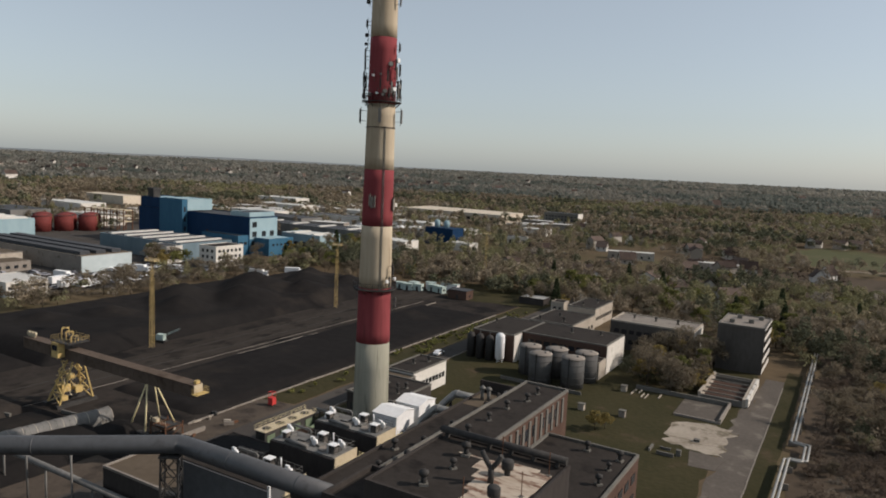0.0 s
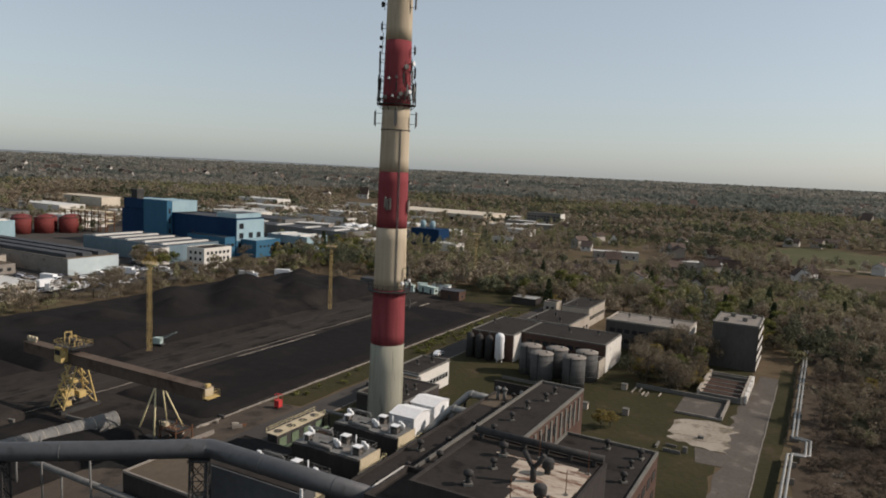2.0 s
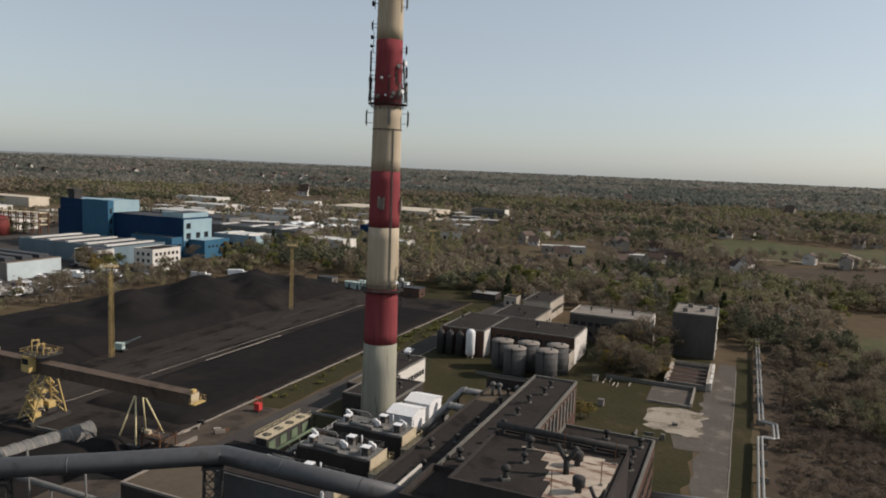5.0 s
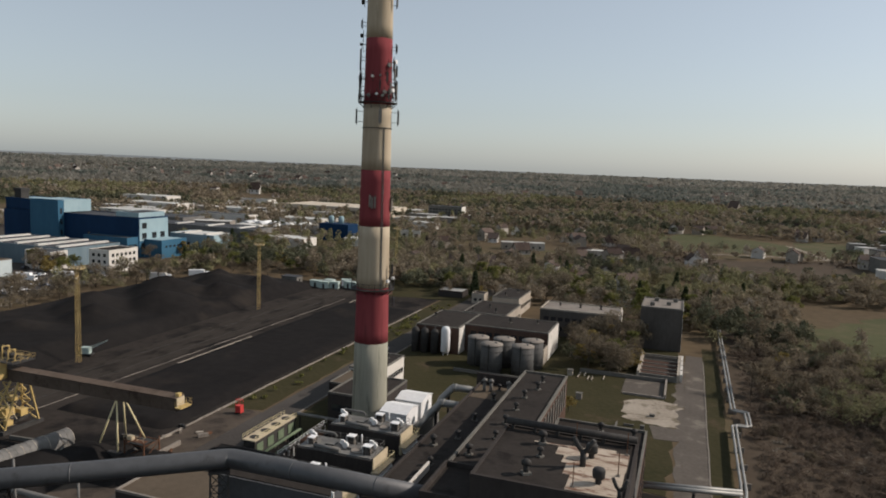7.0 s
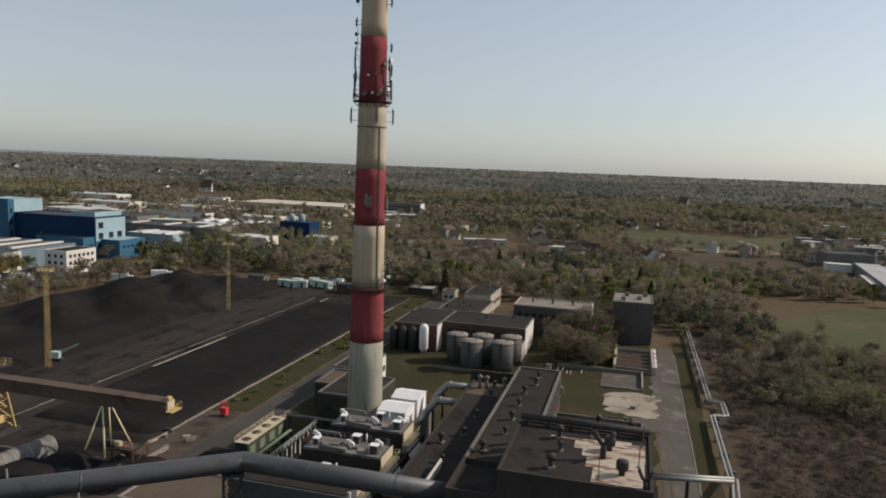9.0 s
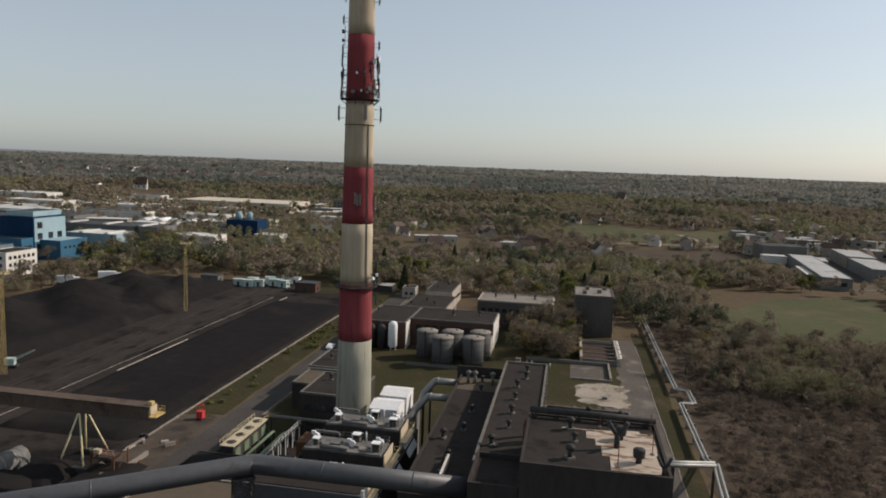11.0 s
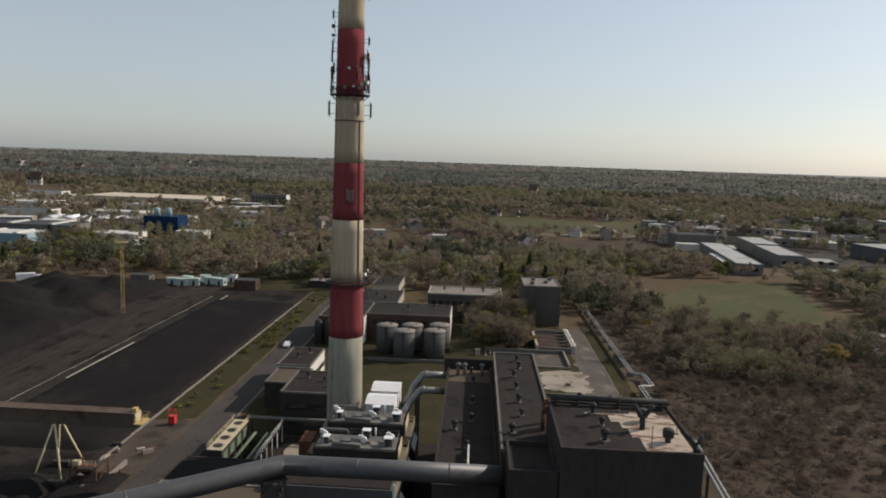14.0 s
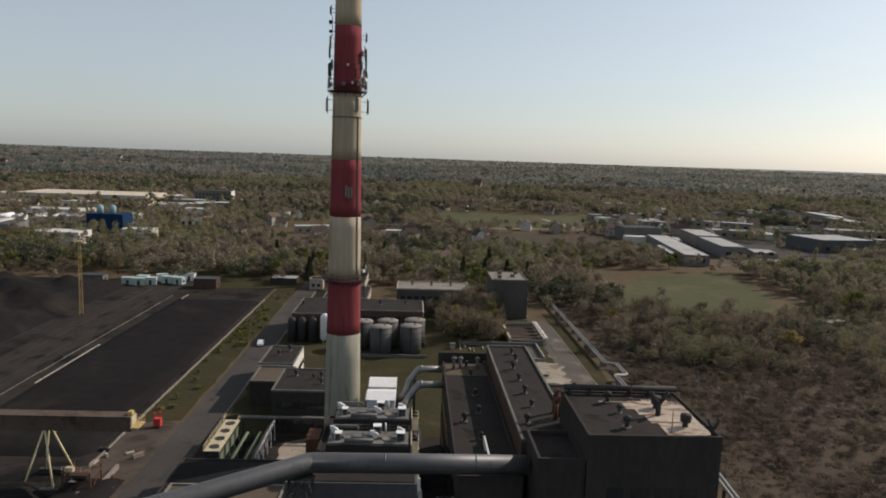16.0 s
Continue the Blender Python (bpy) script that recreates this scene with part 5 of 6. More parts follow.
# ---- roof vents ----
def vent(loc, r=0.32, h=1.3):
    t = thing("roof_vent", loc, "round sheet-metal roof vent with a cap", "roof vent", 0, "roof vents")
    part("vent_pipe", rod(B(), (0, 0, 0), (0, 0, h * 0.7), r * 0.75, n=12), "dark_metal", t)
    part("cap", lathe(B(), [(r * 1.35, h * 0.68), (r * 1.35, h * 0.92), (r * 0.5, h * 1.05), (0.03, h * 1.08)], 14), "dark_metal", t)
    part("curb", box(B(), -r * 1.2, -r * 1.2, 0, r * 1.2, r * 1.2, 0.22), "dark_concrete", t)
    return t


v0 = vent((-42.3, 93.8, 20.12))
spots = [(-42.2, 87.7, 20.12), (-42.2, 81.4, 20.12), (-42.1, 75.6, 20.12), (-41.2, 98.9, 20.12), (-41.3, 103.2, 20.12), (-43.8, 69, 20.12), (-49.0, 100.4, 16.73), (-49.1, 89.6, 16.73), (-49.2, 81.6, 16.73), (-49.7, 71.5, 16.73), (-49.8, 64.9, 16.73), (-49.4, 105.7, 16.73), (-51.6, 77.9, 16.73), (-34.0, 56.7, 24.6), (-33.5, 61.7, 24.6), (-34.0, 65.4, 24.6), (-30.6, 97.3, 15.32), (-25.6, 87.2, 15.32), (-25.5, 96.4, 15.32), (-25.9, 92.5, 15.32), (-31.5, 84, 15.32), (-80, 121, 8.72), (-78.5, 122, 8.72), (-84, 123, 8.72), (-78, 118, 8.72), (-92, 146, 6.32), (-90, 150, 6.32), (-84, 226, 6.72), (-80, 219, 6.72), (-88, 218, 6.72), (-85, 252, 6.92), (-82, 260, 6.92), (-70, 199, 8.12), (-62, 202, 8.12), (-94, 197, 8.02), (-60, 231, 8.92), (-53, 231, 8.92), (-46, 231, 8.92)]
for x, y, z in spots:
    s = rng.uniform(0.85, 1.2)
    copy_thing(v0, pose(x, y, z, 0, 0, rng.uniform(0, 90)) @ Matrix.Diagonal((s, s, s, 1)))
# large cowls and the forked exhaust on the tall roof
for x, y in ((-26.7, 57.4), (-28.2, 63.6)):
    t = thing("roof_cowl", (x, y, 24.6), "large dark drum-shaped roof cowl", "roof cowl")
    t.scale = (0.72, 0.72, 1.0)
    part("neck", rod(B(), (0, 0, 0), (0, 0, 0.9), 0.45, n=16), "dark_metal", t)
    part("drum", lathe(B(), [(0.85, 0.7), (0.9, 1.0), (0.9, 1.5), (0.75, 1.65), (0.05, 1.7)], 20), "dark_metal", t)
t = thing("forked_exhaust", (-28.8, 61.0, 24.6), "dark forked exhaust pipe on the roof", "exhaust pipe")
part("stem", rod(B(), (0, 0, 0), (0, 0, 1.8), 0.32, n=12), "dark_metal", t)
for s in (-1, 1):
    part("branch", tube_path(B(), [(0, 0, 1.5), (s * 0.5, 0, 2.1), (s * 1.1, 0, 3.1)], 0.26, 12), "dark_metal", t)
t = thing("forked_exhaust", (-24.4, 54.9, 24.6), "dark forked exhaust at the roof corner", "exhaust pipe")
part("stem", rod(B(), (0, 0, 0), (0, 0, 0.9), 0.22, n=10), "dark_metal", t)
for s in (-1, 1):
    part("branch", tube_path(B(), [(0, 0, 0.8), (s * 0.35, 0, 1.2), (s * 0.7, 0, 2.0)], 0.18, 10), "dark_metal", t)
for x, y in ((-30.4, 67), (-25.0, 60), (-24.6, 66), (-29, 55.6)):
    t = thing("roof_mast", (x, y, 24.6), "thin rusty lightning mast on the roof", "mast")
    part("pole", rod(B(), (0, 0, 0), (0, 0, 2.6), 0.05, n=6), "rust", t)
    part("foot", box(B(), -0.2, -0.2, 0, 0.2, 0.2, 0.15), "dark_concrete", t)
for x, y, z in ((-38.6, 72, 20.1), (-39.2, 73.4, 20.1), (-39.6, 70.6, 20.1)):
    t = thing("stack_pipe", (x, y, z), "tall rusty exhaust stub with a hood", "exhaust pipe")
    part("stem", rod(B(), (0, 0, 0), (0, 0, 2.6), 0.3, n=12), "rust", t)
    part("hood", tube_path(B(), [(0, 0, 2.4), (0.2, 0.1, 3.0), (0.7, 0.2, 3.4)], 0.34, 10), "rust", t)
for x in (-51.8, -50.6, -47.4):
    t = thing("stack_pipe", (x, 104.5, 16.73), "pale exhaust stub with hood on the hall roof", "exhaust pipe")
    part("stem", rod(B(), (0, 0, 0), (0, 0, 1.9), 0.3, n=12), "grey_metal", t)
    part("hood", lathe(B(), [(0.5, 1.8), (0.5, 2.1), (0.1, 2.4), (0.02, 2.42)], 14), "grey_metal", t)

# ---- factory district ----
def yard_hall(x0, y0, x1, y1, h, wall, roof, label, lights=0, **kw):
    t = building("factory_hall", x0, y0, x1, y1, h, wall, roof, label, "factory hall", 0.3, **kw)
    a, b = (x1 - x0) / 2, (y1 - y0) / 2
    for k in range(lights):
        x = -a + 2 * a * (k + 0.5) / lights
        part("skylight", box(B(), x - 1.2, -b + 2, h + 0.12, x + 1.2, b - 2, h + 0.9), "pale_roof", t, "long pale roof light")
    return t


yard_hall(-480, 196, -442, 250, 11.5, "light_blue", "pale_roof", "light blue factory hall", 3)
yard_hall(-398, 190, -300, 216, 7.6, "concrete", "felt_brown", "long hall with dark roof monitors and brown roof", 0)
solid("gable_facing", box(B(), -299.95, 190.2, 0, -299.7, 215.8, 7.55), "pale_blue", "pale blue end wall of the long hall", "wall", "structure")
for k in range(3):
    solid("roof_monitor", box(B(), -44, -2.4, 0, 44, 2.4, 1.6), "dark_roof", "long dark roof monitor of the hall", "roof monitor", loc=(-348, 194.6 + k * 8, 7.7))
yard_hall(-370, 246, -302, 281, 9.0, "dull_blue", "dark_roof", "dull blue hall with pale roof lights", 5)
building("factory_annex", -316, 236, -300, 245.8, 8.5, "white_wall", "dark_roof", "white annex with window bands", "factory annex", 0.3, [("-y", 1, 2, 13, 1.6, 2, 3.4, 1), ("+x", 1, 2, 8, 1.6, 2, 3.4, 0.6)])
# Shade is put into the front's dark blue, sunlight into the lighter end panels.
bf = building("blue_factory", -398, 292, -300, 315, 21, "blue", "dark_roof", "huge blue clad factory block, front darkened as shaded, end lightened as sunlit", "factory", 0.6, [("-y", 2, 1, 1.5, 9, 3, 4, 20)])
part("end_facing", box(B(), 49.05, -11.2, 0.1, 49.3, 11.2, 20.9), "mid_blue", bf, "mid blue lower end wall cladding, lightened as sunlit")
part("end_facing", box(B(), 49.32, -11.0, 9.0, 49.45, 11.0, 20.8), "light_blue", bf, "light blue upper end wall cladding, lightened as sunlit")
wme = mesh_of("window", box(B(), 0, -1.7, 0, 0.15, 1.7, 3.2), "glass")
for zz, ys in ((15.6, (-7.5,)), (10.0, (-7.5, 0.0, 6.5)), (4.6, (-8, -3, 2, 7))):
    for yy in ys:
        ob = new("window", wme)
        ob.parent, ob.location = bf, (49.4 if zz > 9 else 49.3, yy, zz)
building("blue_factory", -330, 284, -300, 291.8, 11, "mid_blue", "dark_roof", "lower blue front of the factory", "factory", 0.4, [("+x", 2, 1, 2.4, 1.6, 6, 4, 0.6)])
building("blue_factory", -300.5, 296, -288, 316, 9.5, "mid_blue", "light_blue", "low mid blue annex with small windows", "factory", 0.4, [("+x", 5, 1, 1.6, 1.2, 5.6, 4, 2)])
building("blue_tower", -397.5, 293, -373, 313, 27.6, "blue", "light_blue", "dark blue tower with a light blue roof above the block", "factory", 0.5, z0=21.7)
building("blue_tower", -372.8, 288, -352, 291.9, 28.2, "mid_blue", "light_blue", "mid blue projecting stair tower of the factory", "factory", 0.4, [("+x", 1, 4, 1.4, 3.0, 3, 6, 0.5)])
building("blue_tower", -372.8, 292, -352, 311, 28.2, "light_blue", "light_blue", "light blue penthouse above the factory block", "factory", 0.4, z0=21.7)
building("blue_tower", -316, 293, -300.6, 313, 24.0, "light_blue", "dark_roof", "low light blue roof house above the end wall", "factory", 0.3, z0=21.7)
t = thing("factory_stack", (-389.5, 297, 0), "dark square factory stack beside the tower", "stack")
part("shaft", box(B(), -2.6, -2.6, 0, 2.6, 2.6, 33), "dark_metal", t)
part("crown", box(B(), -3.0, -3.0, 32, 3.0, 3.0, 33.6), "dark_metal", t)
building("office_house", -284, 243, -272, 261, 10.6, "white_wall", "felt", "white four-storey office house with rows of windows", "office house", 0.4, [("+x", 6, 3, 1.5, 1.5, 1.5, 3.1, 1), ("-y", 3, 3, 1.5, 1.5, 1.5, 3.1, 1)])
yard_hall(-287, 139.5, -266, 155, 5.6, "white_wall", "pale_roof", "white depot hall with a pale roof", 0, windows=[("+x", 9, 1, 2.2, 1.2, 3, 3, 1)])
yard_hall(-392, 384, -290, 406, 9, "grey_metal", "dark_roof", "wide grey hall with dark roof", 4)
yard_hall(-318, 338, -286, 358, 9.0, "light_blue", "pale_roof", "pale blue workshop with white doors", 2, windows=[("-y", 4, 1, 4, 4, 0.3, 4, 2)])
yard_hall(-275, 372, -245, 388, 7.0, "white_wall", "pale_roof", "white workshop hall with pale roof", 0)
yard_hall(-430, 645, -312, 705, 9.5, "cream_roof", "cream_roof", "very long cream-roofed hall", 0, windows=[("-y", 12, 1, 5, 3, 3, 4, 3)])
yard_hall(-270, 436, -247, 452, 11.5, "blue", "blue", "bright blue boxy plant building", 0)
for x in (-264, -256):
    solid("roof_silo", lathe(B(), [(2, 0), (2, 4.6), (1.2, 5.4), (0.1, 5.6)], 16), "light_blue", "light blue silo on the plant roof", "silo", loc=(x, 443, 11.65))
building("apartment_block", -276, 676, -240, 690, 14.5, "dark_concrete", "dark_roof", "dark five-storey apartment block with white end wall", "apartment block", 0.4, [("-y", 10, 4, 1.8, 1.5, 1.5, 3, 1)])
solid("gable_facing", box(B(), -239.96, 676.2, 0, -239.6, 689.8, 14.8), "white_wall", "white end wall facing of the apartment block", "wall", "structure")
t0 = thing("red_tank", (-470, 270, 0), "red oxide storage tank in the tank farm", "tank", 0, "red tanks")
part("shell", lathe(B(), [(6, 0), (6, 10.5), (3, 11.6), (0.1, 12)], 24), "tank_red", t0)
part("rim", lathe(B(), [(5.9, 10.4), (6.2, 10.4), (6.2, 10.7), (5.9, 10.7)], 24), "dark_metal", t0)
for x, y in ((-467, 284), (-460, 297), (-484, 279), (-476, 292), (-470, 306)):
    copy_thing(t0, pose(x, y, 0))
for x, y, w, d, h, wall, roof in ((-500, 330, 40, 22, 8, "white_wall", "pale_roof"), (-520, 400, 60, 18, 7, "white_wall", "pale_roof"), (-460, 390, 36, 20, 9, "grey_metal", "pale_roof"), (-470, 470, 50, 24, 9, "white_wall", "pale_roof"), (-400, 500, 60, 16, 8, "white_wall", "dark_roof"), (-560, 300, 50, 30, 9, "grey_metal", "dark_roof"), (-610, 380, 60, 24, 9, "white_wall", "pale_roof"), (-640, 300, 70, 20, 10, "cream_roof", "cream_roof"), (-330, 520, 40, 18, 7, "white_wall", "pale_roof"), (-290, 480, 26, 12, 6, "white_wall", "pale_roof"), (-420, 450, 60, 26, 8, "grey_metal", "dark_roof"), (-230, 420, 18, 12, 5, "white_wall", "pale_roof"), (-520, 560, 60, 20, 9, "white_wall", "pale_roof"), (-440, 570, 44, 16, 8, "white_wall", "pale_roof"), (-600, 640, 60, 24, 10, "white_wall", "pale_roof"), (-500, 700, 40, 16, 9, "white_wall", "dark_roof"), (-700, 480, 70, 22, 9, "cream_roof", "cream_roof"), (-420, 360, 22, 30, 7, "white_wall", "pale_roof"), (-350, 600, 30, 14, 7, "white_wall", "pale_roof"), (-560, 480, 44, 20, 8, "light_blue", "pale_roof")):
    yard_hall(x - w / 2, y - d / 2, x + w / 2, y + d / 2, h, wall, roof, "pale industrial hall among trees" if roof != "dark_roof" else "industrial hall with dark roof among trees", 0)
b0 = None
for k in range(8):
    t = thing("tent_hall", (-360 + 11 * k, 484 + 2 * k, 0), "white arched storage tent", "storage tent", 0, "white tents") if k == 0 else copy_thing(b0, pose(-360 + 11 * k, 484 + 2 * k, 0))
    if k == 0:
        b0 = t
        b = B()
        arcs = [[b.verts.new((4.6 * math.cos(math.pi * j / 10), y, 5.6 * math.sin(math.pi * j / 10))) for j in range(11)] for y in (-9, 9)]
        for j in range(10):
            b.faces.new((arcs[0][j], arcs[0][j + 1], arcs[1][j + 1], arcs[1][j])).smooth = True
        b.faces.new(arcs[0])
        b.faces.new(arcs[1][::-1])
        part("canopy", b, "white_metal", t)
        part("door", box(B(), -1.6, -9.1, 0, 1.6, -9.02, 3.4), "grey_metal", t)
whs = []
for k in range(64):
    if k < 3:
        w, d, h, wall, roof = ((22, 12, 6, "white_wall", "pale_roof"), (30, 14, 6.5, "concrete", "pale_roof"), (16, 10, 5, "white_wall", "dark_roof"))[k]
        t = building("warehouse", -w / 2, -d / 2, w / 2, d / 2, h, wall, roof, ("small white warehouse with a pale roof", "grey warehouse with a pale roof", "small white warehouse with a dark roof")[k], "warehouse", 0.25, [("-y", 3, 1, 2.4, 2.6, 0.2, 3, 1)])
        whs.append(t)
    else:
        t = copy_thing(whs[k % 3], pose(0, 0, 0))
    while True:
        x, y = rng.uniform(-560, -215), rng.uniform(360, 720)
        if y > 0.0 and not (-440 < x < -280 and 370 < y < 420) and not (-440 < x < -300 and 630 < y < 715) and y > 360 + 0.2 * (x + 400):
            break
    t.matrix_basis = pose(x, y, 0, 0, 0, rng.choice([0, 0, 90, 20]))
# white and red upright tanks at the far left
for x, y, h, m in ((-640, 306, 20, "concrete"), (-634, 314, 18, "concrete"), (-652, 300, 15, "grey_metal")):
    solid("process_column", lathe(B(), [(3, 0), (3, h), (1.5, h + 1.6), (0.1, h + 2)], 16), m, "pale process column of the works", "column", loc=(x, y, 0))
pr = thing("pipe_rack", (-455, 316, 0), "yellowish steel pipe rack among the tanks", "pipe rack", 10)
for z in (6, 10, 14):
    part("deck", box(B(), -26, -4, z, 10, 4, z + 0.6), "tan_metal", pr)
for k in range(7):
    for y in (-4, 4):
        part("post", box(B(), -26 + 6 * k - 0.3, y - 0.3, 0, -26 + 6 * k + 0.3, y + 0.3, 15), "rust", pr)

# long brown works with roof lights, and the depot beside the car park
bw = building("brown_works", -412, 150, -336, 184, 6.4, "pale_concrete", "felt_brown", "long low works with brown felt roof and window rows", "works", 0.4, [("+x", 8, 1, 2.6, 1.6, 2.4, 3, 1.5), ("-y", 14, 1, 2.6, 1.6, 2.4, 3, 2)], cap="concrete")
for k in range(6):
    part("roof_lantern", box(B(), -30 + k * 11, -9, 6.52, -25 + k * 11, 9, 8.0), "dark_roof", bw, "dark raised roof lantern")
building("works_annex", -335.8, 156, -322, 180, 4.2, "concrete", "felt_brown", "low annex of the brown works", "works", 0.3, [("+x", 6, 1, 1.8, 1.4, 1.4, 3, 1)])

# industrial halls on the other side of the meadows
for x, y, w, d, h, rz, wall, roof in ((104, 411, 14, 104, 6.0, -7, "grey_metal", "grey_roof"), (93.5, 394, 5.5, 40, 4.6, -7, "concrete", "pale_roof"), (138.6, 423, 15, 54, 7.0, -7, "grey_metal", "grey_roof"), (146.5, 476, 17, 46, 7.4, -7, "concrete", "grey_roof"), (231, 457, 42, 36, 8.6, 10, "casing_grey", "grey_roof"), (138, 358, 11, 19, 4.0, -20, "concrete", "grey_roof"), (160, 411, 14, 20, 3.2, -12, "concrete", "grey_roof"), (106, 492, 28, 20, 9, 5, "dark_concrete", "dark_roof"), (195, 606, 32, 14, 6, -30, "concrete", "pale_roof"), (226, 590, 26, 14, 6, -30, "grey_metal", "grey_roof"), (171, 661, 40, 12, 6, -12, "concrete", "grey_roof"), (375, 707, 14, 74, 8, -4, "concrete", "pale_roof"), (356, 640, 16, 60, 8, -4, "grey_metal", "grey_roof"), (186, 520, 34, 16, 6, -10, "concrete", "grey_roof"), (250, 520, 44, 14, 6, -14, "dark_concrete", "dark_roof"), (300, 540, 44, 16, 7, -8, "concrete", "grey_roof"), (330, 470, 40, 20, 7, 0, "grey_metal", "grey_roof"), (400, 560, 50, 18, 8, 0, "concrete", "pale_roof"), (150, 580, 30, 12, 6, -8, "concrete", "grey_roof"), (120, 640, 30, 12, 6, 0, "concrete", "grey_roof"), (260, 690, 50, 14, 8, 0, "concrete", "dark_roof"), (180, 780, 44, 16, 9, 0, "concrete", "grey_roof"), (88, 213, 9, 6, 3.2, 10, "dark_concrete", "grey_roof"), (79, 209, 5, 4, 2.6, -15, "concrete", "grey_roof")):
    t = building("far_hall", -w / 2, -d / 2, w / 2, d / 2, h, wall, roof, "long low industrial hall with a pale roof" if roof == "pale_roof" else "low industrial hall with a grey sheet roof" if roof == "grey_roof" else "low dark industrial hall beyond the meadows", "industrial hall", 0.3, [("-y", max(2, int(w / 7)), 1, 3, 2, 2, 3, 1)])
    t.matrix_basis = pose(x, y, 0, 0, 0, rz)

# pale green sheds and huts at the end of the coal yard
def hut(x, y, w, d, h, wall, roof, label, rz=0):
    t = thing("site_hut", (x, y, 0), label, "hut", rz, "yard huts")
    part("wall", box(B(), -w / 2, -d / 2, 0, w / 2, d / 2, h), wall, t)
    part("roof", box(B(), -w / 2 - 0.2, -d / 2 - 0.2, h + 0.003, w / 2 + 0.2, d / 2 + 0.2, h + 0.2), roof, t)
    part("door", box(B(), -0.5, -d / 2 - 0.06, 0.05, 0.5, -d / 2 - 0.01, 2.0), "dark_metal", t)
    part("window", box(B(), w / 2 + 0.01, -0.6, 1.0, w / 2 + 0.06, 0.6, 1.9), "glass", t)


for k in range(5):
    hut(-176 + 5.2 * k + rng.normal(0, 0.8), 262 + 1.2 * k + rng.normal(0, 1.6), 4.4, 2.6, 2.8, "pale_teal", "pale_teal", "pale green metal site container in a row", 8 + rng.normal(0, 12))
for k in range(4):
    hut(-170 + 5.4 * k + rng.normal(0, 1.2), 272 + 0.8 * k + rng.normal(0, 2.0), 4.2, 2.8, 2.8, "white_metal", "pale_teal", "white site hut with a pale green roof", 8 + rng.normal(0, 14))
hut(-143, 262, 9, 6, 3.8, "brick", "dark_roof", "dark brick yard hut with flat roof")
hut(-190, 268, 8, 5, 3, "dark_concrete", "dark_roof", "dark yard shed with flat roof")


# low sheds and workshops spread between the far halls
sheds = []
sr = np.random.default_rng(15)
for k in range(80):
    if k < 4:
        t = thing("yard_shed", (0, 0, 0), ("white workshop with a low pale roof", "grey shed with a sheet roof", "cream workshop with a dark roof", "low white store with a grey roof")[k], "shed", 0, "far sheds")
        w, d, h = ((14, 9, 4.5), (20, 8, 4), (11, 10, 5.5), (26, 9, 4.5))[k]
        part("wall", box(B(), -w / 2, -d / 2, 0, w / 2, d / 2, h), ("white_wall", "concrete", "pale_concrete", "white_wall")[k], t)
        part("roof", box(B(), -w / 2 - 0.3, -d / 2 - 0.3, h + 0.004, w / 2 + 0.3, d / 2 + 0.3, h + 0.35), ("pale_roof", "grey_roof", "dark_roof", "grey_roof")[k], t)
        part("door", box(B(), w / 2 + 0.01, -1.6, 0.05, w / 2 + 0.08, 1.6, 3.2), "dark_metal", t)
        sheds.append(t)
    else:
        t = copy_thing(sheds[k % 4], pose(0, 0, 0))
    far = sr.uniform(500, 1000)
    side = radians(sr.uniform(50, 75))
    t.matrix_basis = pose(-60 + far * math.cos(side), -20 + far * math.sin(side), 0, 0, 0, sr.choice([-8, 82, 40]) + sr.normal(0, 6))


# ---- vehicles ----
def car(loc, rz, paint, label):
    t = thing("car", loc, label, "car", rz, "parked cars")
    b = B()
    prof = [(-2.1, 0.35), (2.1, 0.35), (2.15, 0.75), (1.2, 0.9), (0.6, 1.42), (-1.2, 1.45), (-1.9, 0.95), (-2.15, 0.85)]
    s = [[b.verts.new((x, y * (1 if z < 1 else 0.82), z)) for x, z in prof] for y in (-0.86, 0.86)]
    for k in range(8):
        b.faces.new((s[0][k], s[0][(k + 1) % 8], s[1][(k + 1) % 8], s[1][k]))
    b.faces.new(s[0][::-1])
    b.faces.new(s[1])
    part("body", b, paint, t)
    for y in (-0.82, 0.82):
        part("side_glass", box(B(), -1.25, y - 0.03, 0.98, 0.7, y + 0.03, 1.34), "glass", t)
    for x in (-1.3, 1.3):
        for y in (-0.8, 0.8):
            part("wheel", rod(B(), (x, y - 0.1, 0.32), (x, y + 0.1, 0.32), 0.32, n=14), "rubber", t)
    return t


car((-103.2, 177.5, 0.07), 96, "car_white", "white hatchback car on the service road")
c1 = car((-268, 205, 0.06), 20, "car_dark", "car parked on the factory lot")
c2 = car((-270, 180, 0.06), 100, "car_white", "white car parked on the factory lot")
for k in range(46):
    x, y = rng.uniform(-318, -264), rng.uniform(160, 236)
    copy_thing(c1 if rng.random() < 0.6 else c2, pose(x, y, 0.06, 0, 0, rng.choice([15, 105, 60]) + rng.normal(0, 4)))
for k in range(26):
    copy_thing(c1 if rng.random() < 0.6 else c2, pose(rng.uniform(78, 102), rng.uniform(200, 220), 0.03, 0, 0, rng.choice([10, 100])))
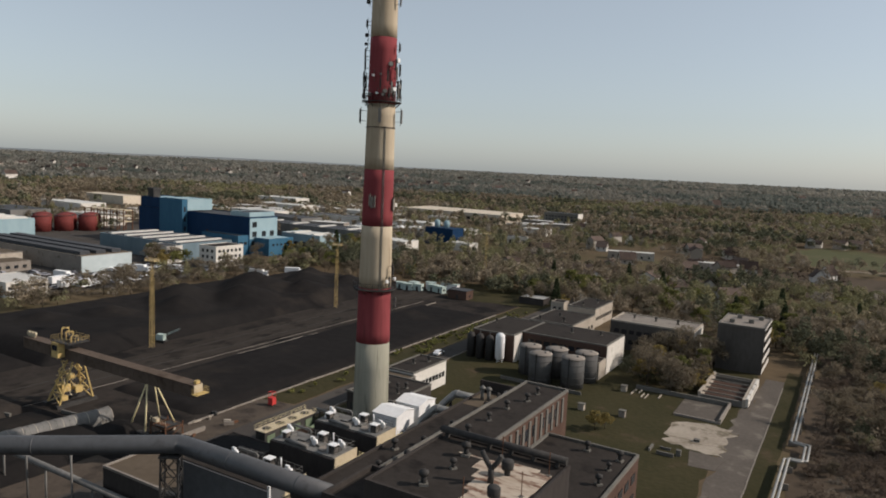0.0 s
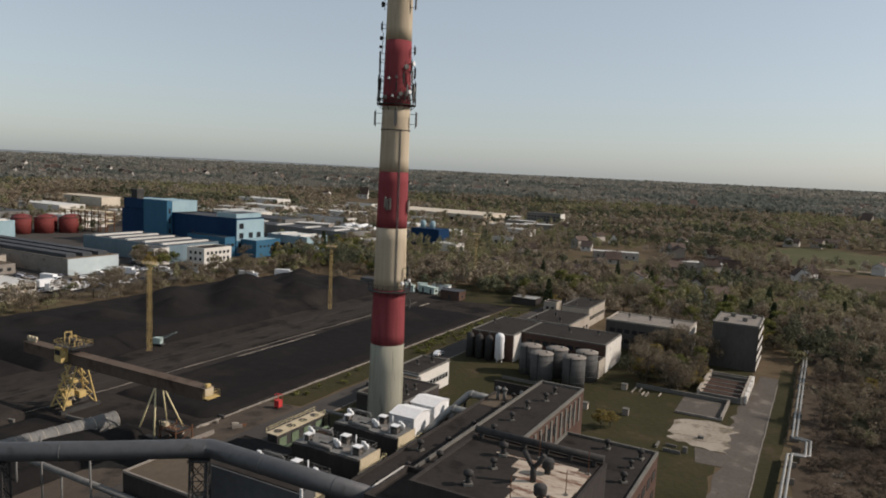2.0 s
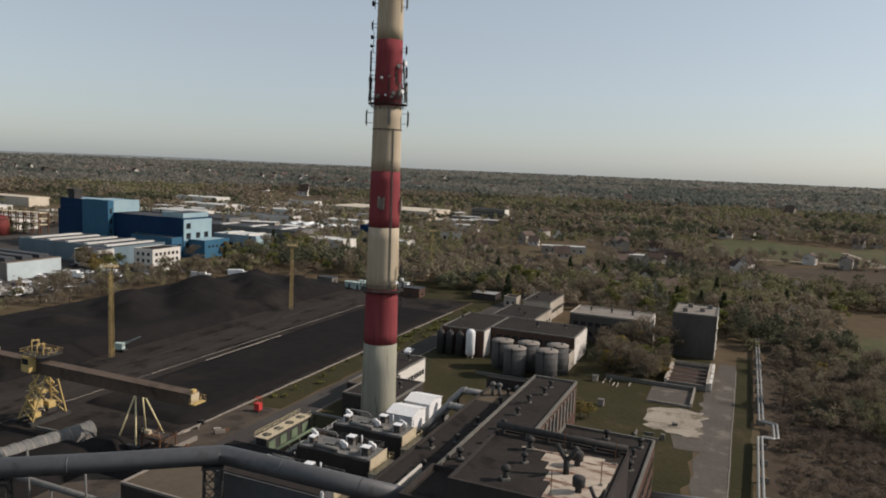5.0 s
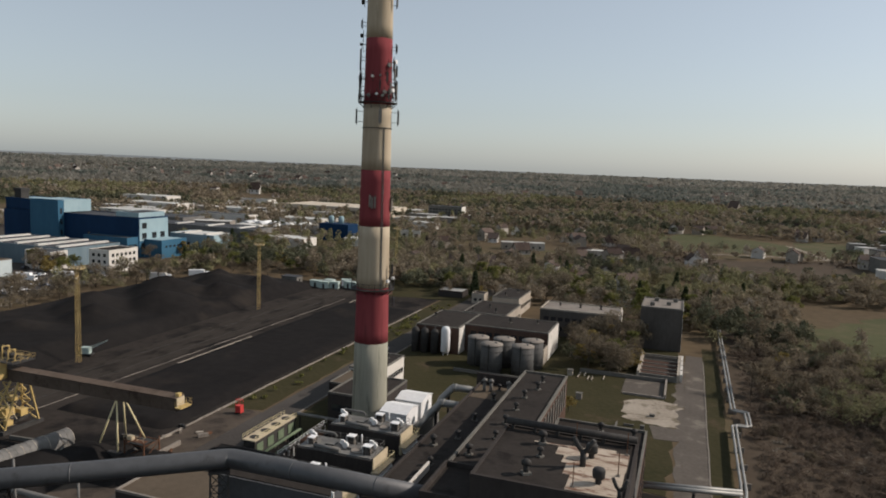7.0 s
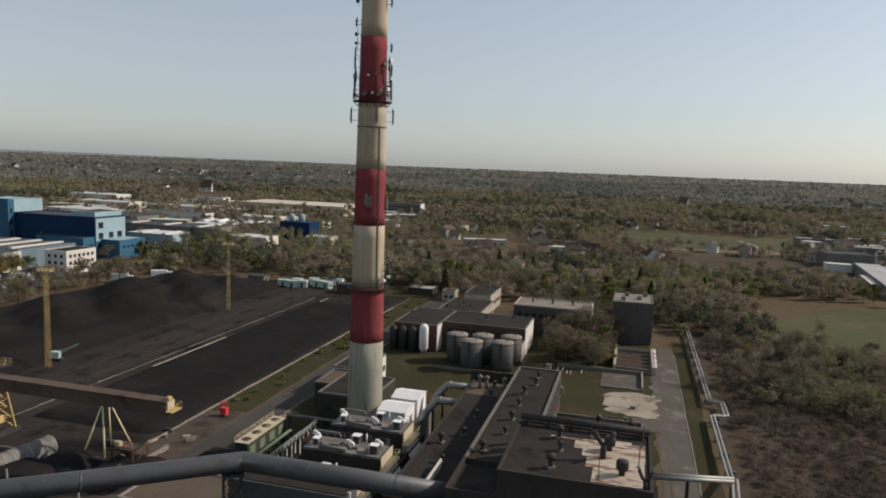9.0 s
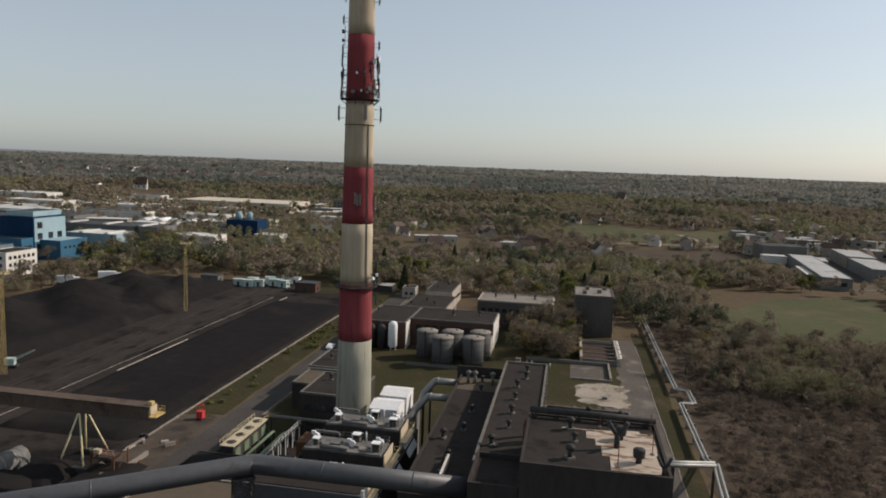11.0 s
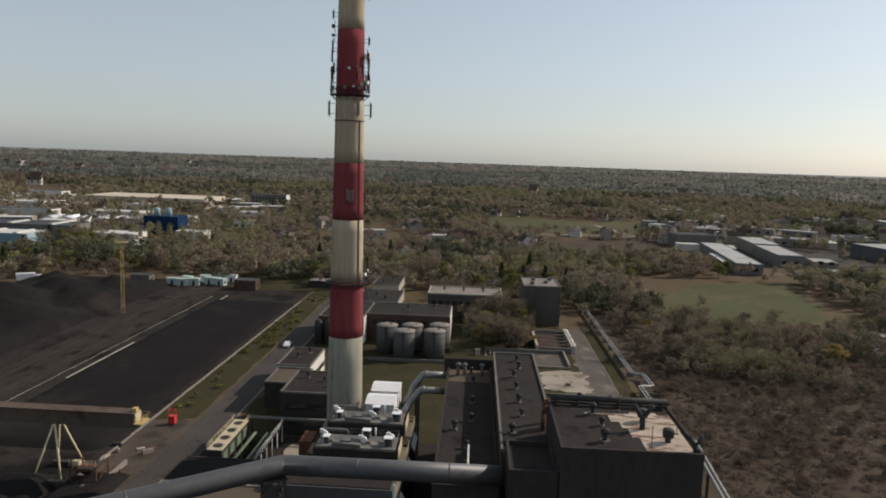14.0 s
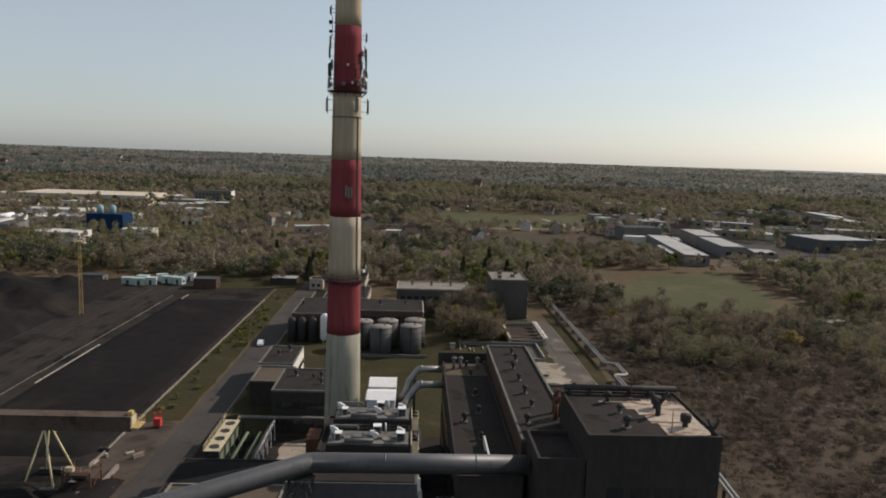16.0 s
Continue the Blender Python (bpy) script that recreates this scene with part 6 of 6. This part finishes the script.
def truck(loc, rz, box_paint, label):
    t = thing("truck", loc, label, "truck", rz, "parked trucks")
    part("cargo_box", box(B(), -4.5, -1.25, 0.95, 2.4, 1.25, 3.7), box_paint, t)
    part("cab", box(B(), 2.6, -1.2, 0.6, 4.5, 1.2, 2.9), "car_white", t)
    part("windscreen", box(B(), 4.5, -1.05, 1.7, 4.56, 1.05, 2.6), "glass", t)
    part("chassis", box(B(), -4.4, -0.5, 0.55, 4.3, 0.5, 0.95), "dark_metal", t)
    for x in (-3.4, -2.2, 3.4):
        for y in (-1.05, 1.05):
            part("wheel", rod(B(), (x, y - 0.15, 0.5), (x, y + 0.15, 0.5), 0.5, n=14), "rubber", t)
    return t


k1 = truck((-266, 172, 0.06), 100, "white_metal", "white box truck parked on the lot")
for x, y, rz in ((-270, 166, 96), (-280, 168, 100), (-290, 176, 12), (-285, 210, 20), (-275, 222, 18), (-240, 240, 30), (-232, 256, 32)):
    copy_thing(k1, pose(x, y, 0.06, 0, 0, rz))


# ---- houses ----
def house(w, d, h, rise, label):
    t = thing("house", (0, 0, 0), label, "house", 0, "detached houses")
    b = B()
    s = [[b.verts.new(p) for p in ((x, -d / 2, 0), (x, d / 2, 0), (x, d / 2, h), (x, 0, h + rise), (x, -d / 2, h))] for x in (-w / 2, w / 2)]
    for k in range(5):
        b.faces.new((s[0][k], s[0][(k + 1) % 5], s[1][(k + 1) % 5], s[1][k]))
    b.faces.new(s[0][::-1])
    b.faces.new(s[1])
    part("wall", b, "house_wall", t)
    for sg in (-1, 1):
        b = B()
        v = [b.verts.new((x, y, z + o)) for o in (0.03, 0.25) for x, y, z in ((-w / 2 - 0.4, 0, h + rise), (w / 2 + 0.4, 0, h + rise), (w / 2 + 0.4, sg * (d / 2 + 0.5), h - 0.5 * rise / (d / 2)), (-w / 2 - 0.4, sg * (d / 2 + 0.5), h - 0.5 * rise / (d / 2)))]
        for q in ((0, 1, 2, 3), (4, 5, 6, 7), (0, 1, 5, 4), (1, 2, 6, 5), (2, 3, 7, 6), (3, 0, 4, 7)):
            b.faces.new([v[k] for k in q])
        part("roof_slope", b, "tile_roof", t)
    part("chimney", box(B(), w * 0.2, -0.3, h + rise * 0.6, w * 0.2 + 0.6, 0.3, h + rise + 0.9), "brick", t)
    me = mesh_of("window", box(B(), -0.6, -0.04, 0, 0.6, 0.04, 1.3), "glass")
    for x, y, z, r in ((-w * 0.25, -d / 2 - 0.03, 1.2, 0), (w * 0.25, -d / 2 - 0.03, 1.2, 0), (w / 2 + 0.03, -d * 0.2, 1.2, 90), (w / 2 + 0.03, d * 0.2, 1.2, 90), (w / 2 + 0.03, 0, h + 0.3, 90)):
        o = new("window", me)
        o.parent, o.location, o.rotation_euler = t, (x, y, z), (0, 0, radians(r))
    return t


models = [house(10, 8, 3.4, 4.2, "pale plastered house with a steep tiled roof"), house(12, 9, 5.6, 2.2, "two-storey plastered house with a shallow roof"), house(9, 8, 3.0, 3.2, "small plastered house with a gabled roof")]
spots = [(-182, 357), (-164, 357), (-74, 355), (-123, 444), (-175, 431), (-109, 370), (-124, 363), (-112, 341), (-100, 331), (-46, 337), (-88, 362), (-60, 372)]
while len(spots) < 100:
    k = rng.random()
    if k < 0.2:
        p = (rng.uniform(-180, -30), rng.uniform(300, 480))
    elif k < 0.6:
        p = (rng.uniform(20, 420), rng.uniform(620, 1100))
    elif k < 0.8:
        p = (rng.uniform(-240, 60), rng.uniform(640, 1000))
    else:
        p = (rng.uniform(-900, -250), rng.uniform(720, 1300))
    meadow = -45 < p[0] < 125 and 530 < p[1] < 700
    if not meadow and all(math.dist(p, q) > 15 for q in spots):
        spots.append(p)
for k, (x, y) in enumerate(spots):
    m = pose(x, y, 0, 0, 0, rng.choice([0, 90, 35, 120]) + rng.normal(0, 6))
    if k < 3:
        models[k].matrix_basis = m
    else:
        copy_thing(models[k % 3], m)
# pale terraced roofs by the field road
for x, y, w, rz in ((-128, 470, 30, 18), (-70, 455, 24, 10)):
    t = building("row_house", -w / 2, -4, w / 2, 4, 5, "house_wall", "pale_roof", "long row building with a pale roof", "row house", 0.2, [("-y", 6, 1, 1.4, 1.3, 1.4, 3, 1)])
    t.matrix_basis = pose(x, y, 0, 0, 0, rz)
t = building("glasshouse", -9, -3, 9, 3, 3, "pale_roof", "pale_roof", "long pale plastic greenhouse among trees", "greenhouse", 0)
t.matrix_basis = pose(-40, 292, 0, 0, 0, 30)


# ---- trees ----
def cards(centres, radii, sizes, per, seed, low=0.25, slim=1.0):
    """Clumps of small leaf cards: per cards in each flattened ball."""
    r = np.random.default_rng(seed)
    n = len(centres)
    d = r.normal(size=(n, per, 3))
    d /= np.linalg.norm(d, axis=2, keepdims=True)
    d *= r.uniform(low, 1.0, (n, per, 1)) ** 0.5
    c = centres[:, None] + d * radii[:, None]
    a = r.normal(size=(n, per, 3))
    a /= np.linalg.norm(a, axis=2, keepdims=True)
    b = np.cross(a, r.normal(size=(n, per, 3)))
    b /= np.linalg.norm(b, axis=2, keepdims=True) + 1e-6
    s = (sizes[:, None] * r.uniform(0.5, 1.25, (n, per)))[..., None]
    b = b * slim
    v = np.stack([c - a * s - b * s * 0.6, c + a * s * 0.8 - b * s * 0.9, c + a * s + b * s * 0.7, c - a * s * 0.7 + b * s], 2)
    return v.reshape(-1, 3), np.arange(n * per * 4).reshape(-1, 4)


def tree(h, spread, material, label, seed, conifer=False):
    r = np.random.default_rng(seed)
    t = thing("tree", (0, 0, 0), label, "tree", 0, "trees")
    b = B()
    rod(b, (0, 0, -0.1), (0.1, 0, h * 0.5), 0.02 * h, 0.012 * h, 7)
    rod(b, (0.1, 0, h * 0.5), (0, 0.1, h * 0.92), 0.012 * h, 0.003 * h, 6)
    lobes = []
    if conifer:
        for k in range(9):
            z = h * (0.18 + 0.8 * k / 9)
            for j in range(4):
                a = j * 1.57 + k
                q = spread * (1 - 0.9 * k / 9) * 0.6
                lobes.append((q * math.cos(a), q * math.sin(a), z, q * 0.75, q * 0.75, h * 0.07))
    else:
        for k in range(13):
            a, f = r.uniform(0, math.tau), r.uniform(0.35, 1)
            z = h * r.uniform(0.38, 0.9)
            q = spread * f * (1.15 - 0.75 * abs(z / h - 0.58) * 2)
            p = (q * math.cos(a), q * math.sin(a), z)
            rod(b, (0, 0, max(h * 0.22, z - q * 0.9)), p, 0.006 * h, 0.002 * h, 5)
            s = spread * r.uniform(0.28, 0.5)
            lobes.append((*p, s, s, s * r.uniform(0.6, 0.95)))
        lobes.append((0, 0, h * 0.88, spread * 0.4, spread * 0.4, h * 0.1))
    part("trunk", b, "bark", t)
    L = np.array(lobes)
    v, f = cards(L[:, :3], L[:, 3:], np.full(len(L), 0.34 if conifer else 0.5 if material == "leaf_bare" else 0.26), 22 if conifer else 66 if material == "leaf_bare" else 60, seed, slim=0.16 if material == "leaf_bare" else 1.0)
    ob = soup("crown", v, f, material, "", "", "")
    ob.parent = t
    return t


kinds = [tree(10, 3.6, "leaf_bare", "bare brown deciduous tree with fine twigs", 1), tree(12, 4.4, "leaf_bare", "tall bare brown tree with fine twigs", 2), tree(9, 3.6, "leaf_green", "broad tree in fresh green spring leaf", 3), tree(11, 3.4, "leaf_green", "tall tree in fresh green spring leaf", 4), tree(8, 3.2, "leaf_gold", "young tree with yellowish spring catkins", 5), tree(13, 3.0, "leaf_pine", "dark green narrow conifer tree", 6, True), tree(6, 3.0, "leaf_bare", "low bare brown shrub tree", 7)]
placed = [0] * len(kinds)


def plant(k, x, y, s=1.0):
    m = pose(x, y, 0.02, 0, 0, rng.uniform(0, 360)) @ Matrix.Diagonal((s, s, s * rng.uniform(0.9, 1.12), 1))
    if not placed[k]:
        kinds[k].matrix_basis = m
    else:
        ob = copy_thing(kinds[k], pose(0, 0, 0))
        ob.matrix_basis = m
    placed[k] += 1


def grove(n, x0, y0, x1, y1, mix, s0=0.8, s1=1.15, gap=3.0):
    done = []
    for _ in range(n * 6):
        if len(done) == n:
            break
        p = (rng.uniform(x0, x1), rng.uniform(y0, y1))
        if all(math.dist(p, q) > gap for q in done):
            done.append(p)
            plant(int(rng.choice(len(kinds), p=np.array(mix) / sum(mix))), *p, rng.uniform(s0, s1))


grove(24, -50, 186, -31.5, 216, (5, 2, 1, 1, 3, 0, 3), 0.7, 1.0)
grove(8, -54, 214, -34, 229, (4, 2, 1, 1, 1, 0, 2), 0.7, 1.0)
plant(4, -44.8, 146.5, 0.62)
plant(4, -43.2, 148.5, 0.5)
grove(30, -260, 96, -240, 300, (6, 4, 0, 1, 1, 0, 3), 0.7, 1.05, 4)
grove(34, -268, 268, -180, 330, (4, 3, 4, 3, 3, 1, 3), 0.7, 1.05, 4)
grove(34, -130, 270, -20, 320, (4, 3, 3, 2, 2, 3, 3), 0.7, 1.05, 4)
grove(14, -36, 250, -8, 282, (4, 3, 2, 2, 2, 2, 3), 0.8, 1.1, 4)
grove(44, -3, 172, 58, 232, (9, 2, 0, 0, 1, 0, 6), 0.6, 0.95, 4)
grove(30, 0, 70, 70, 172, (5, 0, 0, 0, 1, 0, 9), 0.35, 0.65, 6)
grove(20, -290, 284, -264, 420, (4, 3, 4, 3, 3, 2, 2), 0.8, 1.1, 4)
grove(24, 20, 340, 84, 395, (4, 3, 3, 2, 3, 0, 3), 0.7, 1.0, 4)
grove(20, 92, 222, 130, 246, (4, 3, 1, 1, 3, 0, 3), 0.7, 1.0, 4)
grove(10, -304, 222, -288, 244, (2, 2, 4, 3, 3, 0, 2), 0.7, 1.0, 4)


grove(30, -170, 300, -20, 400, (3, 3, 3, 3, 2, 4, 1), 0.7, 1.05, 5)
grove(14, -12, 300, 24, 372, (3, 3, 3, 3, 2, 1, 1), 0.7, 1.0, 5)


# ---- woods and scrub ----
clear = [(-240, 20, 4, 262), (-530, 100, -262, 300), (-445, 300, -286, 360), (-480, 430, -330, 475), (-430, 640, -318, 706), (-275, 430, -243, 456), (-280, 672, -238, 694), (-40, 538, 74, 690), (64, 562, 118, 690), (14, 236, 104, 338), (36, 220, 76, 237), (0, 400, 100, 500), (86, 345, 180, 505), (205, 430, 262, 482), (-200, 262, -94, 290), (170, 525, 300, 600), (-320, 334, -284, 360), (-415, 118, -262, 262)]


def free(p):
    ok = np.ones(len(p), bool)
    for x0, y0, x1, y1 in clear:
        ok &= ~((p[:, 0] > x0) & (p[:, 0] < x1) & (p[:, 1] > y0) & (p[:, 1] < y1))
    return ok


def wedge(n, r0, r1, seed, bias=1.0):
    """Places spread over the ground ahead, between two distances."""
    r = np.random.default_rng(seed)
    d = np.sqrt(r.uniform(r0**2, r1**2, n)) if bias == 1 else r0 * (r1 / r0) ** r.uniform(0, 1, n)
    a = r.uniform(radians(44), radians(172), n)
    return np.stack([-30 + d * np.cos(a), -10 + d * np.sin(a)], 1)


def thin(p, scale, cut, seed, sharp=0.12):
    keep = np.array([noise.fractal(Vector((x * scale, y * scale, seed)), 0.6, 2.0, 3) for x, y in p])
    return keep > cut + sharp * np.random.default_rng(int(seed * 10)).normal(size=len(p))


def wood(name, p, material, label, seed, r0, r1, h0, h1, size, per, slim=1.0, lobes=4, loose=0.45):
    """Many crowns, each of a few lobes with leaf cards that lie along the lobe's surface."""
    r = np.random.default_rng(seed)
    n = len(p)
    rad, hh = r.uniform(r0, r1, n), r.uniform(h0, h1, n) * r.uniform(0.8, 1.15, n)
    base = np.array([rise(x, y) for x, y in p])
    turn, out = r.uniform(0, math.tau, (n, lobes)), r.uniform(0.15, 0.75, (n, lobes)) * rad[:, None]
    up = hh[:, None] * r.uniform(0.34, 0.82, (n, lobes))
    up[:, 0], out[:, 0] = hh * 0.74, rad * 0.1
    lr = rad[:, None] * r.uniform(0.42, 0.72, (n, lobes))
    lh = np.minimum(hh[:, None] * r.uniform(0.18, 0.3, (n, lobes)), hh[:, None] - up + 0.3)
    centre = np.stack([p[:, :1] + out * np.cos(turn), p[:, 1:] + out * np.sin(turn), base[:, None] + up], 2).reshape(-1, 3)
    radii = np.stack([lr, lr, lh], 2).reshape(-1, 3)
    m = len(centre)
    d = r.normal(size=(m, per, 3))
    d[..., 2] = np.abs(d[..., 2]) * 1.1 - 0.35
    d /= np.linalg.norm(d, axis=2, keepdims=True)
    c = centre[:, None] + d * radii[:, None] * r.uniform(0.72, 1.04, (m, per, 1))
    normal = d / radii[:, None] * lr.reshape(-1)[:, None, None] + loose * r.normal(size=(m, per, 3))
    normal /= np.linalg.norm(normal, axis=2, keepdims=True)
    a = np.cross(normal, r.normal(size=(m, per, 3)))
    a /= np.linalg.norm(a, axis=2, keepdims=True) + 1e-6
    b = np.cross(normal, a) * slim
    w = (size * r.uniform(0.5, 1.3, (m, per)))[..., None]
    v = np.stack([c - a * w - b * w * 0.6, c + a * w * 0.8 - b * w * 0.9, c + a * w + b * w * 0.7, c - a * w * 0.7 + b * w], 2).reshape(-1, 3)
    v[:, 2] = np.maximum(v[:, 2], -0.1)
    return soup(name, v, np.arange(m * per * 4).reshape(-1, 4), material, label, "woods")


def sorts(p, scale, seed):
    """Shares places out among bare, green, dark and pale trees, in patches."""
    r = np.random.default_rng(int(seed * 10))
    f = np.array([noise.fractal(Vector((x * scale, y * scale, seed)), 0.7, 2.0, 3) for x, y in p]) + r.normal(0, 0.16, len(p))
    g = np.array([noise.fractal(Vector((x * scale * 1.6, y * scale * 1.6, seed + 7)), 0.7, 2.0, 3) for x, y in p]) + r.normal(0, 0.14, len(p))
    k = np.where(g > 0.3, 2, np.where(f > 0.12, 1, 0))
    return np.where((r.uniform(0, 1, len(p)) < 0.035) & (k < 2), 3, k)


SORTS = (("bare_wood", "woods", "bare brown spring wood of fine twigs"), ("green_wood", "green_woods", "wood in fresh green and gold spring leaf"), ("dark_wood", "dark_woods", "dark clumps of conifers and alders"), ("pale_trees", "pale_blossom", "scattered pale blossoming trees and birches"))


def mixed(p, scale, seed, *args, **kw):
    k = sorts(p, scale, seed)
    for j, (name, material, label) in enumerate(SORTS):
        if (k == j).any():
            wood(name, p[k == j], material, label, int(seed * 100) + j, *args, **kw)


r = np.random.default_rng(5)
p = wedge(6800, 250, 660, 21)
p = p[free(p)]
p = p[thin(p, 0.012, -0.28, 1.3)]
h = np.stack([r.uniform(-180, 10, 620), r.uniform(276, 400, 620)], 1)
h = h[thin(h, 0.02, -0.15, 9.3, 0.2)]
h = np.concatenate([h, np.stack([r.uniform(-262, -110, 260), r.uniform(292, 336, 260)], 1), np.stack([r.uniform(-14, 8, 110), r.uniform(240, 345, 110)], 1)])
h = np.concatenate([h, np.stack([r.uniform(-12, 78, 190), r.uniform(340, 398, 190)], 1), np.stack([r.uniform(106, 190, 330), r.uniform(225, 342, 330)], 1), np.stack([r.uniform(8, 22, 60), r.uniform(236, 330, 60)], 1)])
mixed(np.concatenate([p, h]), 0.011, 1.7, 2.0, 4.0, 4.5, 11, 0.5, 34, 0.5, loose=0.6)
p = wedge(14000, 640, 1350, 22)
p = p[free(p)]
p = p[thin(p, 0.006, -0.34, 2.3)]
mixed(p, 0.0055, 2.7, 3.2, 6.4, 6, 13, 1.0, 14, 0.75, loose=0.8)
p = wedge(15000, 1300, 3000, 23)
p = p[thin(p, 0.003, -0.3, 3.3)]
k = sorts(p, 0.0018, 3.7)
# These distant woods wear colours with the haze painted in.
wood("far_wood", p[(k != 2)], "hazed_far_woods", "distant unbroken woodland", 33, 8, 17, 9, 17, 2.4, 9, 0.9, 3, 1.6)
wood("far_dark_wood", p[k == 2], "hazed_dark_woods", "distant dark conifer woodland", 43, 9, 18, 11, 18, 2.4, 9, 0.9, 3, 1.6)
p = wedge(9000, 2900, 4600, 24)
wood("farthest_wood", p, "hazed_far_woods", "woodland at the horizon", 34, 18, 40, 12, 19, 5.5, 7, 0.9, 2, 1.6)

p = np.stack([r.uniform(-3, 75, 4200), r.uniform(35, 235, 4200)], 1)
p = p[thin(p, 0.03, -0.5, 4.3, 0.3)]
q = np.stack([r.uniform(-4, 125, 2600), r.uniform(100, 240, 2600)], 1)
q = q[(q[:, 1] > 168 - 0.25 * q[:, 0]) & (thin(q, 0.02, -0.15, 7.3, 0.2))]
q = q[free(q)]
q = np.concatenate([q, np.stack([r.uniform(-51, -33, 90), r.uniform(184, 216, 90)], 1), np.stack([r.uniform(-66, -8, 160), r.uniform(247, 300, 160)], 1), np.stack([r.uniform(-250, -238, 110), r.uniform(90, 290, 110)], 1)])
half = r.uniform(0, 1, len(q)) < 0.5
mixed(q[half], 0.03, 4.7, 1.3, 3.0, 3, 8, 0.4, 26, 0.25, loose=0.8)
q = q[~half]
wood("thicket", q, "leaf_bare", "thicket of low bare trees on the wasteland", 38, 1.4, 2.8, 3, 7.5, 0.42, 24, 0.22, 4, 0.9)
wood("scrub", p, "scrub", "tangled dry brown scrub of the wasteland", 35, 0.8, 2.2, 0.7, 2.6, 0.36, 18, 0.18, 3, 0.9)
t = r.uniform(0, 1, 700)
p = np.stack([8 + 60 * t + r.normal(0, 9, 700), 150 - 50 * t + r.normal(0, 9, 700)], 1)
p = p[thin(p, 0.05, 0.0, 8.3, 0.2)]
wood("pale_reeds", p, "pale_blossom", "pale dry reeds lying in the wasteland", 45, 0.5, 1.3, 0.4, 1.0, 0.3, 12, 0.12, 2, 0.8)
p = np.stack([r.uniform(-113.5, -107.5, 160), r.uniform(120, 262, 160)], 1)
p = p[thin(p, 0.05, 0.0, 5.3, 0.25)]
wood("verge_bushes", p, "leaf_green", "low green bushes along the verge", 36, 0.4, 1.1, 0.5, 1.5, 0.2, 14)
p = np.stack([r.uniform(-100, 110, 900), r.uniform(372, 520, 900)], 1)
p = p[thin(p, 0.02, 0.12, 6.3, 0.15) & free(p)]
wood("field_scrub", p, "scrub", "sparse dry scrub on the fallow field", 37, 0.8, 2.2, 1, 3, 0.4, 7)
# lit roofs of far villages
vr = np.random.default_rng(9)
for k in range(140):
    a, d = vr.uniform(radians(55), radians(160)), vr.uniform(1100, 2700)
    if k < 90:
        a, d = vr.uniform(radians(112), radians(158)), vr.uniform(1500, 2700)
    w = vr.uniform(8, 20)
    ob = copy_thing(models[int(vr.integers(3))], pose(-30 + d * math.cos(a), -10 + d * math.sin(a), rise(-30 + d * math.cos(a), -10 + d * math.sin(a)), 0, 0, vr.uniform(0, 180)))
    ob.scale = (1.5, 1.3, 2.4)
    ob["label"] = "pale house of a far village"
    ob["group"] = "village houses"
# pale houses scattered through the woods
for k in range(110):
    x, y = vr.uniform(-240, 330), vr.uniform(420, 900)
    if not free(np.array([[x, y]]))[0]:
        continue
    ob = copy_thing(models[int(vr.integers(3))], pose(x, y, 0, 0, 0, vr.uniform(0, 180)))
    ob.scale = (0.85, 0.85, vr.uniform(1.0, 1.25))
    ob["label"] = "pale house half hidden among spring trees"
    ob["group"] = "village houses"
# far hills closing the view, their haze put into the blue-grey colour
bm = B()
prev = None
for k in range(241):
    a = math.tau * k / 240
    x, y = -40 + 4680 * math.cos(a), 60 + 4680 * math.sin(a)
    deg = math.degrees(a)
    top = 38 + 9 * max(0, min(1, (deg - 112) / 20)) + 6 * max(0, min(1, (74 - deg) / 12)) + 2.5 * noise.noise(Vector((6 * math.cos(a), 6 * math.sin(a), 3.0))) + 1.5 * noise.noise(Vector((40 * math.cos(a), 40 * math.sin(a), 1.0)))
    col = [bm.verts.new(q) for q in ((x * 0.96, y * 0.96, -2), (x, y, top), (x * 1.02, y * 1.02, -2))]
    if prev:
        for j in (0, 1):
            bm.faces.new((prev[j], col[j], col[j + 1], prev[j + 1])).smooth = True
    prev = col
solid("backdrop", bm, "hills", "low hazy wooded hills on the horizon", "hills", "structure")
